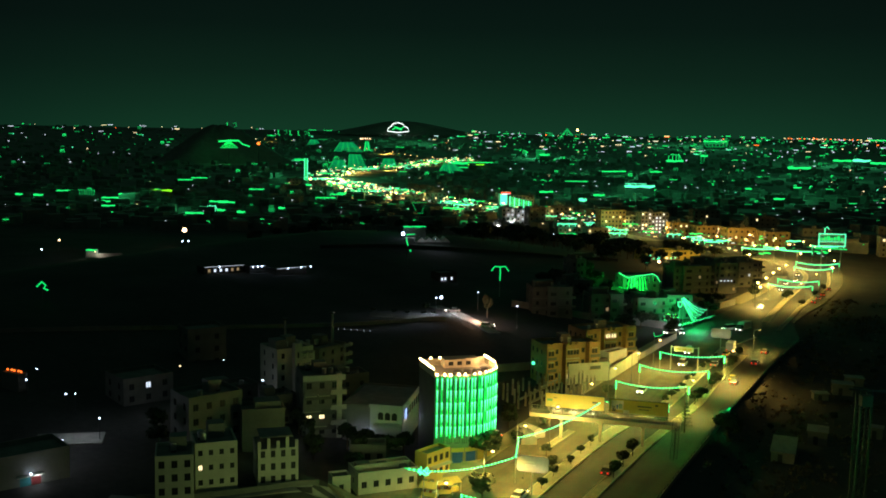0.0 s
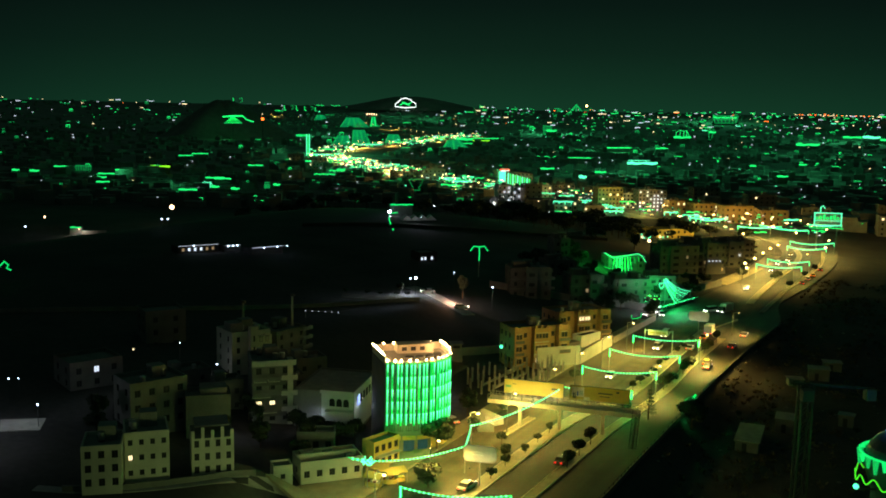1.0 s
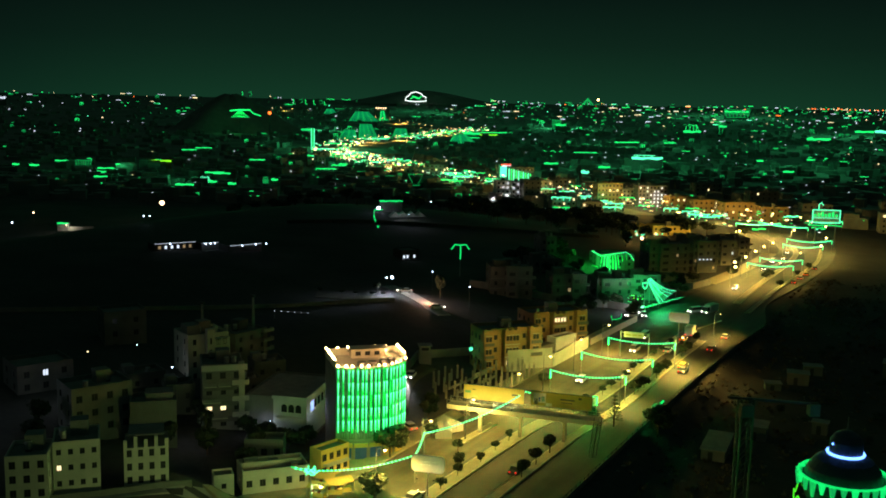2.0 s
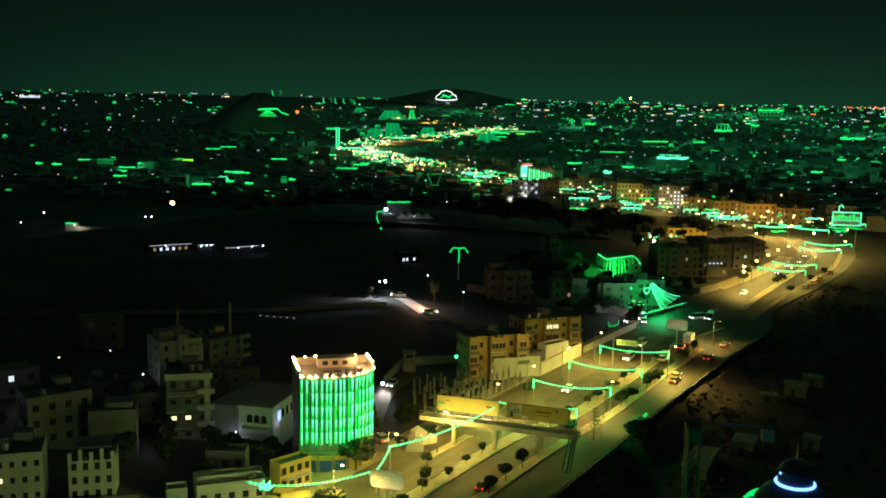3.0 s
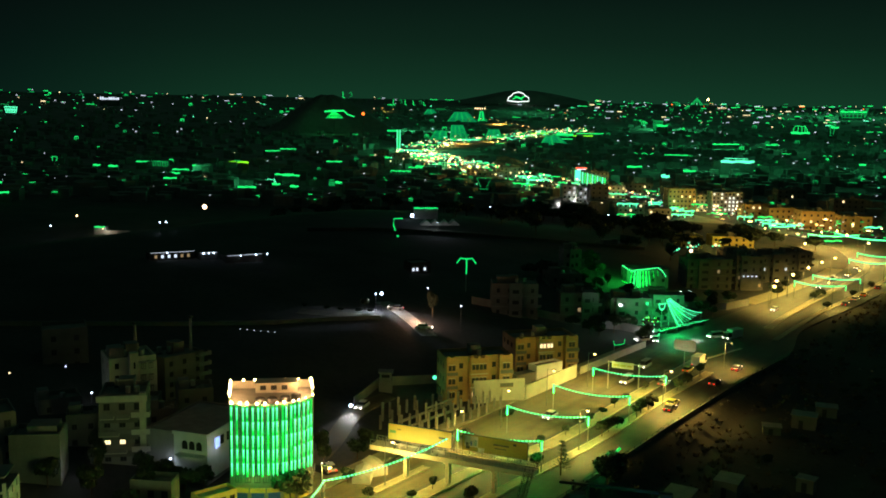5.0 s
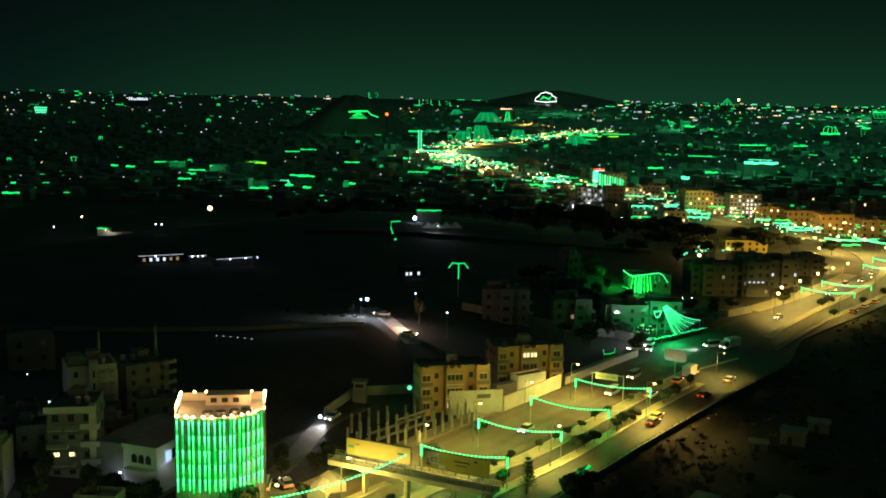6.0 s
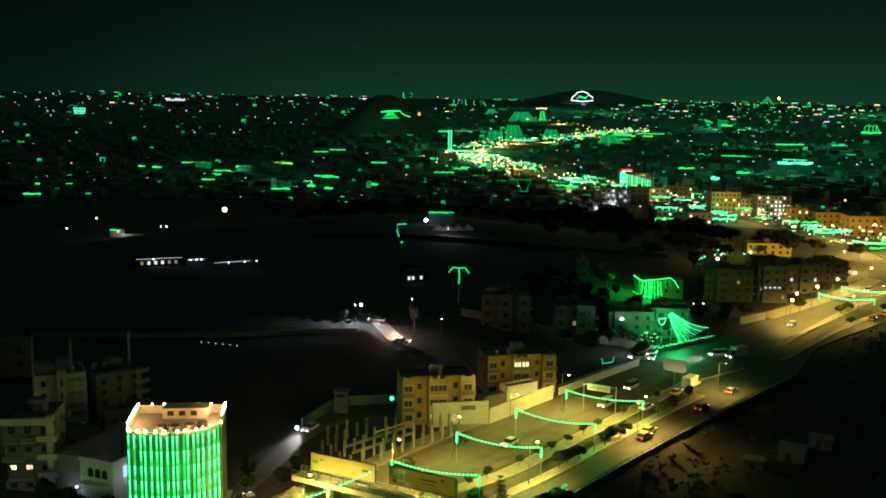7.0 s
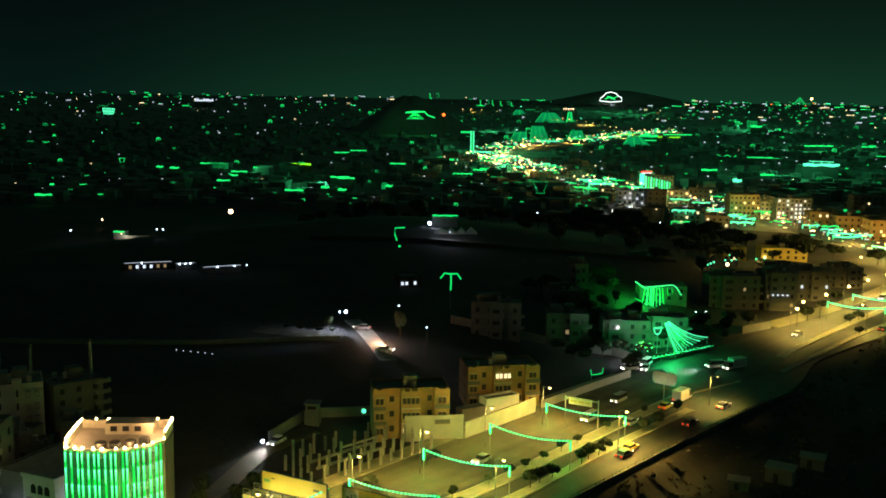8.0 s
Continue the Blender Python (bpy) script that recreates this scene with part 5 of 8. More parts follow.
# ---------------------------------------------------------------- green light figures
def ray_fan():
    ob = thing("light_fan", pose(-19.8, 140.4, 0), "fan of turquoise light strings falling from a mast to the hedge", "light strings")
    o = Vector((-19.8, 140.4, 0))
    apex, low, far = Vector((-19.8, 140.2, 8.9)) - o, Vector((-15.6, 136.6, 1.5)) - o, Vector((-14.6, 153.4, 3.1)) - o
    for k in range(11):
        t = k / 10
        top = apex + Vector((-0.5, -1.4, -0.4)) * (1 - t)
        end = low.lerp(far, t ** 1.25)
        path = sag(top, end, 0.25 + 0.75 * t, 16)
        bright = k in (1, 3, 6, 8, 10)
        cord = part("light_string", Shape().tube(path, 0.09 if bright else 0.05, 5), M["cyan" if bright else "green"], ob, "string of turquoise lights")
        sh = Shape()
        for p in along_3d(path, 0.8):
            sh.ball(p, 0.12 if bright else 0.10, 5)
        tagged(part("light_bead", sh, M["cyan"], cord), kind="stuff")
    loop = [Vector((-19.4 + 0.55 * math.cos(a), 133.2 + 1.0 * math.cos(a), 8.6 - 2.0 * max(0, math.sin(a)) + 0.2 * min(0, math.sin(a)))) - o for a in [2 * math.pi * i / 16 for i in range(17)]]
    part("light_loop", Shape().tube(loop, 0.11, 5), M["cyan"], ob)
    part("light_string", Shape().tube(sag(loop[0], apex, 0.8, 10), 0.05, 5), M["green"], ob)
    for x, y, h in ((-19.9, 140.3, 9.1), (-15.6, 136.6, 1.6), (-14.6, 153.4, 3.2), (-19.6, 133.6, 8.8)):
        part("mast", Shape().tube([Vector((x, y, -0.5)) - o, Vector((x, y, h)) - o], 0.08, 6), M["steel"], ob)
    hedge = thing("lit_hedge", pose(-16, 138, 0), "low dark hedge strung with rows of green lights", "hedge")
    rnd = random.Random(14)
    for k in range(8):
        x, y = -19 + k * 0.75, 128 + k * 3.1
        c = part("foliage", crown_mesh(k % 4, 700, 0.19), None, hedge)
        c.matrix_world = Matrix.Translation((x, y, 0.9)) @ Matrix.Diagonal((2.3, 2.3, 1.1, 1))
        for j in range(3):
            q = Vector((x - 1.4 + j * 1.1 + 16, y - 1.2 - 138, 1.2 + 0.3 * j))
            part("light_string", Shape().tube(sag(q, q + Vector((1.9, 1.8, 0.2)), 0.3, 6), 0.05, 4), M["green" if (j + k) % 2 else "cyan"], hedge, "green light string")
    tr = thing("lit_tree", pose(-21.5, 130.5, 0.2), "small tree strung with lime green bulbs", "tree")
    part("trunk", Shape().tube([(0, 0, -0.3), (0, 0, 2.2)], [0.16, 0.08], 6), M["bark"], tr)
    rnd = random.Random(3)
    crown = part("crown", crown_mesh(2, 900, 0.19), None, tr)
    crown.matrix_basis = Matrix.Translation((0, 0, 2.9)) @ Matrix.Diagonal((2.6, 2.6, 1.7, 1))
    for k in range(26):
        a, b = rnd.uniform(0, 6.28), rnd.uniform(-0.3, 1.2)
        part("bulb", Shape().ball((2.5 * math.cos(a) * math.cos(b), 2.5 * math.sin(a) * math.cos(b), 2.9 + 1.7 * math.sin(b)), 0.16, 5), M["lime" if k % 2 else "green_hot"], tr)
    wall_beacon(-20.5, 124.5, 2.6, "cold", 0.3, "white lamp over parked cars at the corner")
    point_lamp("corner_light", -19.4, 122.6, 3.0, 1500, (0.9, 0.95, 1.0), 0.3)
    point_lamp("string_light", -17.2, 141, 4.6, 1800, (0.02, 1.0, 0.20), 1.0)
    point_lamp("string_light", -13.0, 129.5, 4.0, 3600, (0.02, 1.0, 0.24), 1.0)
    point_lamp("string_light", -20.6, 138.4, 6.5, 600, (0.02, 1.0, 0.16), 0.6)


def roof_rays():
    ob, w, h = block("decorated_house", "dark house draped with bright green light strings", (-55.5, 189), (-43.4, 198.4), 9, 2.0, 4.6, 2, 4, "plaster_c", "house", "", {}, 2, seed=31)
    inv = ob.matrix_world.inverted()

    def cord(pts, r, mat, text):
        line = along_3d([inv @ Vector(p) for p in pts])
        body = part("light_string", Shape().tube(line, r * 0.6, 5), M["green"], ob, text)
        sh = Shape()
        for i, p in enumerate(line[::2]):
            sh.ball(p, r, 5)
        tagged(part("light_bead", sh, M["green_hot" if mat == "green_hot" else "green_far"], body), kind="stuff")

    cord([(-56.9, 188, 8.6), (-55, 188, 7.6), (-53.2, 188, 6.9), (-51.6, 188, 7.5), (-47.5, 188, 8.4), (-43.5, 188, 9.4), (-41.9, 188, 8.5), (-40.2, 188, 6.3)], 0.24, "green_hot", "sagging roof-edge green light string")
    cord([(-51.3, 186, 7.0), (-51.3, 186, 1.7)], 0.2, "green_hot", "hanging green light string")
    cord([(-50.0, 186, 7.2), (-49.8, 186, 1.1)], 0.2, "green_hot", "hanging green light string")
    cord([(-47.0, 186, 7.6), (-46.8, 186, 6.1), (-46.3, 186, 3.5)], 0.13, "green", "hanging green light string")
    cord([(-44.8, 187, 8.2), (-44.4, 187, 6.0)], 0.13, "green", "hanging green light string")
    cord([(-43.2, 187, 8.6), (-42.8, 187, 6.6)], 0.13, "green", "hanging green light string")
    cord([(-57.0, 188, 3.0), (-54.0, 187, 2.6)], 0.13, "green", "low green light string")
    for k in range(7):
        t = k / 6
        cord([(-52.4 + 6.2 * t, 186.4, 7.2 + 0.8 * t), (-52.6 + 7.4 * t, 185.6, 3.6 - 1.6 * math.sin(math.pi * t)), (-52.8 + 8.0 * t, 185.2, 2.2 + 1.2 * t)], 0.17, "green_hot" if k % 2 else "green", "hanging green light string")
    for x, y, z in ((-56.9, 188, 8.6), (-53.2, 188, 6.9), (-43.5, 188, 9.4), (-40.2, 188, 6.3), (-51.3, 186, 7.0), (-50.0, 186, 7.2), (-47.0, 186, 7.6), (-44.8, 187, 8.2)):
        p, q = inv @ Vector((x, y, z + 0.2)), inv @ Vector((x, y, 0.5))
        part("pole", Shape().tube([q, p], 0.06, 5), M["dark_steel"], ob)
    point_lamp("string_light", -48.5, 182.5, 5.5, 3500, (0.02, 1.0, 0.10), 1.0)
    point_lamp("string_light", -57.0, 183.0, 8.0, 2500, (0.02, 1.0, 0.10), 1.0)


def along_3d(pts, step=0.35):
    out = []
    for a, b in zip(pts[:-1], pts[1:]):
        n = max(1, int((b - a).length / step))
        out += [a.lerp(b, k / n) for k in range(n)]
    return out + [pts[-1]]


def light_palm(x, y, z0, z1, arm, label):
    ob = thing("light_palm", pose(x, y, ground_z(x, y)), label, "light mast", "green light masts")
    zb, zt = z0 - ground_z(x, y), z1 - ground_z(x, y)
    part("pole", Shape().tube([(0, 0, 0), (0, 0, zb)], 0.1, 6), M["steel"], ob)
    part("lit_stem", Shape().tube([(0, 0, zb), (0.15, 0, (zb + zt) / 2), (0, 0, zt)], 0.22, 6), M["green"], ob)
    for s in (-1, 1):
        part("lit_frond", Shape().tube([(0, 0, zt), (s * arm * 0.6, s * arm * 0.4, zt + 0.2), (s * arm, s * arm * 0.6, zt - 1.4)], 0.24, 6), M["green"], ob)


ray_fan()
roof_rays()
light_palm(-79, 118.5, 12.4, 17.2, 2.6, "palm-shaped mast of green lights in the dark field")


def bent_figure():
    ob = thing("light_figure", pose(-138, 158, 0), "bent green light figure on a dark mast", "light figure")
    part("lit_tube", Shape().tube([(2.6, 2.2, 21.6), (0, 0, 21.4), (-0.1, -0.1, 19.0), (0.5, 0.4, 16.8)], 0.24, 6), M["green"], ob)
    part("lit_foot", Shape().ball((1.2, 1.0, 14.8), 0.5, 6), M["green"], ob)
    part("mast", Shape().tube([(0, 0, ground_z(-138, 158)), (0, 0, 21.2)], 0.08, 5), M["dark_steel"], ob)


bent_figure()


def u_sign():
    ob = thing("light_figure", pose(-18.1, 99.9, 0.2), "small green neon figure on the wall", "light figure")
    part("tube", Shape().tube([(-1.2, 0, 3.6), (-0.9, 0, 2.4), (0.4, 0.8, 2.6), (1.3, 1.3, 3.0), (1.4, 1.4, 4.2)], 0.11, 6), M["green"], ob)
    part("stand", Shape().tube([(-0.9, 0, 0), (-0.9, 0, 2.4)], 0.06, 6), M["steel"], ob)


u_sign()


wall_beacon(-33.9, 37.2, 5.2, "cyan", 0.5, "turquoise lamp beside the apartment house")
point_lamp("beacon_light", -35.0, 36.4, 5.2, 60, (0.04, 1.0, 0.4), 0.4)
wall_beacon(-81.3, 78.2, 12.0, "cold", 0.42, "white floodlight on a tall mast over the yard")
spot_lamp("flood_light", (-81.5, 77.6, 11.2), (-83.5, 73.0, 5.0), 4200, (0.70, 0.82, 1.0), 112, 0.5, 0.4)
spot_lamp("flood_light", (-81.0, 78.0, 11.2), (-73.5, 79.0, 6.0), 5200, (0.80, 0.88, 1.0), 74, 0.5, 0.4)
wall_beacon(-82.6, 77.2, 11.9, "cold", 0.2, "second smaller floodlight over the yard")
# glowing ball added for the lane car's headlight glare, no real floodlight
wall_beacon(-41.9, 17.6, 2.0, "cold", 0.36, "white ball on a post standing in for car headlight glare")
wall_beacon(-172, 216, 14.8, "cold", 0.8, "white floodlight on a mast beside tents")
spot_lamp("flood_light", (-172, 215, 15.0), (-164, 222, 4.0), 9000, (0.8, 0.88, 1.0), 84, 0.5, 0.4)
wall_beacon(-305, 214, 8.5, "bigwarm", 1.25, "large warm lamp glowing alone in the dark")


def quarter_lamps():
    """Small lamps and lit windows scattered through the dark quarter."""
    for x, y, z, mat, r in ((-108, -54, 13.3, "cold", 0.16), (-104, -60, 12.8, "cold", 0.18), (-92, -61, 11.8, "cold", 0.2), (-91, -59.6, 11.7, "cold", 0.14), (-76, -68, 11.2, "cold", 0.2),
                            (-91, -30, 11.1, "room", 0.3), (-87, -20, 11.0, "cold", 0.12), (-72, -80, 11.1, "cold", 0.12), (-73, -24, 9.0, "cold", 0.2), (-93, -46, 11.5, "room", 0.25), (-98.5, -7.6, 9.6, "cold", 0.14),
                            (-68, -90, 9.0, "cold", 0.2)):
        wall_beacon(x, y, z, mat, r * 0.7, "small white lamp in the dark quarter")
    for x, y, z, w in ((-78, -52, 10.5, 80), (-73.5, -25.0, 8.0, 30), (-70.5, -81, 10.0, 90), (-50, -43.5, 5.0, 40), (-62, -36, 7.5, 40), (-67, -89.5, 8.6, 70)):
        point_lamp("yard_light", x, y, z, w, (0.8, 0.88, 1.0), 0.3)
    ob = thing("site_lights", pose(-111, -57, 0), "cluster of orange lamps on a far roof", "lamps")
    part("roof_slab", Shape().box(-2.4, 2.4, -1.2, 1.2, ground_z(-111, -57), 12.9), M["plaster_d"], ob)
    for k in range(5):
        part("lamp", Shape().ball((-2 + k, 0.2 * (k % 2), 13.2), 0.22, 6), M["orange"], ob, "orange lamp")
    ob = thing("party_lights", pose(-89, 31, 0), "row of small white lamps on a wire", "lamps")
    for k in range(6):
        part("lamp", Shape().ball((k * 1.5, k * 0.9, 9.2 - 0.1 * k), 0.13, 6), M["cold_dim"], ob)
    part("wire", Shape().tube([(0, 0, 9.3), (7.5, 4.5, 8.8)], 0.03, 4), M["dark_steel"], ob)
    part("post", Shape().tube([(0, 0, ground_z(-89, 31)), (0, 0, 9.3)], 0.06, 5), M["dark_steel"], ob)


quarter_lamps()
for bx, by, bz, bm, br_ in ((-325.5, 137.4, 4.0, "cold", 0.3), (-213.8, 109.6, 4.0, "cold", 0.22), (-212.0, 111.0, 4.0, "cold", 0.22), (-343.9, 164.6, 5.0, "bigwarm", 0.45)):
    wall_beacon(bx, by, ground_z(bx, by) + bz, bm, br_, "lone lamp on a post in the dark field")
ob = thing("light_figure", pose(-162.2, -4.8, ground_z(-162.2, -4.8)), "small green light figure on a post", "light figure")
part("tube", Shape().tube([(-1.2, -0.9, 5.2), (-0.2, 0, 6.6), (0.7, 0.5, 5.6), (0.3, 0.2, 4.8), (1.2, 0.9, 4.2)], 0.24, 6), M["green"], ob)
part("post", Shape().tube([(0, 0, -0.3), (0, 0, 5.6)], 0.07, 6), M["dark_steel"], ob)
block("field_house", "dark house in the field with a row of lit windows", (-106.0, 126.2), (-102.4, 132.2), 7, 8.0, 3.6, 1, 5, "soil", "house", "", {(0, 0), (0, 1), (0, 3)}, 0, 0.9, 1.1, 0.3, frames=False, lit_mat="cold_dim", seed=77)
line = along([(-85.2, -74.4), (-76.2, -66.9)], 3)
single("courtyard", ribbon(Shape(), side(line, -3.2), side(line, 3.2), 0.1, 0.4), M["concrete"], "pale courtyard floor under a cold lamp", "pavement", kind="structure")
point_lamp("yard_light", -79.2, -69.4, 11.7, 260, (0.75, 0.82, 1.0), 0.3)
for bx, by in ((-65, 259), (-66, 264), (-67, 269), (-75, 302), (-68, 282), (-67, 286), (-68, 293), (-71, 304), (-66, 309), (-66, 318)):
    wall_beacon(bx, by, ground_z(bx, by) + 3.0, "cyan", 0.42, "small turquoise garland lamp on a post")
for bx, by in ((-44, 251), (-41, 223), (-39, 228), (-34, 216), (-33, 184), (-31, 187)):
    wall_beacon(bx, by, ground_z(bx, by) + 3.0, "cold", 0.13, "small white lamp at a house wall")
for bx, by, bz in ((-58, 84, 7.0), (-75, 92, 6.0), (-31, 72, 6.2)):
    wall_beacon(bx, by, ground_z(bx, by) + bz, "cold", 0.16, "small cold lamp on a dark mast")
for bx, by in ((-251, 410), (-212, 437), (-173, 424), (-227, 468), (-212, 479)):
    wall_beacon(bx, by, ground_z(bx, by) + 5.0, "cold", 0.3, "small cold lamp among dark trees")
wall_beacon(-63, 273, ground_z(-63, 273) + 3, "bigwarm", 0.7, "orange lamp at a yellow house")
point_lamp("house_light", -62.5, 271, ground_z(-63, 273) + 3.4, 1500, (1.0, 0.6, 0.15), 0.4)
point_lamp("house_light", -72, 333, 0.5, 2500, (0.95, 0.85, 0.15), 0.4)


# ---------------------------------------------------------------- plants
def tree(name, x, y, r, h, seed, label, group, n=700, z=None):
    zz = ground_z(x, y) + 0.2 if z is None else z
    ob = thing(name, pose(x, y, zz, 0, 0, seed * 47), label, "tree", group)
    trunk = Shape().tube([(0, 0, -0.3), (0.05, 0, h * 0.4), (0.0, 0.08, h * 0.75)], [0.06 * h / 2, 0.045 * h / 2, 0.02 * h / 2], 6)
    for k in range(4):
        a = k * 1.7 + seed
        trunk.tube([(0, 0, h * (0.35 + 0.08 * k)), (r * 0.3 * math.cos(a), r * 0.45 * math.sin(a), h * (0.6 + 0.07 * k))], [0.02 * h / 2, 0.008 * h], 5)
    part("trunk", trunk, M["bark"], ob)
    c = part("crown", crown_mesh(seed % 4, n, 0.19 if n < 1000 else 0.12), None, ob)
    c.matrix_basis = Matrix.Translation((0, 0, h * 0.68)) @ Matrix.Diagonal((r, r, h * 0.5, 1))
    return ob


def plants():
    rnd = random.Random(5)
    med1 = lambda y: -3.9 + 5.5 * sstep(0, 34, y)
    med2 = lambda y: 5.6 + 2.2 * sstep(0, 40, y)
    for y in (-34, -27, -19, -12, -6, 20, 24, 33, 39, 44, 50, 56, 62, 73, 80, 88):
        tree("median_shrub", med1(y) + rnd.uniform(-0.3, 0.3), y, rnd.uniform(0.8, 1.15), rnd.uniform(1.4, 2.2), rnd.randrange(40), "small dark shrub planted in the median", "median shrubs", 700, 0.46)
    for y in (-22, -15, -8, 13, 37, 40, 43.5, 53, 56, 59, 62, 77, 84, 92):
        tree("median_tree", med2(y) + rnd.uniform(-0.3, 0.3), y, rnd.uniform(1.1, 1.6), rnd.uniform(2.4, 3.4), rnd.randrange(40), "round clipped tree in the median", "median trees", 900, 0.46)
    for x, y, r, h in ((-13.2, 33, 1.5, 2.6), (-12.6, 17.5, 1.4, 2.6), (-13.6, 36, 1.2, 2.0), (-9.6, -16.5, 1.2, 2.4), (-5.8, -23.5, 1.3, 2.6), (-11.4, -43.0, 2.7, 4.2), (-17.5, -12.5, 1.4, 2.8)):
        tree("street_tree", x, y, r, h, rnd.randrange(40), "round clipped street tree beside the carriageway", "street trees", 700, 0.4)
    tree("shade_tree", -19.0, -25.4, 3.3, 5.8, 3, "big dark round tree before the lit shop building", "", 3600, 0.3)
    tree("shade_tree", 19.6, 14.0, 3.4, 5.6, 6, "wide dark tree beyond the barrier", "", 3600)
    tree("shade_tree", 18.6, 20.0, 2.2, 4.4, 7, "dark tree beyond the barrier", "", 1200)
    pine = thing("pine_tree", pose(10.6, 13.5, 0.3), "slim dark tiered conifer at the bridge foot", "tree")
    part("trunk", Shape().tube([(0, 0, -0.3), (0, 0, 6.4)], [0.13, 0.03], 6), M["bark"], pine)
    fir = Shape()
    for tier in range(7):
        z, r = 1.3 + tier * 0.8, 1.75 - tier * 0.22
        for k in range(9):
            a = k * 0.7 + tier * 0.35
            tip = Vector((r * math.cos(a), r * math.sin(a), z + 0.25))
            for t in (0.35, 0.6, 0.85, 1.0):
                c = Vector((0, 0, z)).lerp(tip, t)
                u, v = Vector((-math.sin(a), math.cos(a), 0.2)) * 0.28, Vector((math.cos(a), math.sin(a), 0.3)) * 0.22
                fir.add([c - u, c + v, c + u, c - v], [(0, 1, 2, 3)])
    part("crown", fir, M["leaf"], pine)
    for x, y in ((-27, -8), (-30, -5), (-33, -12), (-24, -2), (-26, 3)):
        tree("shade_tree", x, y, rnd.uniform(1.4, 2.2), rnd.uniform(3.2, 5), rnd.randrange(40), "dark tree on waste ground", "waste ground trees", 700)
    for x, y in ((-40, -38), (-46, -44), (-37, -44), (-50, -40), (-55, -36), (-52, -48), (-70, -60), (-64, -66), (-41.5, -33.6), (-39.2, -33.0), (-36.6, -32.2), (-44.2, -35.0), (-34.0, -30.5)):
        tree("garden_tree", x, y, rnd.uniform(1.6, 2.4), rnd.uniform(3.5, 5.5), rnd.randrange(40), "dark garden tree among the houses", "garden trees", 700)
    tree("yard_tree", -85.5, 76.0, 1.3, 3.0, 5, "pale dusty tree lit by the yard floodlight", "yard trees", 700)
    for x, y in ((-84, 71), (-88, 68.5), (-92, 66.8), (-98, 64.2), (-81.5, 73.2)):
        tree("yard_bush", x, y, 1.1, 1.3, int(-x), "dark low bush at the yard edge", "yard bushes", 350)
    tree("cypress", -69, 86, 1.6, 7, 9, "pale bare-branched tree beside the yard", "", 700)
    for k in range(34):
        x = rnd.uniform(-60, -18)
        y = rnd.uniform(112, 150)
        if -50 < x < -12 and 126 < y < 148 and rnd.random() < 0.5:
            continue
        tree("orchard_tree", x, y, rnd.uniform(1.5, 2.6), rnd.uniform(3, 5.5), rnd.randrange(40), "dark leafy tree in an unlit compound", "orchard trees", 700)
    for k in range(46):
        x, y = rnd.uniform(-78, -14), rnd.uniform(152, 206)
        if (-62 < x < -38 and 176 < y < 204) or (-34 < x < -14 and 128 < y < 162):
            continue
        tree("orchard_tree", x, y, rnd.uniform(1.6, 3.0), rnd.uniform(3, 5.5), rnd.randrange(40), "dark leafy tree in an unlit compound", "orchard trees", 700)
    for k in range(60):
        x, y = rnd.uniform(-290, -60), rnd.uniform(235, 330)
        tree("orchard_tree", x, y, rnd.uniform(3, 5), rnd.uniform(5, 8), rnd.randrange(40), "dark leafy tree in an unlit compound", "orchard trees", 350)
    for k in range(64):
        x = rnd.uniform(-230, -60)
        y = 372 - 0.30 * (x + 60) + rnd.uniform(-34, 34)
        tree("grove_tree", x, y, rnd.uniform(4.5, 7), rnd.uniform(6, 9), rnd.randrange(40), "dark broad tree of a grove before the far street", "grove trees", 350)
    for k in range(26):
        x, y = rnd.uniform(20, 60), rnd.uniform(10, 150)
        tree("scrub_bush", x, y, rnd.uniform(0.8, 1.8), rnd.uniform(1.0, 2.2), rnd.randrange(40), "dry dark bush on the slope", "scrub bushes", 350)


plants()


def scrub():
    """Tufts and low brush over the dark slope east of the road."""
    rnd = random.Random(77)
    sh = Shape()
    for k in range(2400):
        if k % 12 == 0:
            cx, cy = 21 + 70 * rnd.random() ** 1.4, rnd.uniform(-60, 240)
        x, y = max(18.4, rnd.gauss(cx, 3.0)), rnd.gauss(cy, 4.5)
        r = rnd.uniform(0.25, 0.9)
        z = ground_z(x, y)
        for _ in range(7):
            a = rnd.uniform(0, 6.28)
            c = Vector((x + r * 0.5 * math.cos(a), y + r * 0.5 * math.sin(a), z))
            tip = c + Vector((r * math.cos(a) * 0.6, r * math.sin(a) * 0.6, r * rnd.uniform(0.5, 1.2)))
            s = Vector((-math.sin(a), math.cos(a), 0)) * r * 0.4
            sh.add([c - s, c + s, tip], [(0, 1, 2)])
    single("scrub", sh, M["dry_grass"], "dry low brush and weeds covering the slope", "brush", kind="stuff")
    rocks = Shape()
    for _ in range(260):
        x, y = 18.8 + 60 * rnd.random() ** 1.6, rnd.uniform(-50, 220)
        rocks.ball((x, y, ground_z(x, y)), rnd.uniform(0.15, 0.6), 5, rnd.uniform(0.4, 0.9))
    single("rubble", rocks, M["plaster_d"], "scattered rubble stones on the slope", "stones", kind="stuff")


scrub()
for tx, ty, tr_, th in ((-8, 212, 2.6, 4.4), (3.3, 218, 1.7, 3.0), (3.1, 227, 1.7, 3.2), (-39, 388, 5.0, 7.0), (-70, 338, 4.0, 5.0), (-12, 236, 2.0, 3.2), (-14, 258, 2.2, 3.6), (11.3, 202, 1.4, 2.6), (12.0, 236, 1.4, 2.6), (11.9, 268, 1.5, 2.8)):
    tree("street_tree", tx, ty, tr_, th, int(tx + ty) % 40, "round dark tree beside the far carriageway", "street trees", 900)


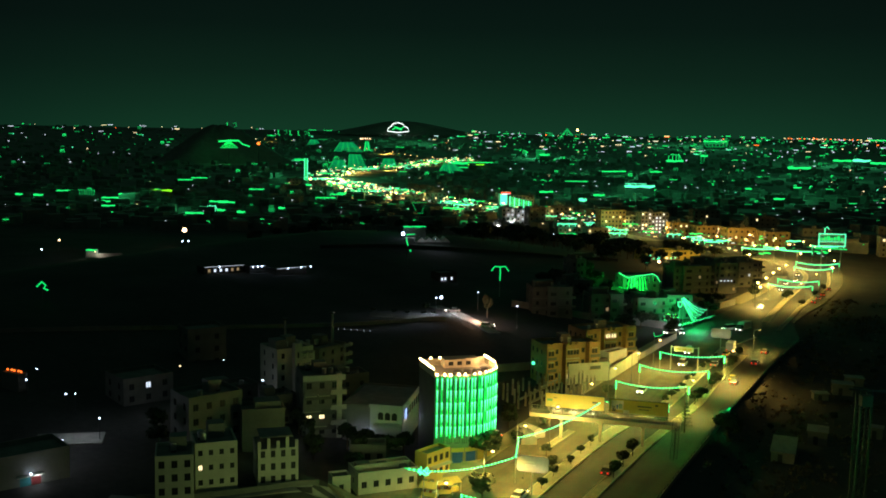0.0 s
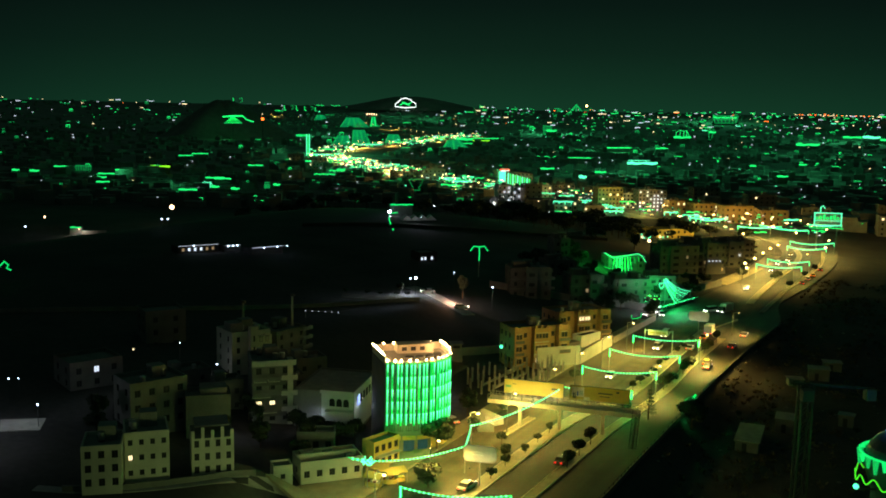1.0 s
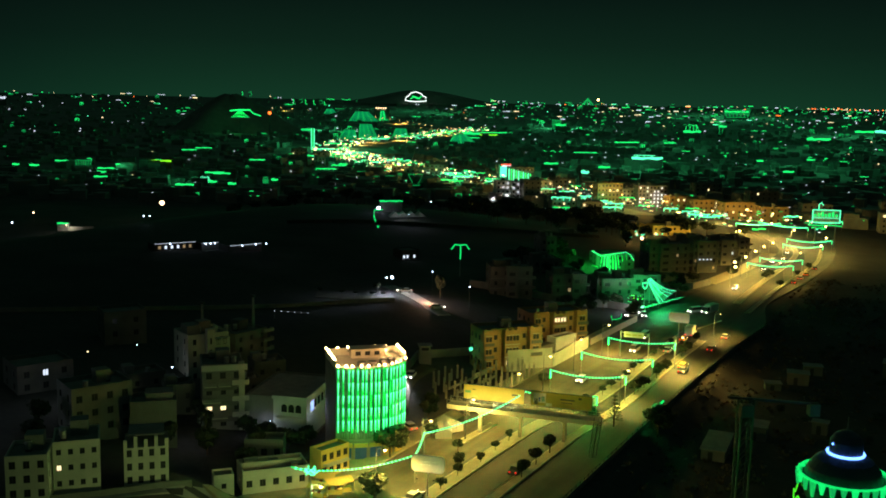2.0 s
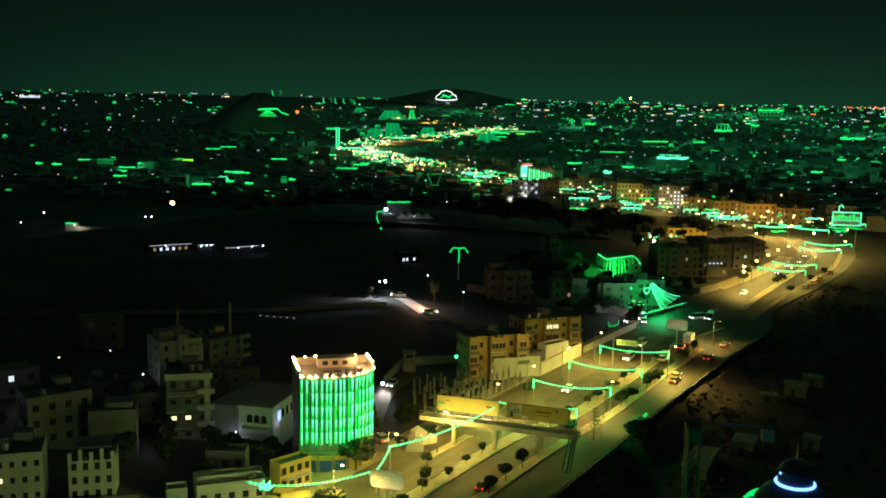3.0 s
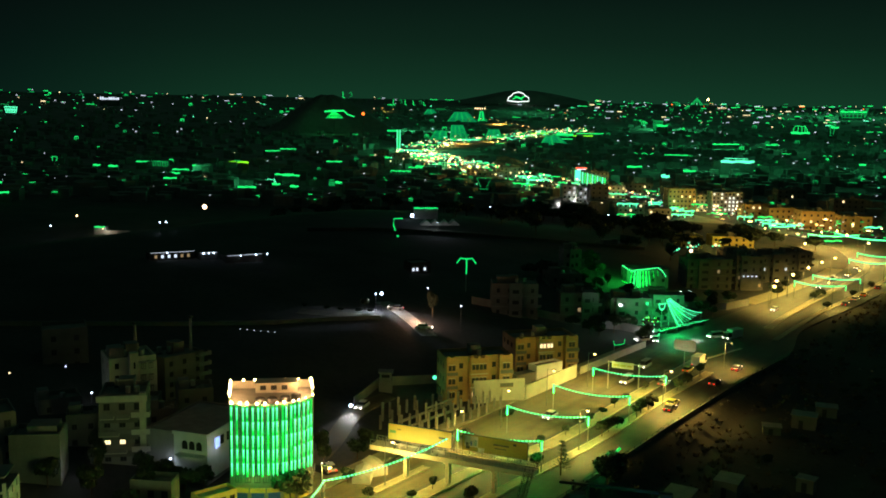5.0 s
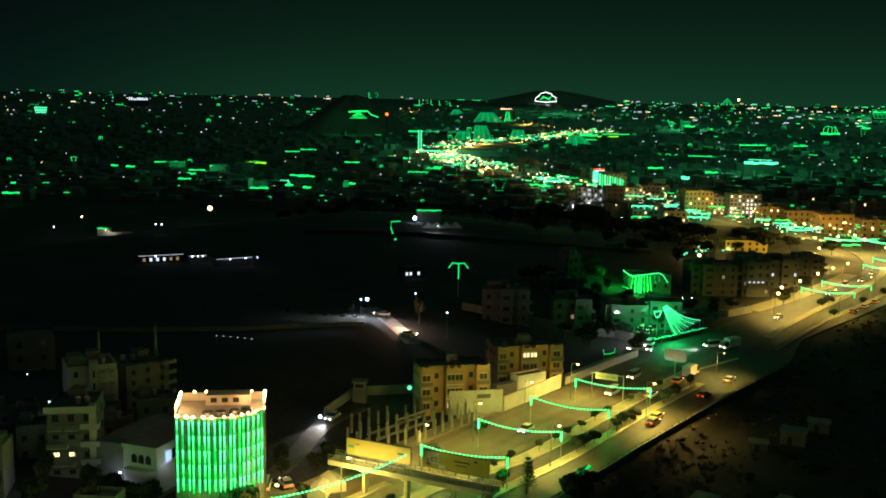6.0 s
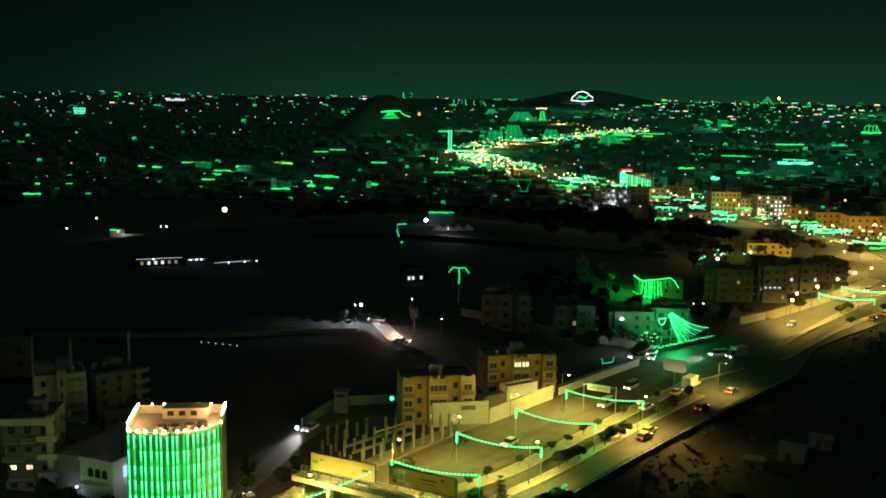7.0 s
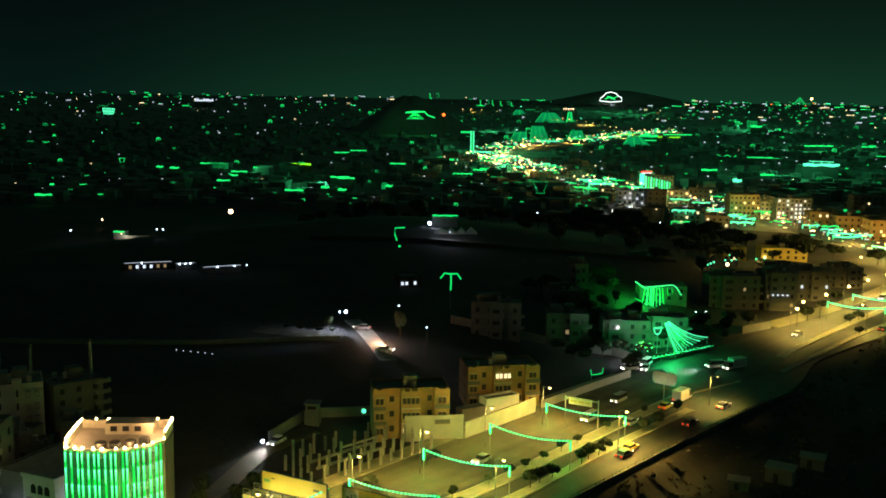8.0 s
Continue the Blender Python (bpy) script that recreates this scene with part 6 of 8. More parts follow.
# ---------------------------------------------------------------- vehicles
def vehicle(kind, paint):
    """A parked car, minibus or lorry, front towards +y, standing on z = 0."""
    L, W, prof, cabin = {
        "car": (4.4, 1.75, [(-2.2, 0.35), (-2.2, 0.85), (-1.9, 0.98), (0.9, 0.95), (2.15, 0.78), (2.2, 0.35)], [(-1.75, 0.97), (-1.25, 1.45), (0.35, 1.47), (1.05, 0.95)]),
        "minibus": (4.8, 1.8, [(-2.4, 0.35), (-2.4, 1.05), (2.0, 1.05), (2.4, 0.9), (2.4, 0.35)], [(-2.38, 1.04), (-2.3, 1.95), (1.3, 1.97), (2.05, 1.04)]),
        "lorry": (6.4, 2.2, [(-3.2, 0.6), (-3.2, 1.0), (3.2, 1.0), (3.2, 0.5)], [(1.5, 0.99), (1.5, 2.3), (2.8, 2.3), (3.18, 1.4), (3.18, 0.99)]),
    }[kind]
    label = {"car": "small saloon car with its lamps on", "minibus": "minibus taxi with its lamps on", "lorry": "box lorry with its lamps on"}[kind]
    ob = thing({"car": "car", "minibus": "minibus", "lorry": "lorry"}[kind], pose(0, 0, 0), M[paint].name.replace("_", " ").replace("paint", "painted") + " " + label, "vehicle", "vehicles on the road")

    def extrude(pr, w0, w1):
        n = len(pr)
        mid = sum(z for _, z in pr) / n
        vs = [(-(w0 if z < mid else w1), y, z) for y, z in pr] + [((w0 if z < mid else w1), y, z) for y, z in pr]
        return Shape().add(vs, [tuple(range(n)), tuple(range(2 * n - 1, n - 1, -1))] + [(i, n + i, n + (i + 1) % n, (i + 1) % n) for i in range(n)])

    part("body", extrude(prof, W / 2, W / 2 - 0.05), M[paint], ob)
    part("cabin", extrude(cabin, W / 2 - 0.06, W / 2 - 0.2), M["glass"], ob, "dark glazed cabin")
    tops = [p for p in cabin if p[1] > max(z for _, z in cabin) - 0.1]
    part("roof", Shape().box(-W / 2 + 0.18, W / 2 - 0.18, tops[0][0], tops[-1][0], tops[0][1], tops[0][1] + 0.06), M[paint], ob)
    if kind == "lorry":
        part("box_body", Shape().box(-W / 2, W / 2, -3.2, 1.35, 1.0, 2.9), M[paint], ob)
    for x in (-W / 2 + 0.1, W / 2 - 0.1):
        for y in (-L * 0.31, L * 0.31):
            w = part("wheel", Shape().tube([(x - 0.1, y, 0.32), (x + 0.1, y, 0.32)], 0.32, 10), M["tyre"], ob)
            part("rim", Shape().tube([(x - 0.115, y, 0.32), (x + 0.115, y, 0.32)], 0.18, 8), M["steel"], w)
    for x in (-W / 2 + 0.3, W / 2 - 0.3):
        part("headlight", Shape().ball((x, L / 2, 0.68), 0.15, 6), M["head"], ob, "lit headlight")
        part("tail_light", Shape().box(x - 0.16, x + 0.16, -L / 2 - 0.03, -L / 2 + 0.02, 0.66, 0.84), M["red"], ob, "lit red tail light")
    part("bumper", Shape().box(-W / 2, W / 2, L / 2 - 0.05, L / 2 + 0.1, 0.35, 0.55), M["dark_steel"], ob)
    part("bumper", Shape().box(-W / 2, W / 2, -L / 2 - 0.1, -L / 2 + 0.05, 0.35, 0.55), M["dark_steel"], ob)
    return ob


def traffic():
    kinds = {k: vehicle(*k) for k in (("car", "car_white"), ("car", "car_dark"), ("car", "car_yellow"), ("minibus", "car_white"), ("lorry", "car_white"))}
    spots = {
        ("car", "car_white"): [(-6.5, 41, 183), (-5.5, -40, 0), (3.2, 80, 2), (13.0, 104, 0), (-24, -10, 60), (-15.5, 120, 200), (-1.5, 186, 180), (-18.5, 117.5, 150), (14.4, 229, 0)],
        ("car", "car_dark"): [(4.0, -20, 3), (12.0, 62, 0), (12.8, 88, 0), (14.2, 215, 0), (14.6, 268, 0), (-3, 250, 180)],
        ("car", "car_yellow"): [(-6.5, 330, 182), (3.4, 95, 4), (11.0, 66, 0), (14.6, 243, 0), (-3.5, 300, 180)],
        ("minibus", "car_white"): [(-4.6, 76, 182), (-6.8, 92, 182), (-26, -13, 40), (-17.4, 124, 190), (-5, 280, 180)],
        ("lorry", "car_white"): [(3.4, 103, 2), (0.8, 137, 160)],
    }
    for k, rows in spots.items():
        for i, (x, y, r) in enumerate(rows):
            m = pose(x, y, ground_z(x, y) + 0.305, 0, 0, r)
            if i == 0:
                kinds[k].matrix_world = m
            else:
                copy_thing(kinds[k], m)
    for x, y, r in ((-79, 82, 120), (-64, 75, -60)):
        copy_thing(kinds[("car", "car_white")], pose(x, y, ground_z(x, y) + 0.16, 0, 0, r))
    copy_thing(kinds[("car", "car_white")], pose(-41.2, 20.5, ground_z(-41.2, 20.5) + 0.13, 0, 0, 196))
    spot_lamp("headlight_beam", (-41.0, 18.2, ground_z(-41, 18) + 1.0), (-39.2, 13.5, 0.2), 6500, (0.95, 0.97, 1.0), 50, 0.7, 0.15)
    copy_thing(kinds[("minibus", "car_white")], pose(-3.4, 134.6, ground_z(-3, 134) + 0.305, 0, 0, 148))
    spot_lamp("headlight_beam", (-4.6, 132.2, 1.6), (-11.5, 120.0, 0.2), 9000, (0.95, 0.97, 1.0), 60, 0.8, 0.2)
    point_lamp("headlight_pool", -68, 78, ground_z(-68, 78) + 1.8, 1400, (1.0, 0.6, 0.35), 0.3)


traffic()


# ---------------------------------------------------------------- right slope: round tower, crane, sheds
def round_tower():
    ob = thing("round_tower", pose(61.0, -62, 0), "dark round tower with green scalloped lights and a blue ring", "tower")
    part("shaft", Shape().tube([(0, 0, -4), (0, 0, 21), (0, 0, 24.5)], [3.2, 3.2, 4.4], 28), M["dome"], ob)
    part("gallery", Shape().tube([(0, 0, 24.5), (0, 0, 25.4)], 4.6, 28), M["dome"], ob)
    cap = [(4.1, 25.4), (3.8, 26.4), (3.0, 27.4), (2.0, 28.0), (1.0, 28.4), (0.1, 28.6)]
    part("dome_cap", Shape().tube([(0, 0, z) for _, z in cap], [r for r, _ in cap], 28), M["dome"], ob)
    part("cap", Shape().tube([(0, 0, 27.9), (0, 0, 29.5), (0, 0, 30.2), (0, 0, 30.6), (0, 0, 30.7)], [1.78, 1.74, 1.3, 0.6, 0.1], 24), M["dome"], ob)
    part("finial", Shape().tube([(0, 0, 30.6), (0, 0, 32.2)], [0.1, 0.03], 6), M["steel"], ob)
    part("beacon", Shape().ball((-1.25, -1.25, 29.3), 0.13, 6), M["blue_glow"], ob, "small blue lamp")
    circ = lambda r, z, a0, a1, n: [Vector((r * math.cos(a0 + (a1 - a0) * i / n), r * math.sin(a0 + (a1 - a0) * i / n), z)) for i in range(n + 1)]
    part("blue_ring", Shape().tube(circ(1.9, 28.15, 0, 2 * math.pi, 32), 0.14, 6), M["blue_glow"], ob, "blue-white ring of lights")
    for k in range(26):
        a = 2 * math.pi * k / 26
        d = 0.9 + 0.8 * ((k * 7) % 5) / 4
        p = Vector((4.66 * math.cos(a), 4.66 * math.sin(a), 25.6))
        sh = Shape().tube([p, p - Vector((0, 0, d))], [0.4, 0.16], 5)
        part("light_scallop", sh, M["green_dim"] if k % 3 else M["green"], ob, "hanging scallop of green lights")
    part("light_rope", Shape().tube(circ(4.7, 25.7, 0, 2 * math.pi, 40), 0.13, 5), M["green"], ob)
    wave = [Vector((5.0 * math.cos(a), 5.0 * math.sin(a), 22.8 + 0.45 * math.sin(a * 14) + 0.15 * math.sin(a * 5))) for a in [2 * math.pi * i / 112 for i in range(113)]]
    part("light_wave", Shape().tube(wave, 0.09, 5), M["lime_dim"], ob, "zigzag rope of lime-green lights")
    x, y = -4.50, -4.26
    lamp = part("floodlight", Shape().tube([(x * 0.55, y * 0.55, 21.7), (x, y, 22.0)], 0.08, 6), M["dark_steel"], ob, "green floodlight on a bracket arm")
    part("lens", Shape().ball((x, y, 22.3), 0.34, 8), M["cyan"], lamp, "glowing green lens")
    point_lamp("floodlight_beam", 61.0 + x * 1.1, -62 + y * 1.1, 22.3, 160, GREEN, 0.3)
    point_lamp("ring_light", 61.0, -64.4, 29.0, 2, (0.15, 0.3, 1.0), 0.5)


def crane():
    ob = thing("tower_crane", pose(49.4, -58.2, 0, 0, 0, 28), "dark lattice tower crane with a hanging block", "crane")
    mast = Shape()
    for sx in (-0.7, 0.7):
        for sy in (-0.7, 0.7):
            mast.tube([(sx, sy, -3), (sx, sy, 31.5)], 0.16, 5)
    for k in range(18):
        z = k * 1.75
        for s in (-1, 1):
            mast.tube([(-0.7, 0.7 * s, z), (0.7, 0.7 * s, z + 1.75)], 0.09, 4).tube([(0.7 * s, -0.7, z), (0.7 * s, 0.7, z + 1.75)], 0.09, 4)
    part("mast", mast, M["dark_steel"], ob, "lattice crane mast")
    jib = Shape()
    box_between(jib, (-2, 0, 31.6), (8.6, 0, 31.0), 0.3, 0.25)
    part("jib", jib, M["dark_steel"], ob)
    part("counterweight", Shape().box(7.4, 8.6, -0.6, 0.6, 29.5, 30.9), M["plaster_c"], ob)
    part("cab", Shape().box(-1.0, 0.4, -1.8, -0.7, 29.6, 31.0), M["plaster_d"], ob)


round_tower()
crane()


def sheds():
    def shed(x, y, w, d, h, r, mat, label):
        x, y = 100 + (x - 100) * 1.03, -101 + (y + 101) * 1.03
        ob = thing("shed", pose(x, y, ground_z(x, y) - 0.1, 0, 0, r), label, "shed", "sheds on the slope")
        part("wall", Shape().box(0, w, 0, d, 0, h), M[mat], ob)
        part("roof", Shape().box(-0.25, w + 0.25, -0.25, d + 0.25, h, h + 0.18), M["concrete"], ob)
        part("door", Shape().box(w * 0.3, w * 0.3 + 0.9, -0.04, 0.0, 0.1, min(2.0, h - 0.3)), M["dark_steel"], ob)
    shed(36.5, 70, 5.0, 3.6, 3.0, 10, "plaster_c", "small pale flat-roofed shed on the dark slope")
    shed(38.8, 81, 4.4, 3.2, 2.4, 15, "plaster_c", "small pale flat-roofed shed on the dark slope")
    shed(33.0, 62, 3.6, 2.6, 1.8, 20, "plaster_c", "low shed with a pale roof")
    shed(31, 8, 4.5, 12, 2.2, 5, "plaster_c", "long low shed with a grey roof")
    shed(36, 24, 4.0, 5, 3.0, 5, "plaster_c", "grey block shed on the slope")
    shed(56, 88, 6, 5, 4.0, 0, "plaster_d", "dark block shed on the slope")
    shed(47, 35, 3.0, 2.4, 2.6, 0, "plaster_c", "small grey hut on the slope")
    ob = thing("green_lamp_figure", pose(17.6, 20.5, 0), "green neon figure glowing in the tree", "light figure")
    part("tube", Shape().tube([(-0.9, -0.6, 3.0), (0.1, 0.1, 3.9), (0.9, 0.8, 5.0)], 0.24, 6), M["green"], ob)
    part("post", Shape().tube([(0.1, 0.1, -1), (0.1, 0.1, 3.9)], 0.06, 6), M["dark_steel"], ob)
    point_lamp("figure_light", 17.0, 18.8, 4.6, 260, (0.05, 1.0, 0.25), 0.4)


sheds()


# ---------------------------------------------------------------- dark quarter beyond the apartments
def mid_block(x0, y0, x1, y1, d, z, h, s, c, m, n, seed):
    rnd = random.Random(seed)
    lit = {(rnd.randrange(s), rnd.randrange(c)) for _ in range(n)}
    ob, w, hh = block("town_house", {"plaster_d": "dark block-walled town house with few lit windows", "plaster_c": "grey town house with a flat roof"}[m],
                      (x0, y0), (x1, y1), d, z, h, s, c, m, "house", "town houses", lit, 2, 1.0, 1.3, 0.6, lit_mat=rnd.choice(("room_dim", "cold_dim")), seed=seed)
    for r in range(1, s):
        part("floor_band", Shape().box(-0.08, w + 0.08, -0.12, -0.003, r * h / s - 0.15, r * h / s + 0.1), M["plaster_c"], ob)
    a = w * rnd.uniform(0.1, 0.55)
    bay = part("bay", Shape().box(a, a + w * 0.28, -1.0, -0.125, 0.0, h + 0.9), M[m], ob, "projecting bay of the front")
    for r in range(s):
        part("bay_window", Shape().box(a + w * 0.07, a + w * 0.21, -1.03, -0.999, r * h / s + 0.9, r * h / s + 2.0), M["glass"], bay)
    for r in range(1, s):
        bal = part("balcony", Shape().box(w * 0.86, w + 0.9, -0.9, 0.0, r * h / s - 0.12, r * h / s), M["plaster_c"], ob)
        part("balustrade", Shape().box(w * 0.86, w + 0.9, -0.95, -0.88, r * h / s, r * h / s + 0.8), M["plaster_d"], bal)
    roof_kit(ob, w, d, hh, "plaster_d", seed + 20, 3)
    part("roof_room", Shape().box(w * 0.1, w * 0.4, d * 0.3, d * 0.7, hh, hh + 2.1), M["plaster_d"], ob)


mid_block(-62, 107, -51, 115, 9, 3.0, 9.6, 3, 4, "plaster_d", 0, 40)
mid_block(-46, 120, -37, 127, 9, 0.6, 9.2, 3, 3, "plaster_d", 1, 41)
mid_block(-35, 131.5, -25, 139.5, 9, -0.2, 8.0, 3, 4, "plaster_c", 0, 42)
mid_block(-66, 150, -58, 158, 9, 3.0, 6.0, 2, 3, "plaster_d", 0, 43)
mid_block(-71, 169, -66, 173, 9, 5.0, 9.6, 3, 2, "plaster_c", 0, 44)
mid_block(-40, 208, -27, 219, 10, -1.3, 11.0, 4, 5, "plaster_d", 2, 45)
mid_block(-26, 221, -18, 228, 10, -1.3, 12.0, 4, 4, "plaster_d", 3, 46)
mid_block(-26, 251, -17, 259, 10, -2.8, 10.6, 3, 4, "plaster_c", 4, 47)
mid_block(-44, 262, -32, 272, 10, -3.4, 9.0, 3, 5, "plaster_d", 1, 48)
mid_block(-30, 296, -20, 305, 10, -5.0, 8.0, 3, 4, "plaster_c", 1, 49)
mid_block(-95, 250, -84, 260, 9, 0.0, 5.0, 2, 3, "plaster_d", 0, 51)
mid_block(-28, 143, -19, 150, 6, -0.2, 8.2, 3, 3, "plaster_c", 0, 52)


def light_row(x0, y0, z0, x1, y1, z1, mat, r, label="glowing strip of lights on a dark roof edge", n=0):
    """A roof-edge light strip on its own dark low building, or a row of separate lamps."""
    a, b = Vector((x0, y0, 0)), Vector((x1, y1, 0))
    d = b - a
    ob = thing("lit_house", pose(x0, y0, 0, 0, 0, math.degrees(math.atan2(d.y, d.x))), label, "house", "distant lit houses")
    g = min(ground_z(x0, y0), ground_z(x1, y1))
    part("wall", Shape().box(0, d.length, 0.3, max(6.0, d.length * 0.6), g - 1, z0 - r * 0.5), M["plaster_d"], ob)
    part("roof", Shape().box(-0.3, d.length + 0.3, 0.1, max(6.2, d.length * 0.6 + 0.2), z0 - r * 0.5, z0 - r * 0.3), M["roof"], ob)
    if n:
        for k in range(n):
            part("lamp", Shape().ball((d.length * (k + 0.5) / n, 0, z0), r, 6), M[mat], ob)
    else:
        sh = Shape()
        k = max(3, int(d.length / (r * 4)))
        line = [(d.length * i / k, 0, z0 + r * 0.35 * math.sin(i * 2.3)) for i in range(k + 1)]
        sh.tube(line, [r * (1.0 + 0.25 * math.sin(i * 1.7)) for i in range(k + 1)], 6)
        part("light_strip", sh, M[mat], ob, "row of glowing lights")
    return ob


light_row(-24, 221, 4, -19, 225, 4, "cold_dim", 0.35, n=4)


def strip_row(rows, mat, r):
    """Each row: x, y of one end, length, turn in degrees and height over the ground."""
    for x, y, n, turn, h in rows:
        z = ground_z(x, y) + h
        light_row(x, y, z, x + n * math.cos(radians(turn)), y + n * math.sin(radians(turn)), z, mat, r)


strip_row([(-705, 487, 24, 47, 8), (-629, 491, 15, 45, 8), (-604, 446, 14, 45, 8), (-762, 721, 18, 58, 8), (-494, 470, 14, 42, 8), (-589, 634, 16, 42, 8), (-782, 767, 20, 52, 8), (-506, 473, 16, 47, 8)], "green_far", 0.6)
strip_row([(-643, 550, 19, 43, 8)], "lime", 0.8)
strip_row([(-174, 220, 11, 42, 5), (-310, 150, 5, 40, 3.6)], "green", 0.36)
# low wall put in for the glow of a lamplit lane
wall_run("field_wall", [(-305, 152.5), (-296.5, 160)], 2.0, "limewash", "pale wall standing in for a lit lane in the dark field")
wall_beacon(-305.2, 151.2, 3.0, "room", 0.35, "warm lamp at the end of a lit lane")
point_lamp("lane_light", -303.5, 152.4, 3.2, 900, (1.0, 0.92, 0.75), 0.3)
strip_row([(-435, 362, 13, 41, 8), (-533, 377, 10, 45, 8), (-563, 255, 14, 45, 5), (-475, 198, 10, 45, 6)], "green_far", 0.6)
strip_row([(-552, 684, 5, 50, 12), (-404, 433, 5, 40, 10), (-411, 391, 6, 40, 9), (-433, 395, 6, 40, 9), (-691, 428, 6, 45, 8), (-594, 434, 9, 45, 6), (-661, 422, 8, 45, 9)], "green_far", 0.8)
strip_row([(-472, 1456, 52, 55, 8), (-403, 1513, 26, 55, 8), (-271, 804, 13, 48, 8), (-101, 883, 13, 46, 8), (-117, 1152, 12, 46, 8), (-163, 1070, 14, 46, 8), (-337, 817, 16, 46, 8), (-372, 1083, 30, 205, 8)], "green_far", 0.9)
strip_row([(-150, 2477, 66, 12, 10), (-85, 2471, 26, 12, 10), (-718, 3382, 90, 38, 16), (-514, 2064, 44, 48, 14), (-500, 2351, 20, 45, 20), (-209, 2604, 56, 36, 8), (-243, 2024, 60, 48, 8), (-864, 2166, 26, 40, 16), (-750, 1435, 30, 40, 14), (-227, 4100, 120, 20, 10)], "green_far", 2.4)
strip_row([(-264, 893, 36, 40, 14), (-249, 694, 7, 40, 10)], "cyan", 1.4)
strip_row([(-150, 2460, 40, 12, 16)], "cyan", 3.0)


FAR_COUNT = [0]


def far_block(x0, y0, x1, y1, h, storeys, cols, mat, lit=2, depth=12, base=-8.2, cold=False):
    """A flat-roofed building lining the far street."""
    FAR_COUNT[0] += 1
    i = FAR_COUNT[0]
    rnd = random.Random(600 + i)
    on = {(rnd.randrange(storeys), rnd.randrange(cols)) for _ in range(lit)}
    text = {"plaster": "pale multi-storey building on the lit far street", "white": "white multi-storey building with cold lit windows", "plaster_b": "ochre building on the lit far street"}
    ob, w, hh = block("street_building", text.get(mat, "dim multi-storey building near the far street"), (x0, y0), (x1, y1), depth, base, h, storeys, cols, mat, "building", "far street buildings", on, 2, 1.3, 1.4, 0.7,
                      lit_mat="cold_dim" if mat == "white" or cold else "room", frames=False, seed=60 + i)
    roof_kit(ob, w, depth, hh, "plaster_c", 80 + i, 1)


far_block(-237, 484, -229, 490, 15.4, 5, 3, "white", 5)
far_block(-229, 493, -221, 499, 14.3, 5, 3, "white", 7)
far_block(-216, 486, -206, 494, 16.8, 5, 3, "plaster_d", 1)
far_block(-183, 460, -167, 472, 8.8, 3, 6, "plaster", 3)
far_block(-161, 458, -149, 467, 7.0, 2, 4, "plaster", 2)
far_block(-167, 506, -152, 518, 16.3, 5, 7, "plaster_b", 4)
far_block(-154, 524, -147, 529, 11.4, 4, 3, "plaster", 2)
far_block(-241, 564, -229, 574, 10, 3, 4, "plaster", 2)
far_block(-237, 588, -219, 601, 10.3, 3, 6, "plaster_c", 2)
far_block(-139, 514, -122, 527, 15.5, 6, 8, "plaster_c", 30, cold=True)
far_block(-111, 495, -98, 505, 10.8, 3, 4, "plaster_b", 2)
far_block(-93, 489, -79, 501, 10.2, 3, 5, "plaster_b", 2)
far_block(-69, 473, -53, 486, 11.3, 3, 5, "plaster_b", 2)
far_block(-46, 474, -31, 484, 10, 3, 4, "plaster_b", 1)
far_block(-313, 650, -304, 657, 15, 5, 3, "plaster_c", 1)
far_block(-281, 604, -264, 617, 17.0, 5, 6, "plaster_c", 1)
far_block(-383, 601, -365, 615, 10.9, 3, 5, "plaster_c", 1)
far_block(-460, 678, -445, 690, 6.7, 2, 4, "plaster_c", 1)
far_block(-558, 699, -546, 708, 9, 3, 4, "plaster_c", 1)
far_block(-498, 707, -492, 713, 8.7, 3, 3, "plaster", 1)
far_block(-385, 642, -369, 654, 12.9, 4, 5, "plaster_c", 2)
far_block(-306, 576, -295, 585, 6.9, 2, 4, "plaster_c", 1)
far_block(-420, 640, -404, 652, 9, 3, 5, "plaster_c", 1)
far_block(-346, 560, -332, 571, 8, 3, 4, "plaster_d", 1)
far_block(-600, 760, -584, 772, 11, 3, 4, "plaster_c", 1)
far_block(-660, 800, -645, 812, 11, 3, 4, "plaster_c", 1)
far_block(-26, 505, -8, 512, 11, 3, 5, "plaster_c", 1)
far_block(24, 466, 42, 470, 12, 4, 4, "plaster_c", 1)
far_block(20, 520, 40, 524, 14, 4, 5, "plaster_d", 1)
far_block(-70, 556, -52, 566, 13, 4, 5, "plaster_d", 1)
far_block(-120, 600, -102, 612, 13, 4, 5, "plaster_d", 2)
far_block(-79, 346, -62, 359, 5.2, 2, 6, "yellow", 2, 10, -5.2)
far_block(-82, 310, -74, 317, 5.6, 2, 3, "yellow", 2, 8, -1.8)


def display(x, y, n, h, mat, turn=36):
    """A wavy garland of lights with hanging tails, on two dark posts."""
    z = ground_z(x, y)
    rnd = random.Random(int(abs(x) * 7 + y))
    ob = thing("light_display", pose(x, y, z, 0, 0, turn), "glowing green light display on the street front", "light display", "street light displays")
    for u in (0, n - 0.3):
        part("post", Shape().box(u, u + 0.3, 0, 0.3, 0, h), M["dark_steel"], ob)
    k = max(4, int(n / 1.4))
    r = 0.16 + 0.0003 * math.hypot(x - 80, y + 140)
    part("light_string", Shape().tube([(n * i / k, 0, h + 0.22 * math.sin(i * 1.3)) for i in range(k + 1)], r, 5), M[mat], ob)
    for i in range(0, k, 3):
        part("light_tail", Shape().tube([(n * i / k, -0.2, h), (n * i / k, -0.2, h - rnd.uniform(0.8, 2.2))], r * 0.8, 5), M[mat], ob)


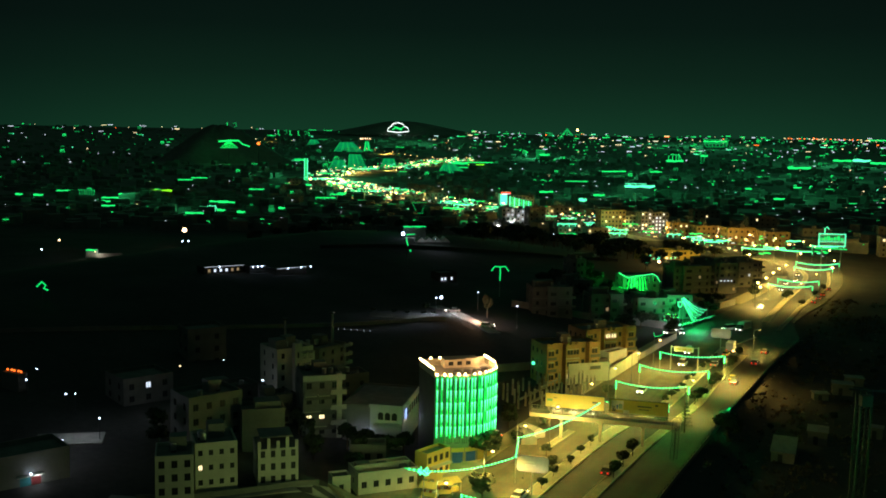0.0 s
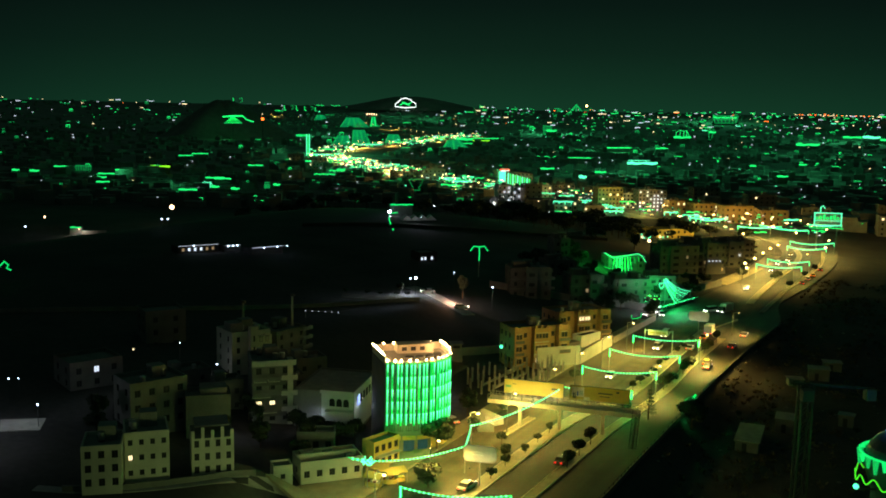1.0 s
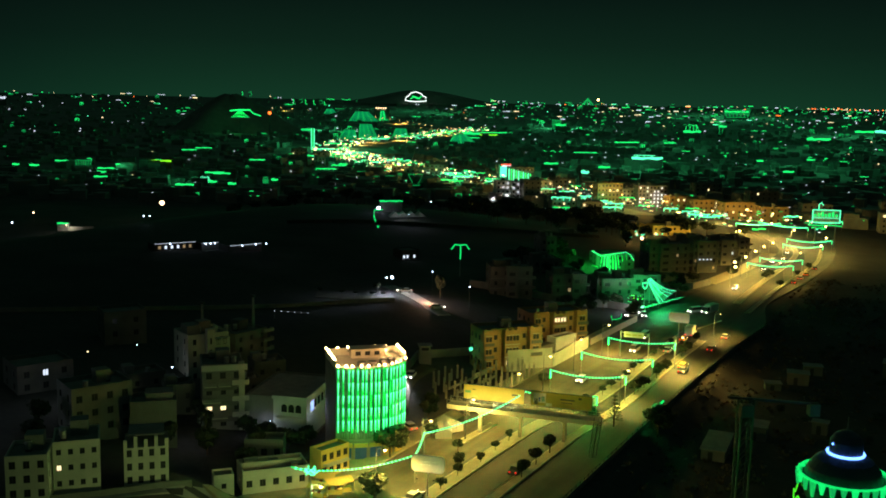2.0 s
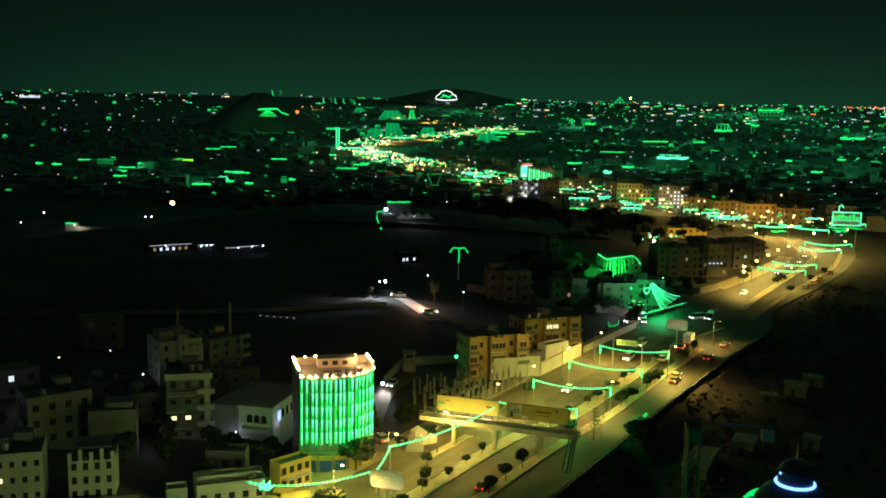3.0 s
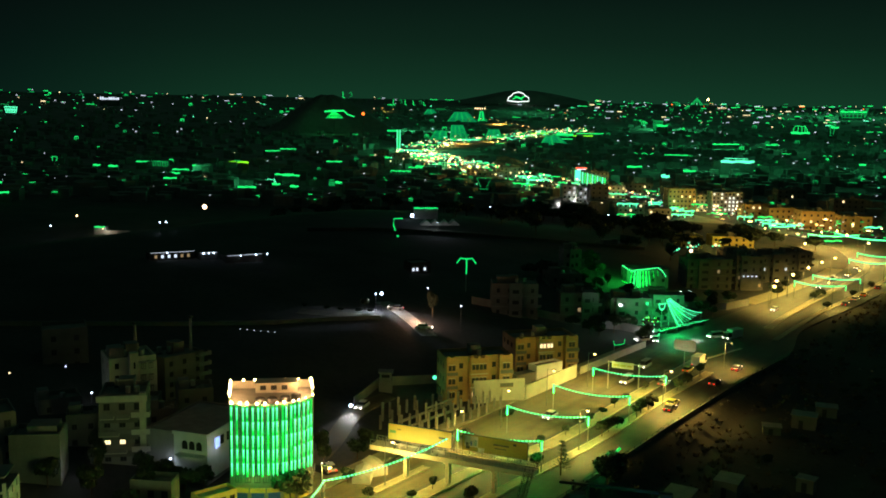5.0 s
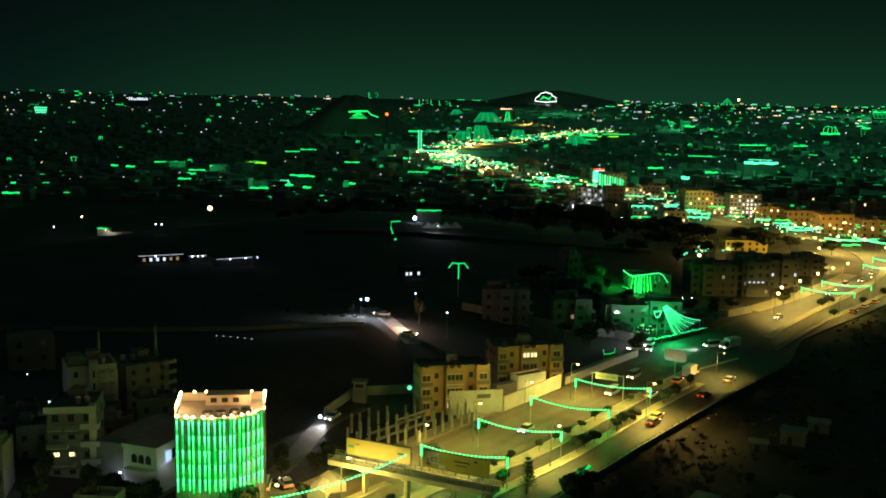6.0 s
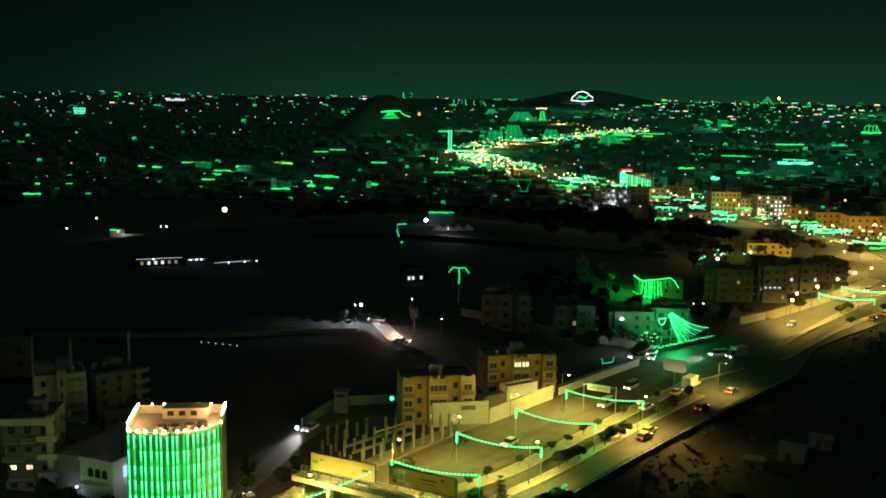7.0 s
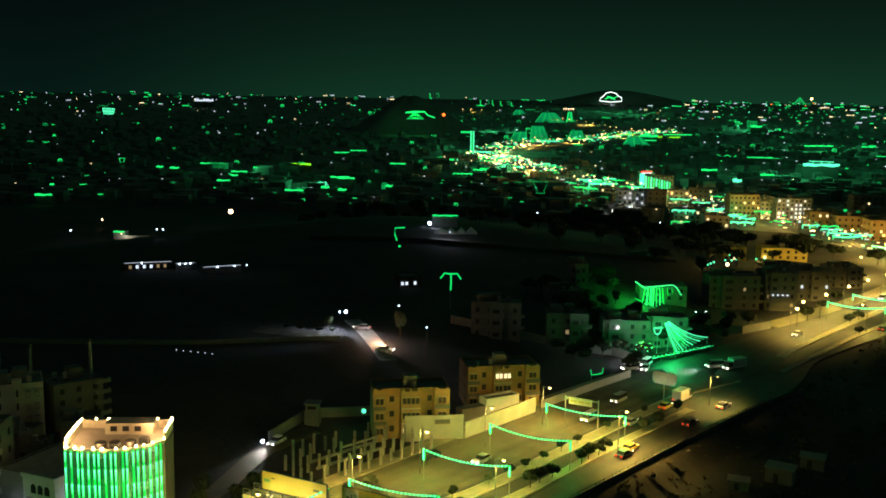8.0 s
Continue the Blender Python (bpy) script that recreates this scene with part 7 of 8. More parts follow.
display(-189, 515, 12, 3.6, "cyan")
display(-184, 512, 10, 5.5, "cyan")
display(-169, 497, 16, 3.2, "cyan")
display(-166, 490, 12, 5.0, "green_hot")
display(-151, 473, 14, 3.0, "green_hot")
display(-148, 478, 10, 5.2, "cyan")
display(-178, 448, 12, 3.0, "green_far")
display(-183, 458, 14, 8.8, "cyan")
display(-382, 650, 20, 3.0, "cyan")
display(-372, 648, 20, 5.2, "cyan")
display(-353, 640, 22, 3.6, "green_hot")
display(-345, 622, 20, 5.0, "cyan")
display(-316, 602, 10, 4.0, "cyan")
display(-320, 637, 16, 3.2, "green_far")
display(-506, 635, 20, 3.0, "green_far")
display(-525, 690, 20, 3.0, "green_far")
display(-510, 682, 18, 5.4, "green_far")
display(-466, 632, 18, 2.6, "green_dim")
display(-336, 598, 12, 2.8, "green_dim")
display(-288, 546, 8, 3.0, "green_dim")
display(-275, 493, 14, 2.8, "green_dim")
display(-300, 508, 8, 3.0, "green_dim")
display(-114, 492, 10, 3.0, "cyan")
display(-98, 478, 12, 3.4, "cyan")
display(-90, 466, 14, 3.0, "green_hot")
display(-74, 462, 10, 4.0, "cyan")
display(-655, 850, 26, 3.0, "green_far")
display(-632, 858, 22, 4.0, "cyan")
display(-720, 935, 26, 4.0, "cyan")
display(-800, 1080, 30, 4.0, "green_far")
display(-862, 1290, 40, 4.0, "cyan", 60)
display(-868, 1400, 40, 5.0, "green_far", 60)
display(-890, 1530, 40, 5.0, "green_far", 60)
display(-940, 1680, 40, 5.0, "lime", 60)
display(-736, 1397, 34, 8.0, "green_far", 40)
display(-738, 1392, 34, 14.0, "green_dim", 40)
display(-820, 1600, 60, 6.0, "lime", 50)
display(-840, 1690, 60, 8.0, "green_far", 50)


def street_garlands():
    """Many smaller light figures lining both sides of the far street."""
    rnd = random.Random(71)
    line = [p for p in ROAD_MID if p.y > 425]
    left, right = side(line, -19), side(line, 19)
    for i in range(0, len(line), 4):
        for row in (left, right):
            if rnd.random() < 0.30:
                continue
            p, q = row[i], row[min(i + 3, len(row) - 1)]
            n = max(4.0, min((q - p).length, 16.0) * rnd.uniform(0.4, 0.9))
            h, z = rnd.uniform(2.5, 8.0), ground_z(p.x, p.y)
            mat = rnd.choices(("green", "cyan", "green_hot", "green_far"), (3, 3, 2, 2))[0]
            ob = thing("light_display", pose(p.x, p.y, z, 0, 0, rnd.uniform(15, 60)), "glowing green light string on a street front", "light display", "street light displays")
            part("post", Shape().box(0, 0.2, 0, 0.2, 0, h), M["dark_steel"], ob)
            part("light_string", Shape().tube([(n * k / 8, 0, h + 0.25 * math.sin(k * 1.4 + i)) for k in range(9)], 0.22 + 0.00022 * (p - Vector((80, -140, 0))).length, 5), M[mat], ob)


street_garlands()


def rooftop_sign():
    x, y = -304, 634
    ob = thing("rooftop_sign", pose(x, y, -8.2, 0, 0, 49), "tall turquoise sign box with a red cap", "sign")
    part("sign_box", Shape().box(0, 11, -1.0, -0.2, 6, 15.5), M["cyan"], ob)
    part("cap", Shape().box(1, 10, -1.2, 0.4, 16.6, 17.6), M["red"], ob, "red glowing cap")
    part("panel", Shape().box(2, 9.5, -1.2, 0.2, 15.5, 16.6), M["cold_dim"], ob)
    part("pole", Shape().box(4, 6, 0, 0.6, -0.5, 15), M["dark_steel"], ob)
    ob = thing("light_veil", pose(-281.6, 602.6, -8.2, 0, 0, 37), "building front veiled in turquoise light strips", "light display")
    for k in range(10):
        part("light_strip", Shape().box(k * 2.1, k * 2.1 + 0.9, -0.9, -0.6, 3.5 - 0.2 * k, 16.6 - 0.5 * k), M["green_far" if k % 2 else "cyan"], ob)
    part("rail", Shape().box(0, 21, -0.6, 0, 16.4, 16.9), M["dark_steel"], ob)
    ob = thing("light_pylon", pose(-749, 968, ground_z(-749, 968), 0, 0, 45), "tall green light pylon with a side arm", "light mast")
    part("column", Shape().box(-2, 2, -1, 1, 0, 30), M["green_dim"], ob)
    part("edge", Shape().tube([(-2, -1.2, 0), (-2, -1.2, 30)], 0.5, 5), M["cyan"], ob)
    part("edge", Shape().tube([(2, -1.2, 0), (2, -1.2, 30)], 0.5, 5), M["cyan"], ob)
    part("arm", Shape().box(-16, -2, -0.8, 0.8, 27, 29.5), M["green"], ob)
    ob = thing("light_pyramid", pose(-565, 712, ground_z(-565, 712)), "small pyramid of turquoise lights", "light figure")
    for k in range(6):
        a = k * math.pi / 3
        part("light_string", Shape().tube([(4 * math.cos(a), 4 * math.sin(a), 0), (0, 0, 11)], 0.3, 5), M["cyan"], ob)
    # big gateway on the junction above
    ob = thing("junction_sign", pose(5, 372, ground_z(5, 372), 0, 0, 20), "large turquoise framed sign over the junction", "sign")
    fr = Shape()
    for x0, x1, z0, z1 in ((-7, 7, 20.0, 20.35), (-7, 7, 13.4, 13.8), (-7, -6.65, 13.8, 20), (6.65, 7, 13.8, 20), (-6.65, 6.65, 16.0, 16.2)):
        fr.box(x0, x1, -0.3, 0.3, z0, z1)
    part("neon_frame", fr, M["cyan"], ob)
    part("panel", Shape().box(-6.6, 6.6, 0.0, 0.25, 13.8, 20), M["poster_art"], ob)
    for k in range(7):
        part("lettering_bar", Shape().box(-6.0 + k * 1.75, -4.9 + k * 1.75, -0.08, 0, 16.8, 18.0 + 0.6 * (k % 3)), M["green_far"], ob)
    part("base_strip", Shape().tube([(-9, -0.4, 12.2), (-4, -0.4, 12.0), (2, -0.4, 12.3), (8, -0.4, 12.0)], 0.3, 6), M["green"], ob, "green light strip")
    for x in (-5, 5):
        part("leg", Shape().box(x - 0.3, x + 0.3, 0.05, 0.5, -0.3, 13.4), M["steel"], ob)
    part("crest", Shape().tube([(-4, 0, 20.3), (-4, 0, 23), (-2.9, 0, 24), (-1.8, 0, 22.6)], 0.25, 6), M["cyan"], ob)


rooftop_sign()


# ---------------------------------------------------------------- hills and far sprawl
def hill(x, y, rx, ry, h, seed, label):
    n, rings = 40, 14
    rnd = random.Random(seed)
    ph = [rnd.uniform(0, 6.3) for _ in range(6)]
    vs, fs = [(0, 0, h)], []
    for i in range(1, rings + 1):
        t = i / rings
        for k in range(n):
            a = 2 * math.pi * k / n
            wob = 1 + 0.12 * math.sin(3 * a + ph[0]) + 0.07 * math.sin(7 * a + ph[1])
            z = h * (math.cos(t * math.pi) * 0.5 + 0.5) * (1 + 0.06 * math.sin(9 * a + 5 * t + ph[2])) - 4 * t
            vs.append((rx * t * wob * math.cos(a), ry * t * wob * math.sin(a), z))
    for k in range(n):
        fs.append((0, 1 + k, 1 + (k + 1) % n))
        for i in range(rings - 1):
            a, b = 1 + i * n, 1 + (i + 1) * n
            fs.append((a + k, b + k, b + (k + 1) % n, a + (k + 1) % n))
    single("hill", Shape().add(vs, fs), M["hill"], label, "hill", pose(x, y, ground_z(x, y)), kind="structure", smooth=True)


hill(-2010, 3480, 400, 330, 52, 1, "low bare dark hill at the city's edge")
hill(-1304, 1450, 190, 130, 74, 2, "dark rocky hill rising from the city")
hill(-1620, 2560, 240, 200, 22, 3, "dark hill beside the avenue")


def hill_sign():
    ob = thing("hilltop_sign", pose(-1875, 3222, 62, 0, 0, 30), "white outlined dome-shaped light sign on the hill", "light sign")
    pts = [(-41, -12), (-38, 0), (-26, 8), (-20, 17), (0, 22), (20, 16), (26, 8), (39, 2), (42, -12), (0, -16), (-41, -12)]
    part("outline", Shape().tube([Vector((x, 0, 10 + z)) for x, z in pts], 1.5, 5), M["white_led"], ob, "white glowing outline")
    part("emblem", Shape().tube([(-22, 0, 4), (-4, 0, 14), (10, 0, 8), (24, 0, 16)], 1.8, 5), M["green_far"], ob)
    part("emblem", Shape().tube([(-14, 0, 16), (4, 0, 8), (16, 0, 4)], 2.2, 5), M["green_far"], ob)
    part("mount", Shape().box(-30, 30, 3, 5, -14, -4), M["dark_steel"], ob)


hill_sign()


def beacons():
    for x, y, z, r, mat, label in ((-1118, 1343, 33.7, 3.0, "orange", "orange glowing beacon on the hill"), (-1600, 4560, 82, 5.5, "sodium", "distant warm floodlight on the skyline")):
        ob = thing("beacon", pose(x, y, z), label, "beacon")
        part("lamp_glass", Shape().ball((0, 0, 0), r, 10), M[mat], ob, smooth=True)
        part("mast", Shape().tube([(0, 0, -r), (0, 0, ground_z(x, y) - z)], 0.8, 6), M["dark_steel"], ob)
    ob = thing("light_pyramid", pose(-1640, 4520, ground_z(-1640, 4520)), "green cone of lights on the skyline", "light figure")
    for k in range(10):
        a = k * math.pi / 5
        part("light_string", Shape().tube([(30 * math.cos(a), 30 * math.sin(a), 0), (0, 0, 34)], 2.2, 4), M["green_dim"], ob)
    slope_curtain(-893, 1334, 34, 27, 14, "green_dim", "tall draped curtain of green light strings", (-0.36, 0.22))
    slope_curtain(-915, 1300, 30, 17, 9, "green_dim", "slanted curtain of green light strings", (-0.1, 0.5))
    slope_curtain(-916, 1486, 30, 16, 9, "green_dim", "low curtain of green light strings by the avenue", (-0.2, 0.4))
    slope_curtain(-1475, 2215, 80, 26, 16, "green_dim", "broad curtain of green lights on the slope")
    slope_curtain(-1436, 2266, 18, 30, 6, "green_far", "turquoise lit tower front on the slope")
    slope_curtain(-1757, 2464, 40, 16, 8, "green_dim", "small green light curtain by the ridge")
    slope_curtain(-708, 1340, 44, 14, 10, "green_dim", "row of green light figures below the avenue")
    hill_display()
    ob = thing("ridge_lamp", pose(-1462, 2300, ground_z(-1462, 2300)), "cluster of warm lamps on the ridge building", "lamps")
    part("block", Shape().box(-20, 20, 0, 14, -2, 34), M["plaster_c"], ob)
    for k in range(5):
        part("lamp", Shape().ball((-16 + k * 8, -1, 36), 1.6, 6), M["bigwarm"], ob)


def hill_display():
    """A green stage of lights on the shoulder of the near hill, with a tail down the slope."""
    ob = thing("light_display", pose(-1178, 1330, 0), "green canopy of lights on the hill shoulder", "light display")
    o = Vector((-1178, 1330, 0))
    part("light_string", Shape().tube([Vector((-1203, 1330, 36)) - o, Vector((-1178, 1329, 38)) - o, Vector((-1155, 1330, 38.5)) - o], 1.5, 5), M["green_far"], ob)
    part("light_string", Shape().tube([Vector((-1155, 1330, 38.5)) - o, Vector((-1146, 1330, 32)) - o, Vector((-1129, 1330, 28)) - o], 1.2, 5), M["green_far"], ob)
    part("light_string", Shape().tube([Vector((-1200, 1330, 24)) - o, Vector((-1180, 1329, 25)) - o, Vector((-1157, 1330, 25)) - o], 1.1, 5), M["green_dim"], ob)
    for k in range(9):
        x = -1196 + k * 4.6
        part("light_string", Shape().tube([Vector((-1180, 1331, 38)) - o, Vector((x, 1330, 26)) - o], 0.8, 4), M["green_dim"], ob)
    part("mast", Shape().tube([Vector((-1180, 1331.5, 0)) - o, Vector((-1180, 1331.5, 38)) - o], 0.5, 5), M["dark_steel"], ob)
    point_lamp("display_or_fill_light", -1180, 1318, 34, 16000, (0.04, 1.0, 0.22), 2.0)


def slope_curtain(x, y, n, h, k, mat, label, top=(-0.2, 0.24)):
    """Strings of lights falling from a high wire to a wider foot."""
    ob = thing("light_curtain", pose(x, y, ground_z(x, y), 0, 0, 33), label, "light display", "slope light curtains")
    part("wire", Shape().tube([(top[0] * n, n * 0.3, h), (top[1] * n, n * 0.3, h)], 0.3, 4), M["dark_steel"], ob)
    for s in top:
        part("mast", Shape().tube([(n * s, n * 0.3, -3), (n * s, n * 0.3, h)], 0.4, 5), M["dark_steel"], ob)
    for i in range(k):
        t = i / (k - 1)
        part("light_string", Shape().tube([(n * (top[0] + (top[1] - top[0]) * t), n * 0.3, h), (n * (-0.42 + t), -n * 0.1, 1.0)], n * 0.40 / k, 4), M["veil" if i % 4 else mat], ob, "falling string of green lights")


beacons()


def skyline_sign():
    ob = thing("skyline_sign", pose(-2600, 1850, 36, 0, 0, 55), "white lit lettering row on the skyline", "light sign")
    rnd = random.Random(2)
    for k in range(9):
        part("lettering_bar", Shape().box(k * 6.6, k * 6.6 + 5.0, 0, 1.5, 4, 4 + rnd.uniform(5, 9)), M["cold_dim"], ob)
    part("frame", Shape().box(0, 60, 1.5, 2.5, -16, 6), M["dark_steel"], ob)


skyline_sign()


def tents():
    for x, y in ((-157.3, 206.0), (-155.3, 210.0), (-153.5, 214.5), (-151.7, 218.9)):
        ob = thing("field_tent", pose(x, y, ground_z(x, y), 0, 0, 38), "pale pitched tent beside the floodlight", "tent", "field tents")
        sh = Shape().add([(-2.6, -3, 0), (2.6, -3, 0), (2.6, 3, 0), (-2.6, 3, 0), (0, -3, 2.2), (0, 3, 2.2)], [(0, 4, 5, 3), (1, 2, 5, 4), (0, 1, 4), (2, 3, 5)])
        part("cover", sh, M["canvas"], ob)
        part("ridge_pole", Shape().tube([(0, -3.2, 2.2), (0, 3.2, 2.2)], 0.06, 5), M["steel"], ob)
    # no lamp known here: added to brighten the tents' near sides
    wall_beacon(-144.3, 196.1, 15.7, "cold", 0.12, "small white lamp added before the tents")
    point_lamp("tent_fill_light", -144.3, 195.5, 15.7, 900, (0.8, 0.88, 1.0), 0.3)


tents()


def white_sheds():
    for x, y, n, turn, windows, spots in ((-165.2, 65.0, 14.5, 61, 6, (0.38,)), (-155.1, 76.8, 6.0, 63, 0, (0.2, 0.5, 0.75)), (-146.7, 80.6, 12.3, 67, 0, (0.38, 0.8, 1.12))):
        z = ground_z(x, y)
        ob = thing("farm_shed", pose(x, y, z, 0, 0, turn), "long low dark shed with white lamps under its eaves", "shed", "lamp-lit sheds")
        part("wall", Shape().box(0, n, 0, 6, -1, 2.3), M["soil"], ob)
        part("roof", Shape().box(-0.4, n + 0.4, -0.5, 6.4, 2.3, 2.45), M["soil"], ob)
        part("eave_light", Shape().box(0.3, n - 0.3, -0.55, -0.51, 2.33, 2.42), M["cold_dim"], ob, "thin white strip under the eave")
        for k in range(windows):
            part("window", Shape().box(n * (k + 0.8) / 7, n * (k + 0.8) / 7 + 0.8, -0.06, -0.003, 0.5, 1.5), M["cold_dim" if 0 < k < 4 else "room_dim"], ob, "lit window")
        for u in spots:
            part("lamp", Shape().ball((u * n, -0.7, 2.2), 0.2, 6), M["cold"], ob, "small white lamp")


white_sheds()


def sprawl():
    """Low dark houses and scattered lamps filling the plain to the hills."""
    rnd = random.Random(99)
    houses = Shape()
    lamps = {k: Shape() for k in ("green_far", "green_dim", "cold_dim", "room", "cyan", "sodium")}
    eye = Vector((80, -140))
    for _ in range(5200):
        a = rnd.uniform(-0.12, 1.18)
        d = 430 * math.exp(rnd.random() ** 0.9 * math.log(4450 / 430))
        x, y = eye.x - d * math.sin(a), eye.y + d * math.cos(a)
        if d > 900 and min((x - p.x) ** 2 + (y - p.y) ** 2 for p in AVENUE[::3]) < 75 ** 2:
            continue
        if min((x - p.x) ** 2 + (y - p.y) ** 2 for p in ROAD_MID[::6]) < 30 ** 2:
            continue
        if (d < 660 and y < 470 and x > -600) or (d < 760 and min((x - p.x) ** 2 + (y - p.y) ** 2 for p in ROAD_MID[::3]) < 55 ** 2):
            continue
        z = ground_z(x, y)
        w, dp, h = rnd.uniform(7, 15), rnd.uniform(7, 13), rnd.choice((3, 4, 4, 6, 6, 7, 9))
        m = pose(x, y, z, 0, 0, rnd.uniform(0, 90))
        houses.box(-w / 2, w / 2, -dp / 2, dp / 2, -3, h, m)
        px = d / 1753
        p = rnd.random()
        if p < (0.30 if d < 1300 else 0.24) * (1.0 if a < 0.7 or d < 900 else 0.5):
            r = px * rnd.uniform(0.5, 1.1)
            k = rnd.choices(("green_far", "green_dim", "cold_dim", "room", "cyan"), (5, 6, 5, 1.5, 1.2))[0]
            mm = pose(x, y, z + h * rnd.uniform(0.6, 1.1) + r, 0, 0, 35)
            f = w / 2 + 0.5
            if not k.startswith("green") or rnd.random() < 0.35:
                lamps[k].box(-r, r, -f - r, -f, -r * 0.8, r * 0.8, mm)
            elif rnd.random() < 0.3:
                # an upright figure: an arch or a pair of tails
                q = px * rnd.uniform(1.5, 3.5)
                lamps[k].box(-q, q, -f - r, -f, q * 0.8, q * 0.8 + 0.9 * px, mm)
                for u in (-q, rnd.uniform(-0.3, 0.3) * q, q):
                    lamps[k].box(u - 0.35 * px, u + 0.35 * px, -f - r, -f, -q * rnd.uniform(0.1, 0.9), q * 0.8, mm)
            else:
                # a broken string of lamps along a roof edge
                u, end = 0.0, px * rnd.choice((3, 4, 6, 9, 14))
                while u < end:
                    step = px * rnd.uniform(0.6, 2.4)
                    dz = px * rnd.uniform(-0.5, 0.5)
                    lamps[k].box(u - end / 2, u - end / 2 + step, -f - r, -f, dz - 0.45 * px, dz + 0.45 * px, mm)
                    u += step + px * rnd.choice((0.0, 0.3, 0.8))
    single("city_sprawl", houses, M["limewash"], "countless low dark houses spreading to the hills", "houses", kind="stuff")
    labels = {"green_far": "scattered bright green roof lights", "green_dim": "scattered faint green roof lights", "cold_dim": "scattered cold white lamps", "room": "scattered warm lamps", "cyan": "scattered turquoise lights", "sodium": "scattered sodium lamps"}
    for k, sh in lamps.items():
        if sh.v:
            single("city_lights", sh, M[k], labels[k] + " over the city", "lights", kind="stuff")


sprawl()


def shop_lights():
    """Lit shop fronts, awnings and signs too small to tell apart, both sides of the far street and the avenue."""
    rnd = random.Random(311)
    lamps = {k: Shape() for k in ("green_far", "green_dim", "cyan", "room", "cold_dim", "sodium")}
    for line, out, many in (([p for p in ROAD_MID if p.y > 425], 19, 5), (AVENUE, 18, 4)):
        for e in (-1, 1):
            for p in side(line, e * out):
                for _ in range(many):
                    if rnd.random() < 0.25:
                        continue
                    q = p + Vector((rnd.uniform(-7, 7), rnd.uniform(-7, 7), 0))
                    px = math.hypot(q.x - 80, q.y + 140) / 1753
                    k = rnd.choices(list(lamps), (4, 5, 3, 3, 2, 0.7))[0]
                    w, h = px * rnd.choice((0.5, 0.7, 1.0, 1.8, 3.2)), px * rnd.uniform(0.3, 0.7)
                    lamps[k].box(-w, w, -0.3, 0.3, -h, h, pose(q.x, q.y, ground_z(q.x, q.y) + rnd.uniform(1.5, 9.0), 0, 0, 35))
    for k, sh in lamps.items():
        single("shop_lights", sh, M[k], "lit shop fronts and signs along the far street", "lights", kind="stuff")


shop_lights()


def skyline_lights():
    """The dense band of tiny lights where the town meets the sky."""
    rnd = random.Random(512)
    lamps = {k: Shape() for k in ("green_far", "green_dim", "cold_dim", "room", "cyan", "orange")}
    for _ in range(760):
        right = rnd.random() < 0.8
        a = rnd.uniform(-0.14, 0.50) if right else rnd.uniform(0.74, 1.2)
        d = rnd.uniform(2900, 4560)
        x, y, px = 80 - d * math.sin(a), -140 + d * math.cos(a), d / 1753
        k = rnd.choices(list(lamps), (5, 6, 3, 2, 1.5, 0.5))[0]
        w, h = px * rnd.choice((0.4, 0.5, 0.7, 1.2, 2.6, 4.0)), px * rnd.uniform(0.35, 0.7)
        lamps[k].box(-w, w, -1, 1, -h, h, pose(x, y, ground_z(x, y) + rnd.uniform(4, 14), 0, 0, 25))
    for k in range(26):
        x, y = -560 + k * 17 + rnd.uniform(-5, 5), 4180 + rnd.uniform(-20, 20)
        lamps["orange" if k % 3 else "room"].box(-3, 3, -1, 1, -1.4, 1.4, pose(x, y, ground_z(x, y) + 9))
    for k, sh in lamps.items():
        single("skyline_lights", sh, M[k], "tiny distant lights along the skyline", "lights", kind="stuff")


skyline_lights()


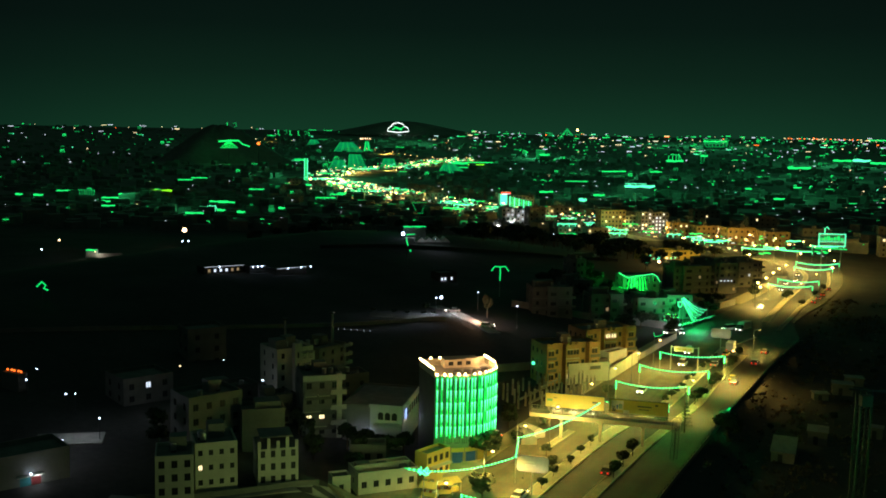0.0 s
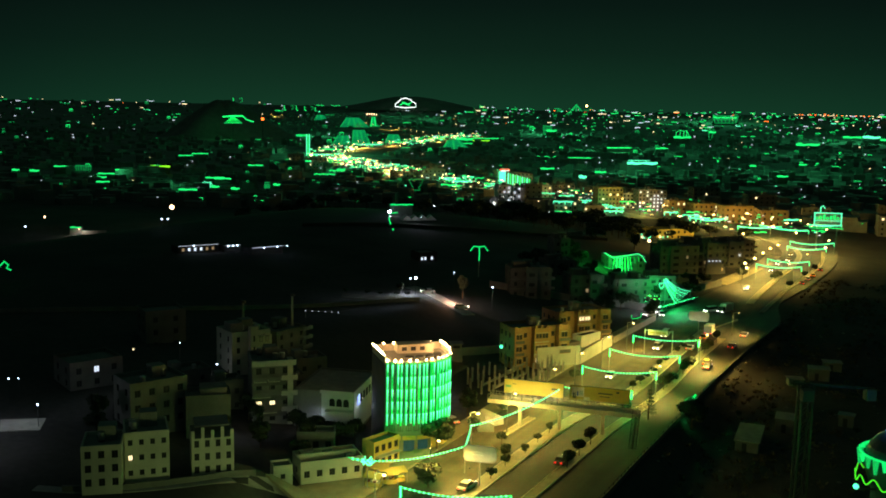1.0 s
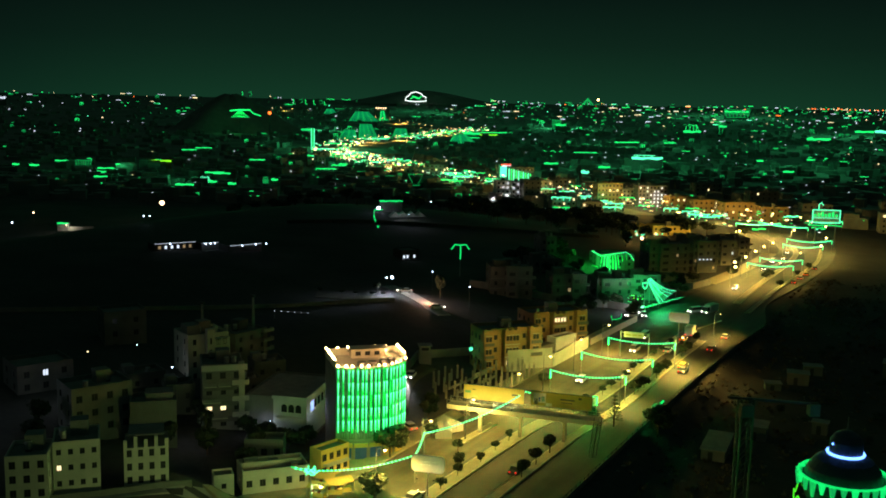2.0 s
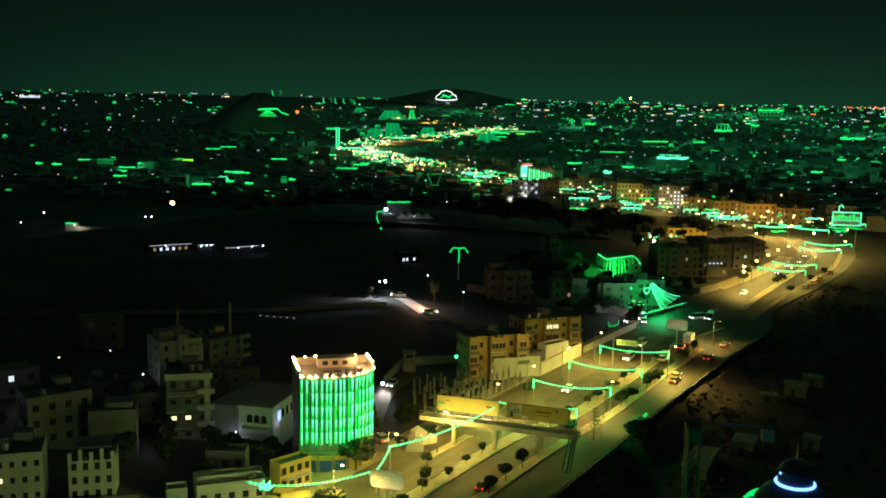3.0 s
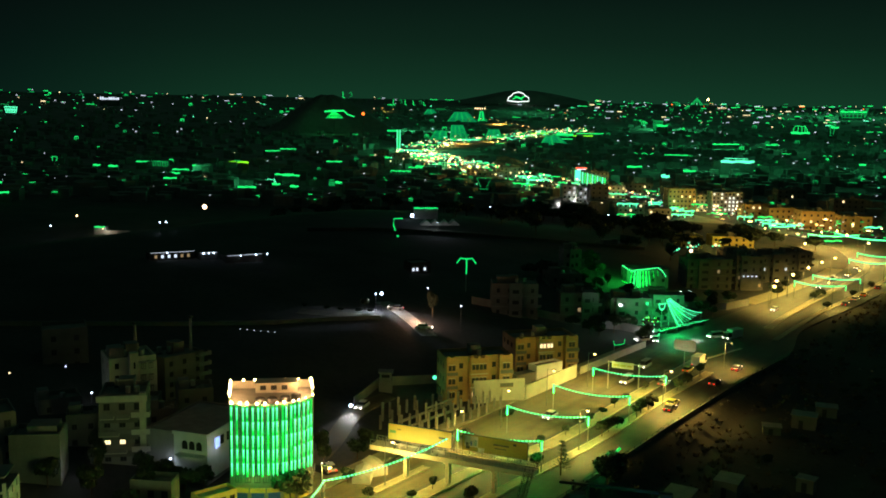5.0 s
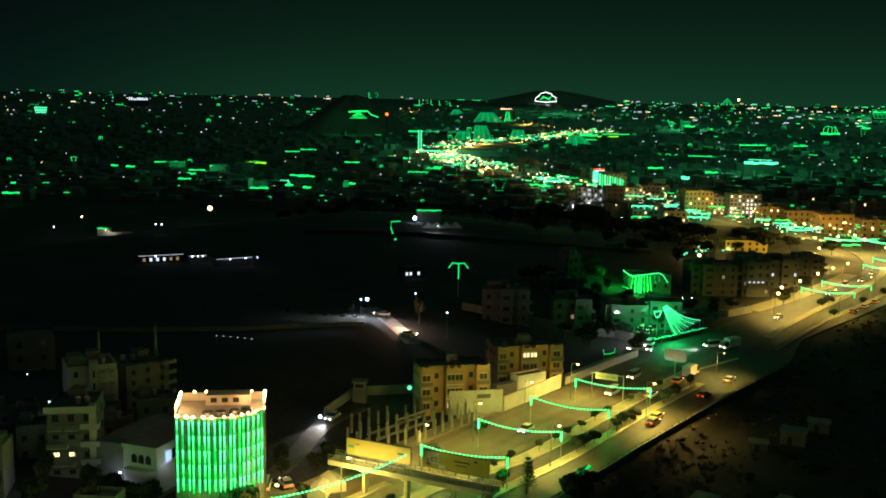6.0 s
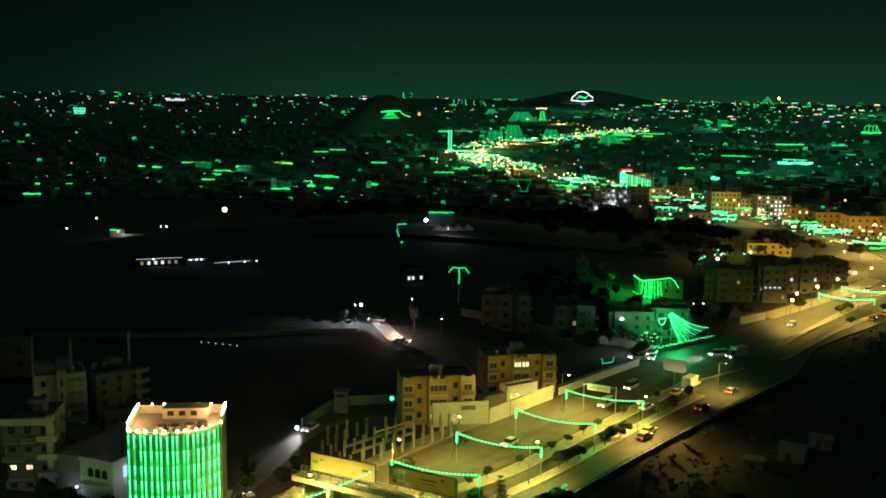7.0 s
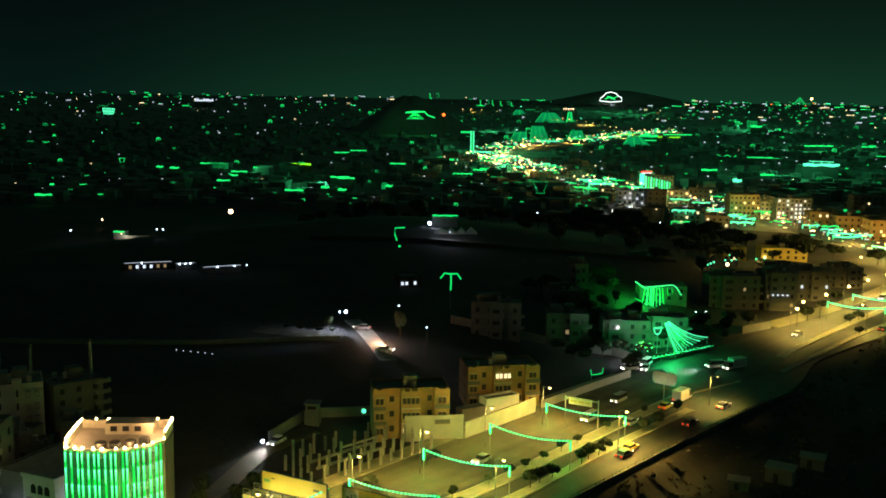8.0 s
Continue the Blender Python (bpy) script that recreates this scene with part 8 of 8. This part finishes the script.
def far_figure(x, y, w, h, kind, mat):
    """A light figure on a roof of the far town, w wide and h high, on a dark frame."""
    d = math.hypot(x - 80, y + 140)
    r, z = d / 1753 * 0.5, ground_z(x, y)
    lift = 0.15 * h + 2.0
    ob = thing("light_figure", pose(x, y, z + lift, 0, 0, math.degrees(math.atan2(y + 140, x - 80)) - 90), "glowing green light figure over the far roofs", "light figure", "far light figures")
    part("frame", Shape().box(-w / 2, w / 2, 0.5, 1.0, -lift - 2, 0.2 * h), M["dark_steel"], ob)
    lines = []
    if kind == "arch":
        lines = [[(-w / 2, h * 0.1), (-w * 0.45, h * 0.8), (-w * 0.2, h), (w * 0.1, h * 0.9), (w * 0.3, h), (w / 2, h * 0.5), (w * 0.48, 0)], [(-w * 0.15, h * 0.9), (-w * 0.2, 0)], [(w * 0.1, h * 0.9), (w * 0.12, h * 0.1)], [(w * 0.3, h), (w * 0.32, h * 0.3)]]
    elif kind == "cup":
        lines = [[(-w / 2, h), (w / 2, h), (w * 0.2, h * 0.2), (w * 0.3, 0), (-w * 0.3, 0), (-w * 0.2, h * 0.2), (-w / 2, h)]]
    elif kind == "net":
        lines = [[(-w / 2, h), (w / 2, h * 0.9)], [(-w / 2, h * 0.5), (w * 0.45, h * 0.45)], [(-w * 0.4, 0), (w * 0.35, h * 0.05)]] + [[(w * (k / 6 - 0.5), h), (w * (k / 6 - 0.5) * 0.8, 0)] for k in range(7)]
    elif kind == "strips":
        lines = [[(w * (k / 6 - 0.5), h * (0.75 + 0.25 * (k % 2))), (w * (k / 6 - 0.5), h * 0.1 * (k % 3))] for k in range(7)] + [[(-w / 2, h), (w / 2, h)]]
    else:
        lines = [[(w * (k / 12 - 0.5), h * 0.5 * math.sin(k * 1.2)) for k in range(13)]]
    for line in lines:
        part("light_string", Shape().tube([(u, 0, v) for u, v in line], r, 5), M[mat], ob)


for row in ((-864, 2171, 22, 23, "net", "green_dim"),
            (-503, 2094, 30, 24, "arch", "green_far"),
            (-470, 2236, 14, 26, "cup", "green_dim"),
            (-639, 3212, 83, 26, "net", "green_dim"),
            (-274, 972, 25, 10, "strips", "cyan"),
            (-471, 1170, 30, 3, "wave", "green_far"),
            (-459, 420, 9, 7, "arch", "cyan"),
            (-769, 441, 5, 8, "cup", "green_far"),
            (-632, 456, 13, 10, "net", "green_dim"),
            (-430, 459, 4, 6, "strips", "green_dim"),
            (-333, 532, 12, 9, "cup", "green_dim"),
            (-2349, 1387, 30, 16, "net", "cyan")):
    far_figure(*row)


def ridge_figures():
    """Two groups of upright green light figures standing on the ridge behind the near hill."""
    for x0, y0, z0, n, hgt in ((-1760, 2040, 61, 2, 16), (-1672, 2160, 44, 3, 15), (-1630, 2200, 44, 2, 13), (-1608, 2222, 43, 1, 11)):
        ob = thing("light_figure", pose(x0, y0, z0, 0, 0, 40), "upright green light figures on the ridge", "light figure", "ridge light figures")
        for k in range(n):
            u = k * 17.0
            part("light_string", Shape().tube([(u, 0, hgt), (u + 1, 0, hgt * 0.5), (u, 0, 2), (u + 6, 0, 0)] if k % 2 == 0 else [(u, 0, hgt * 0.8), (u + 7, 0, hgt), (u + 9, 0, hgt * 0.4), (u + 3, 0, hgt * 0.2)], 0.9, 5), M["green_dim" if k % 2 else "green_far"], ob)
            part("mast", Shape().tube([(u, 1.5, ground_z(x0, y0) - z0), (u, 1.5, hgt)], 0.5, 5), M["dark_steel"], ob)


ridge_figures()


def town_fill_lights():
    """Green fill lamps added over the far roofs to suggest the town's hazy glow."""
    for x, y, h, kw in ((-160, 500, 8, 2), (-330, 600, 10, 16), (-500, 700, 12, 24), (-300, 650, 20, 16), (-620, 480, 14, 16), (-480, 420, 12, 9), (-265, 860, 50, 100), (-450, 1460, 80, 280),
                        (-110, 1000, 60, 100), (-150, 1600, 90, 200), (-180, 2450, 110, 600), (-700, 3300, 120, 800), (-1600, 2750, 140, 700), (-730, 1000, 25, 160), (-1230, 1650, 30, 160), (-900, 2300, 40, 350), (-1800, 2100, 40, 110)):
        point_lamp("display_or_fill_light", x, y, ground_z(x, y) + h, kw * 800, (0.06, 1.0, 0.36), 3.0)


town_fill_lights()
point_lamp("front_light", -238, 480, -5.5, 1100, (0.85, 0.92, 1.0), 0.5)
point_lamp("front_light", -228, 488, -5.5, 1100, (0.95, 0.95, 0.9), 0.5)
point_lamp("front_light", -136, 510, -4.0, 400, (0.8, 0.95, 0.9), 0.5)
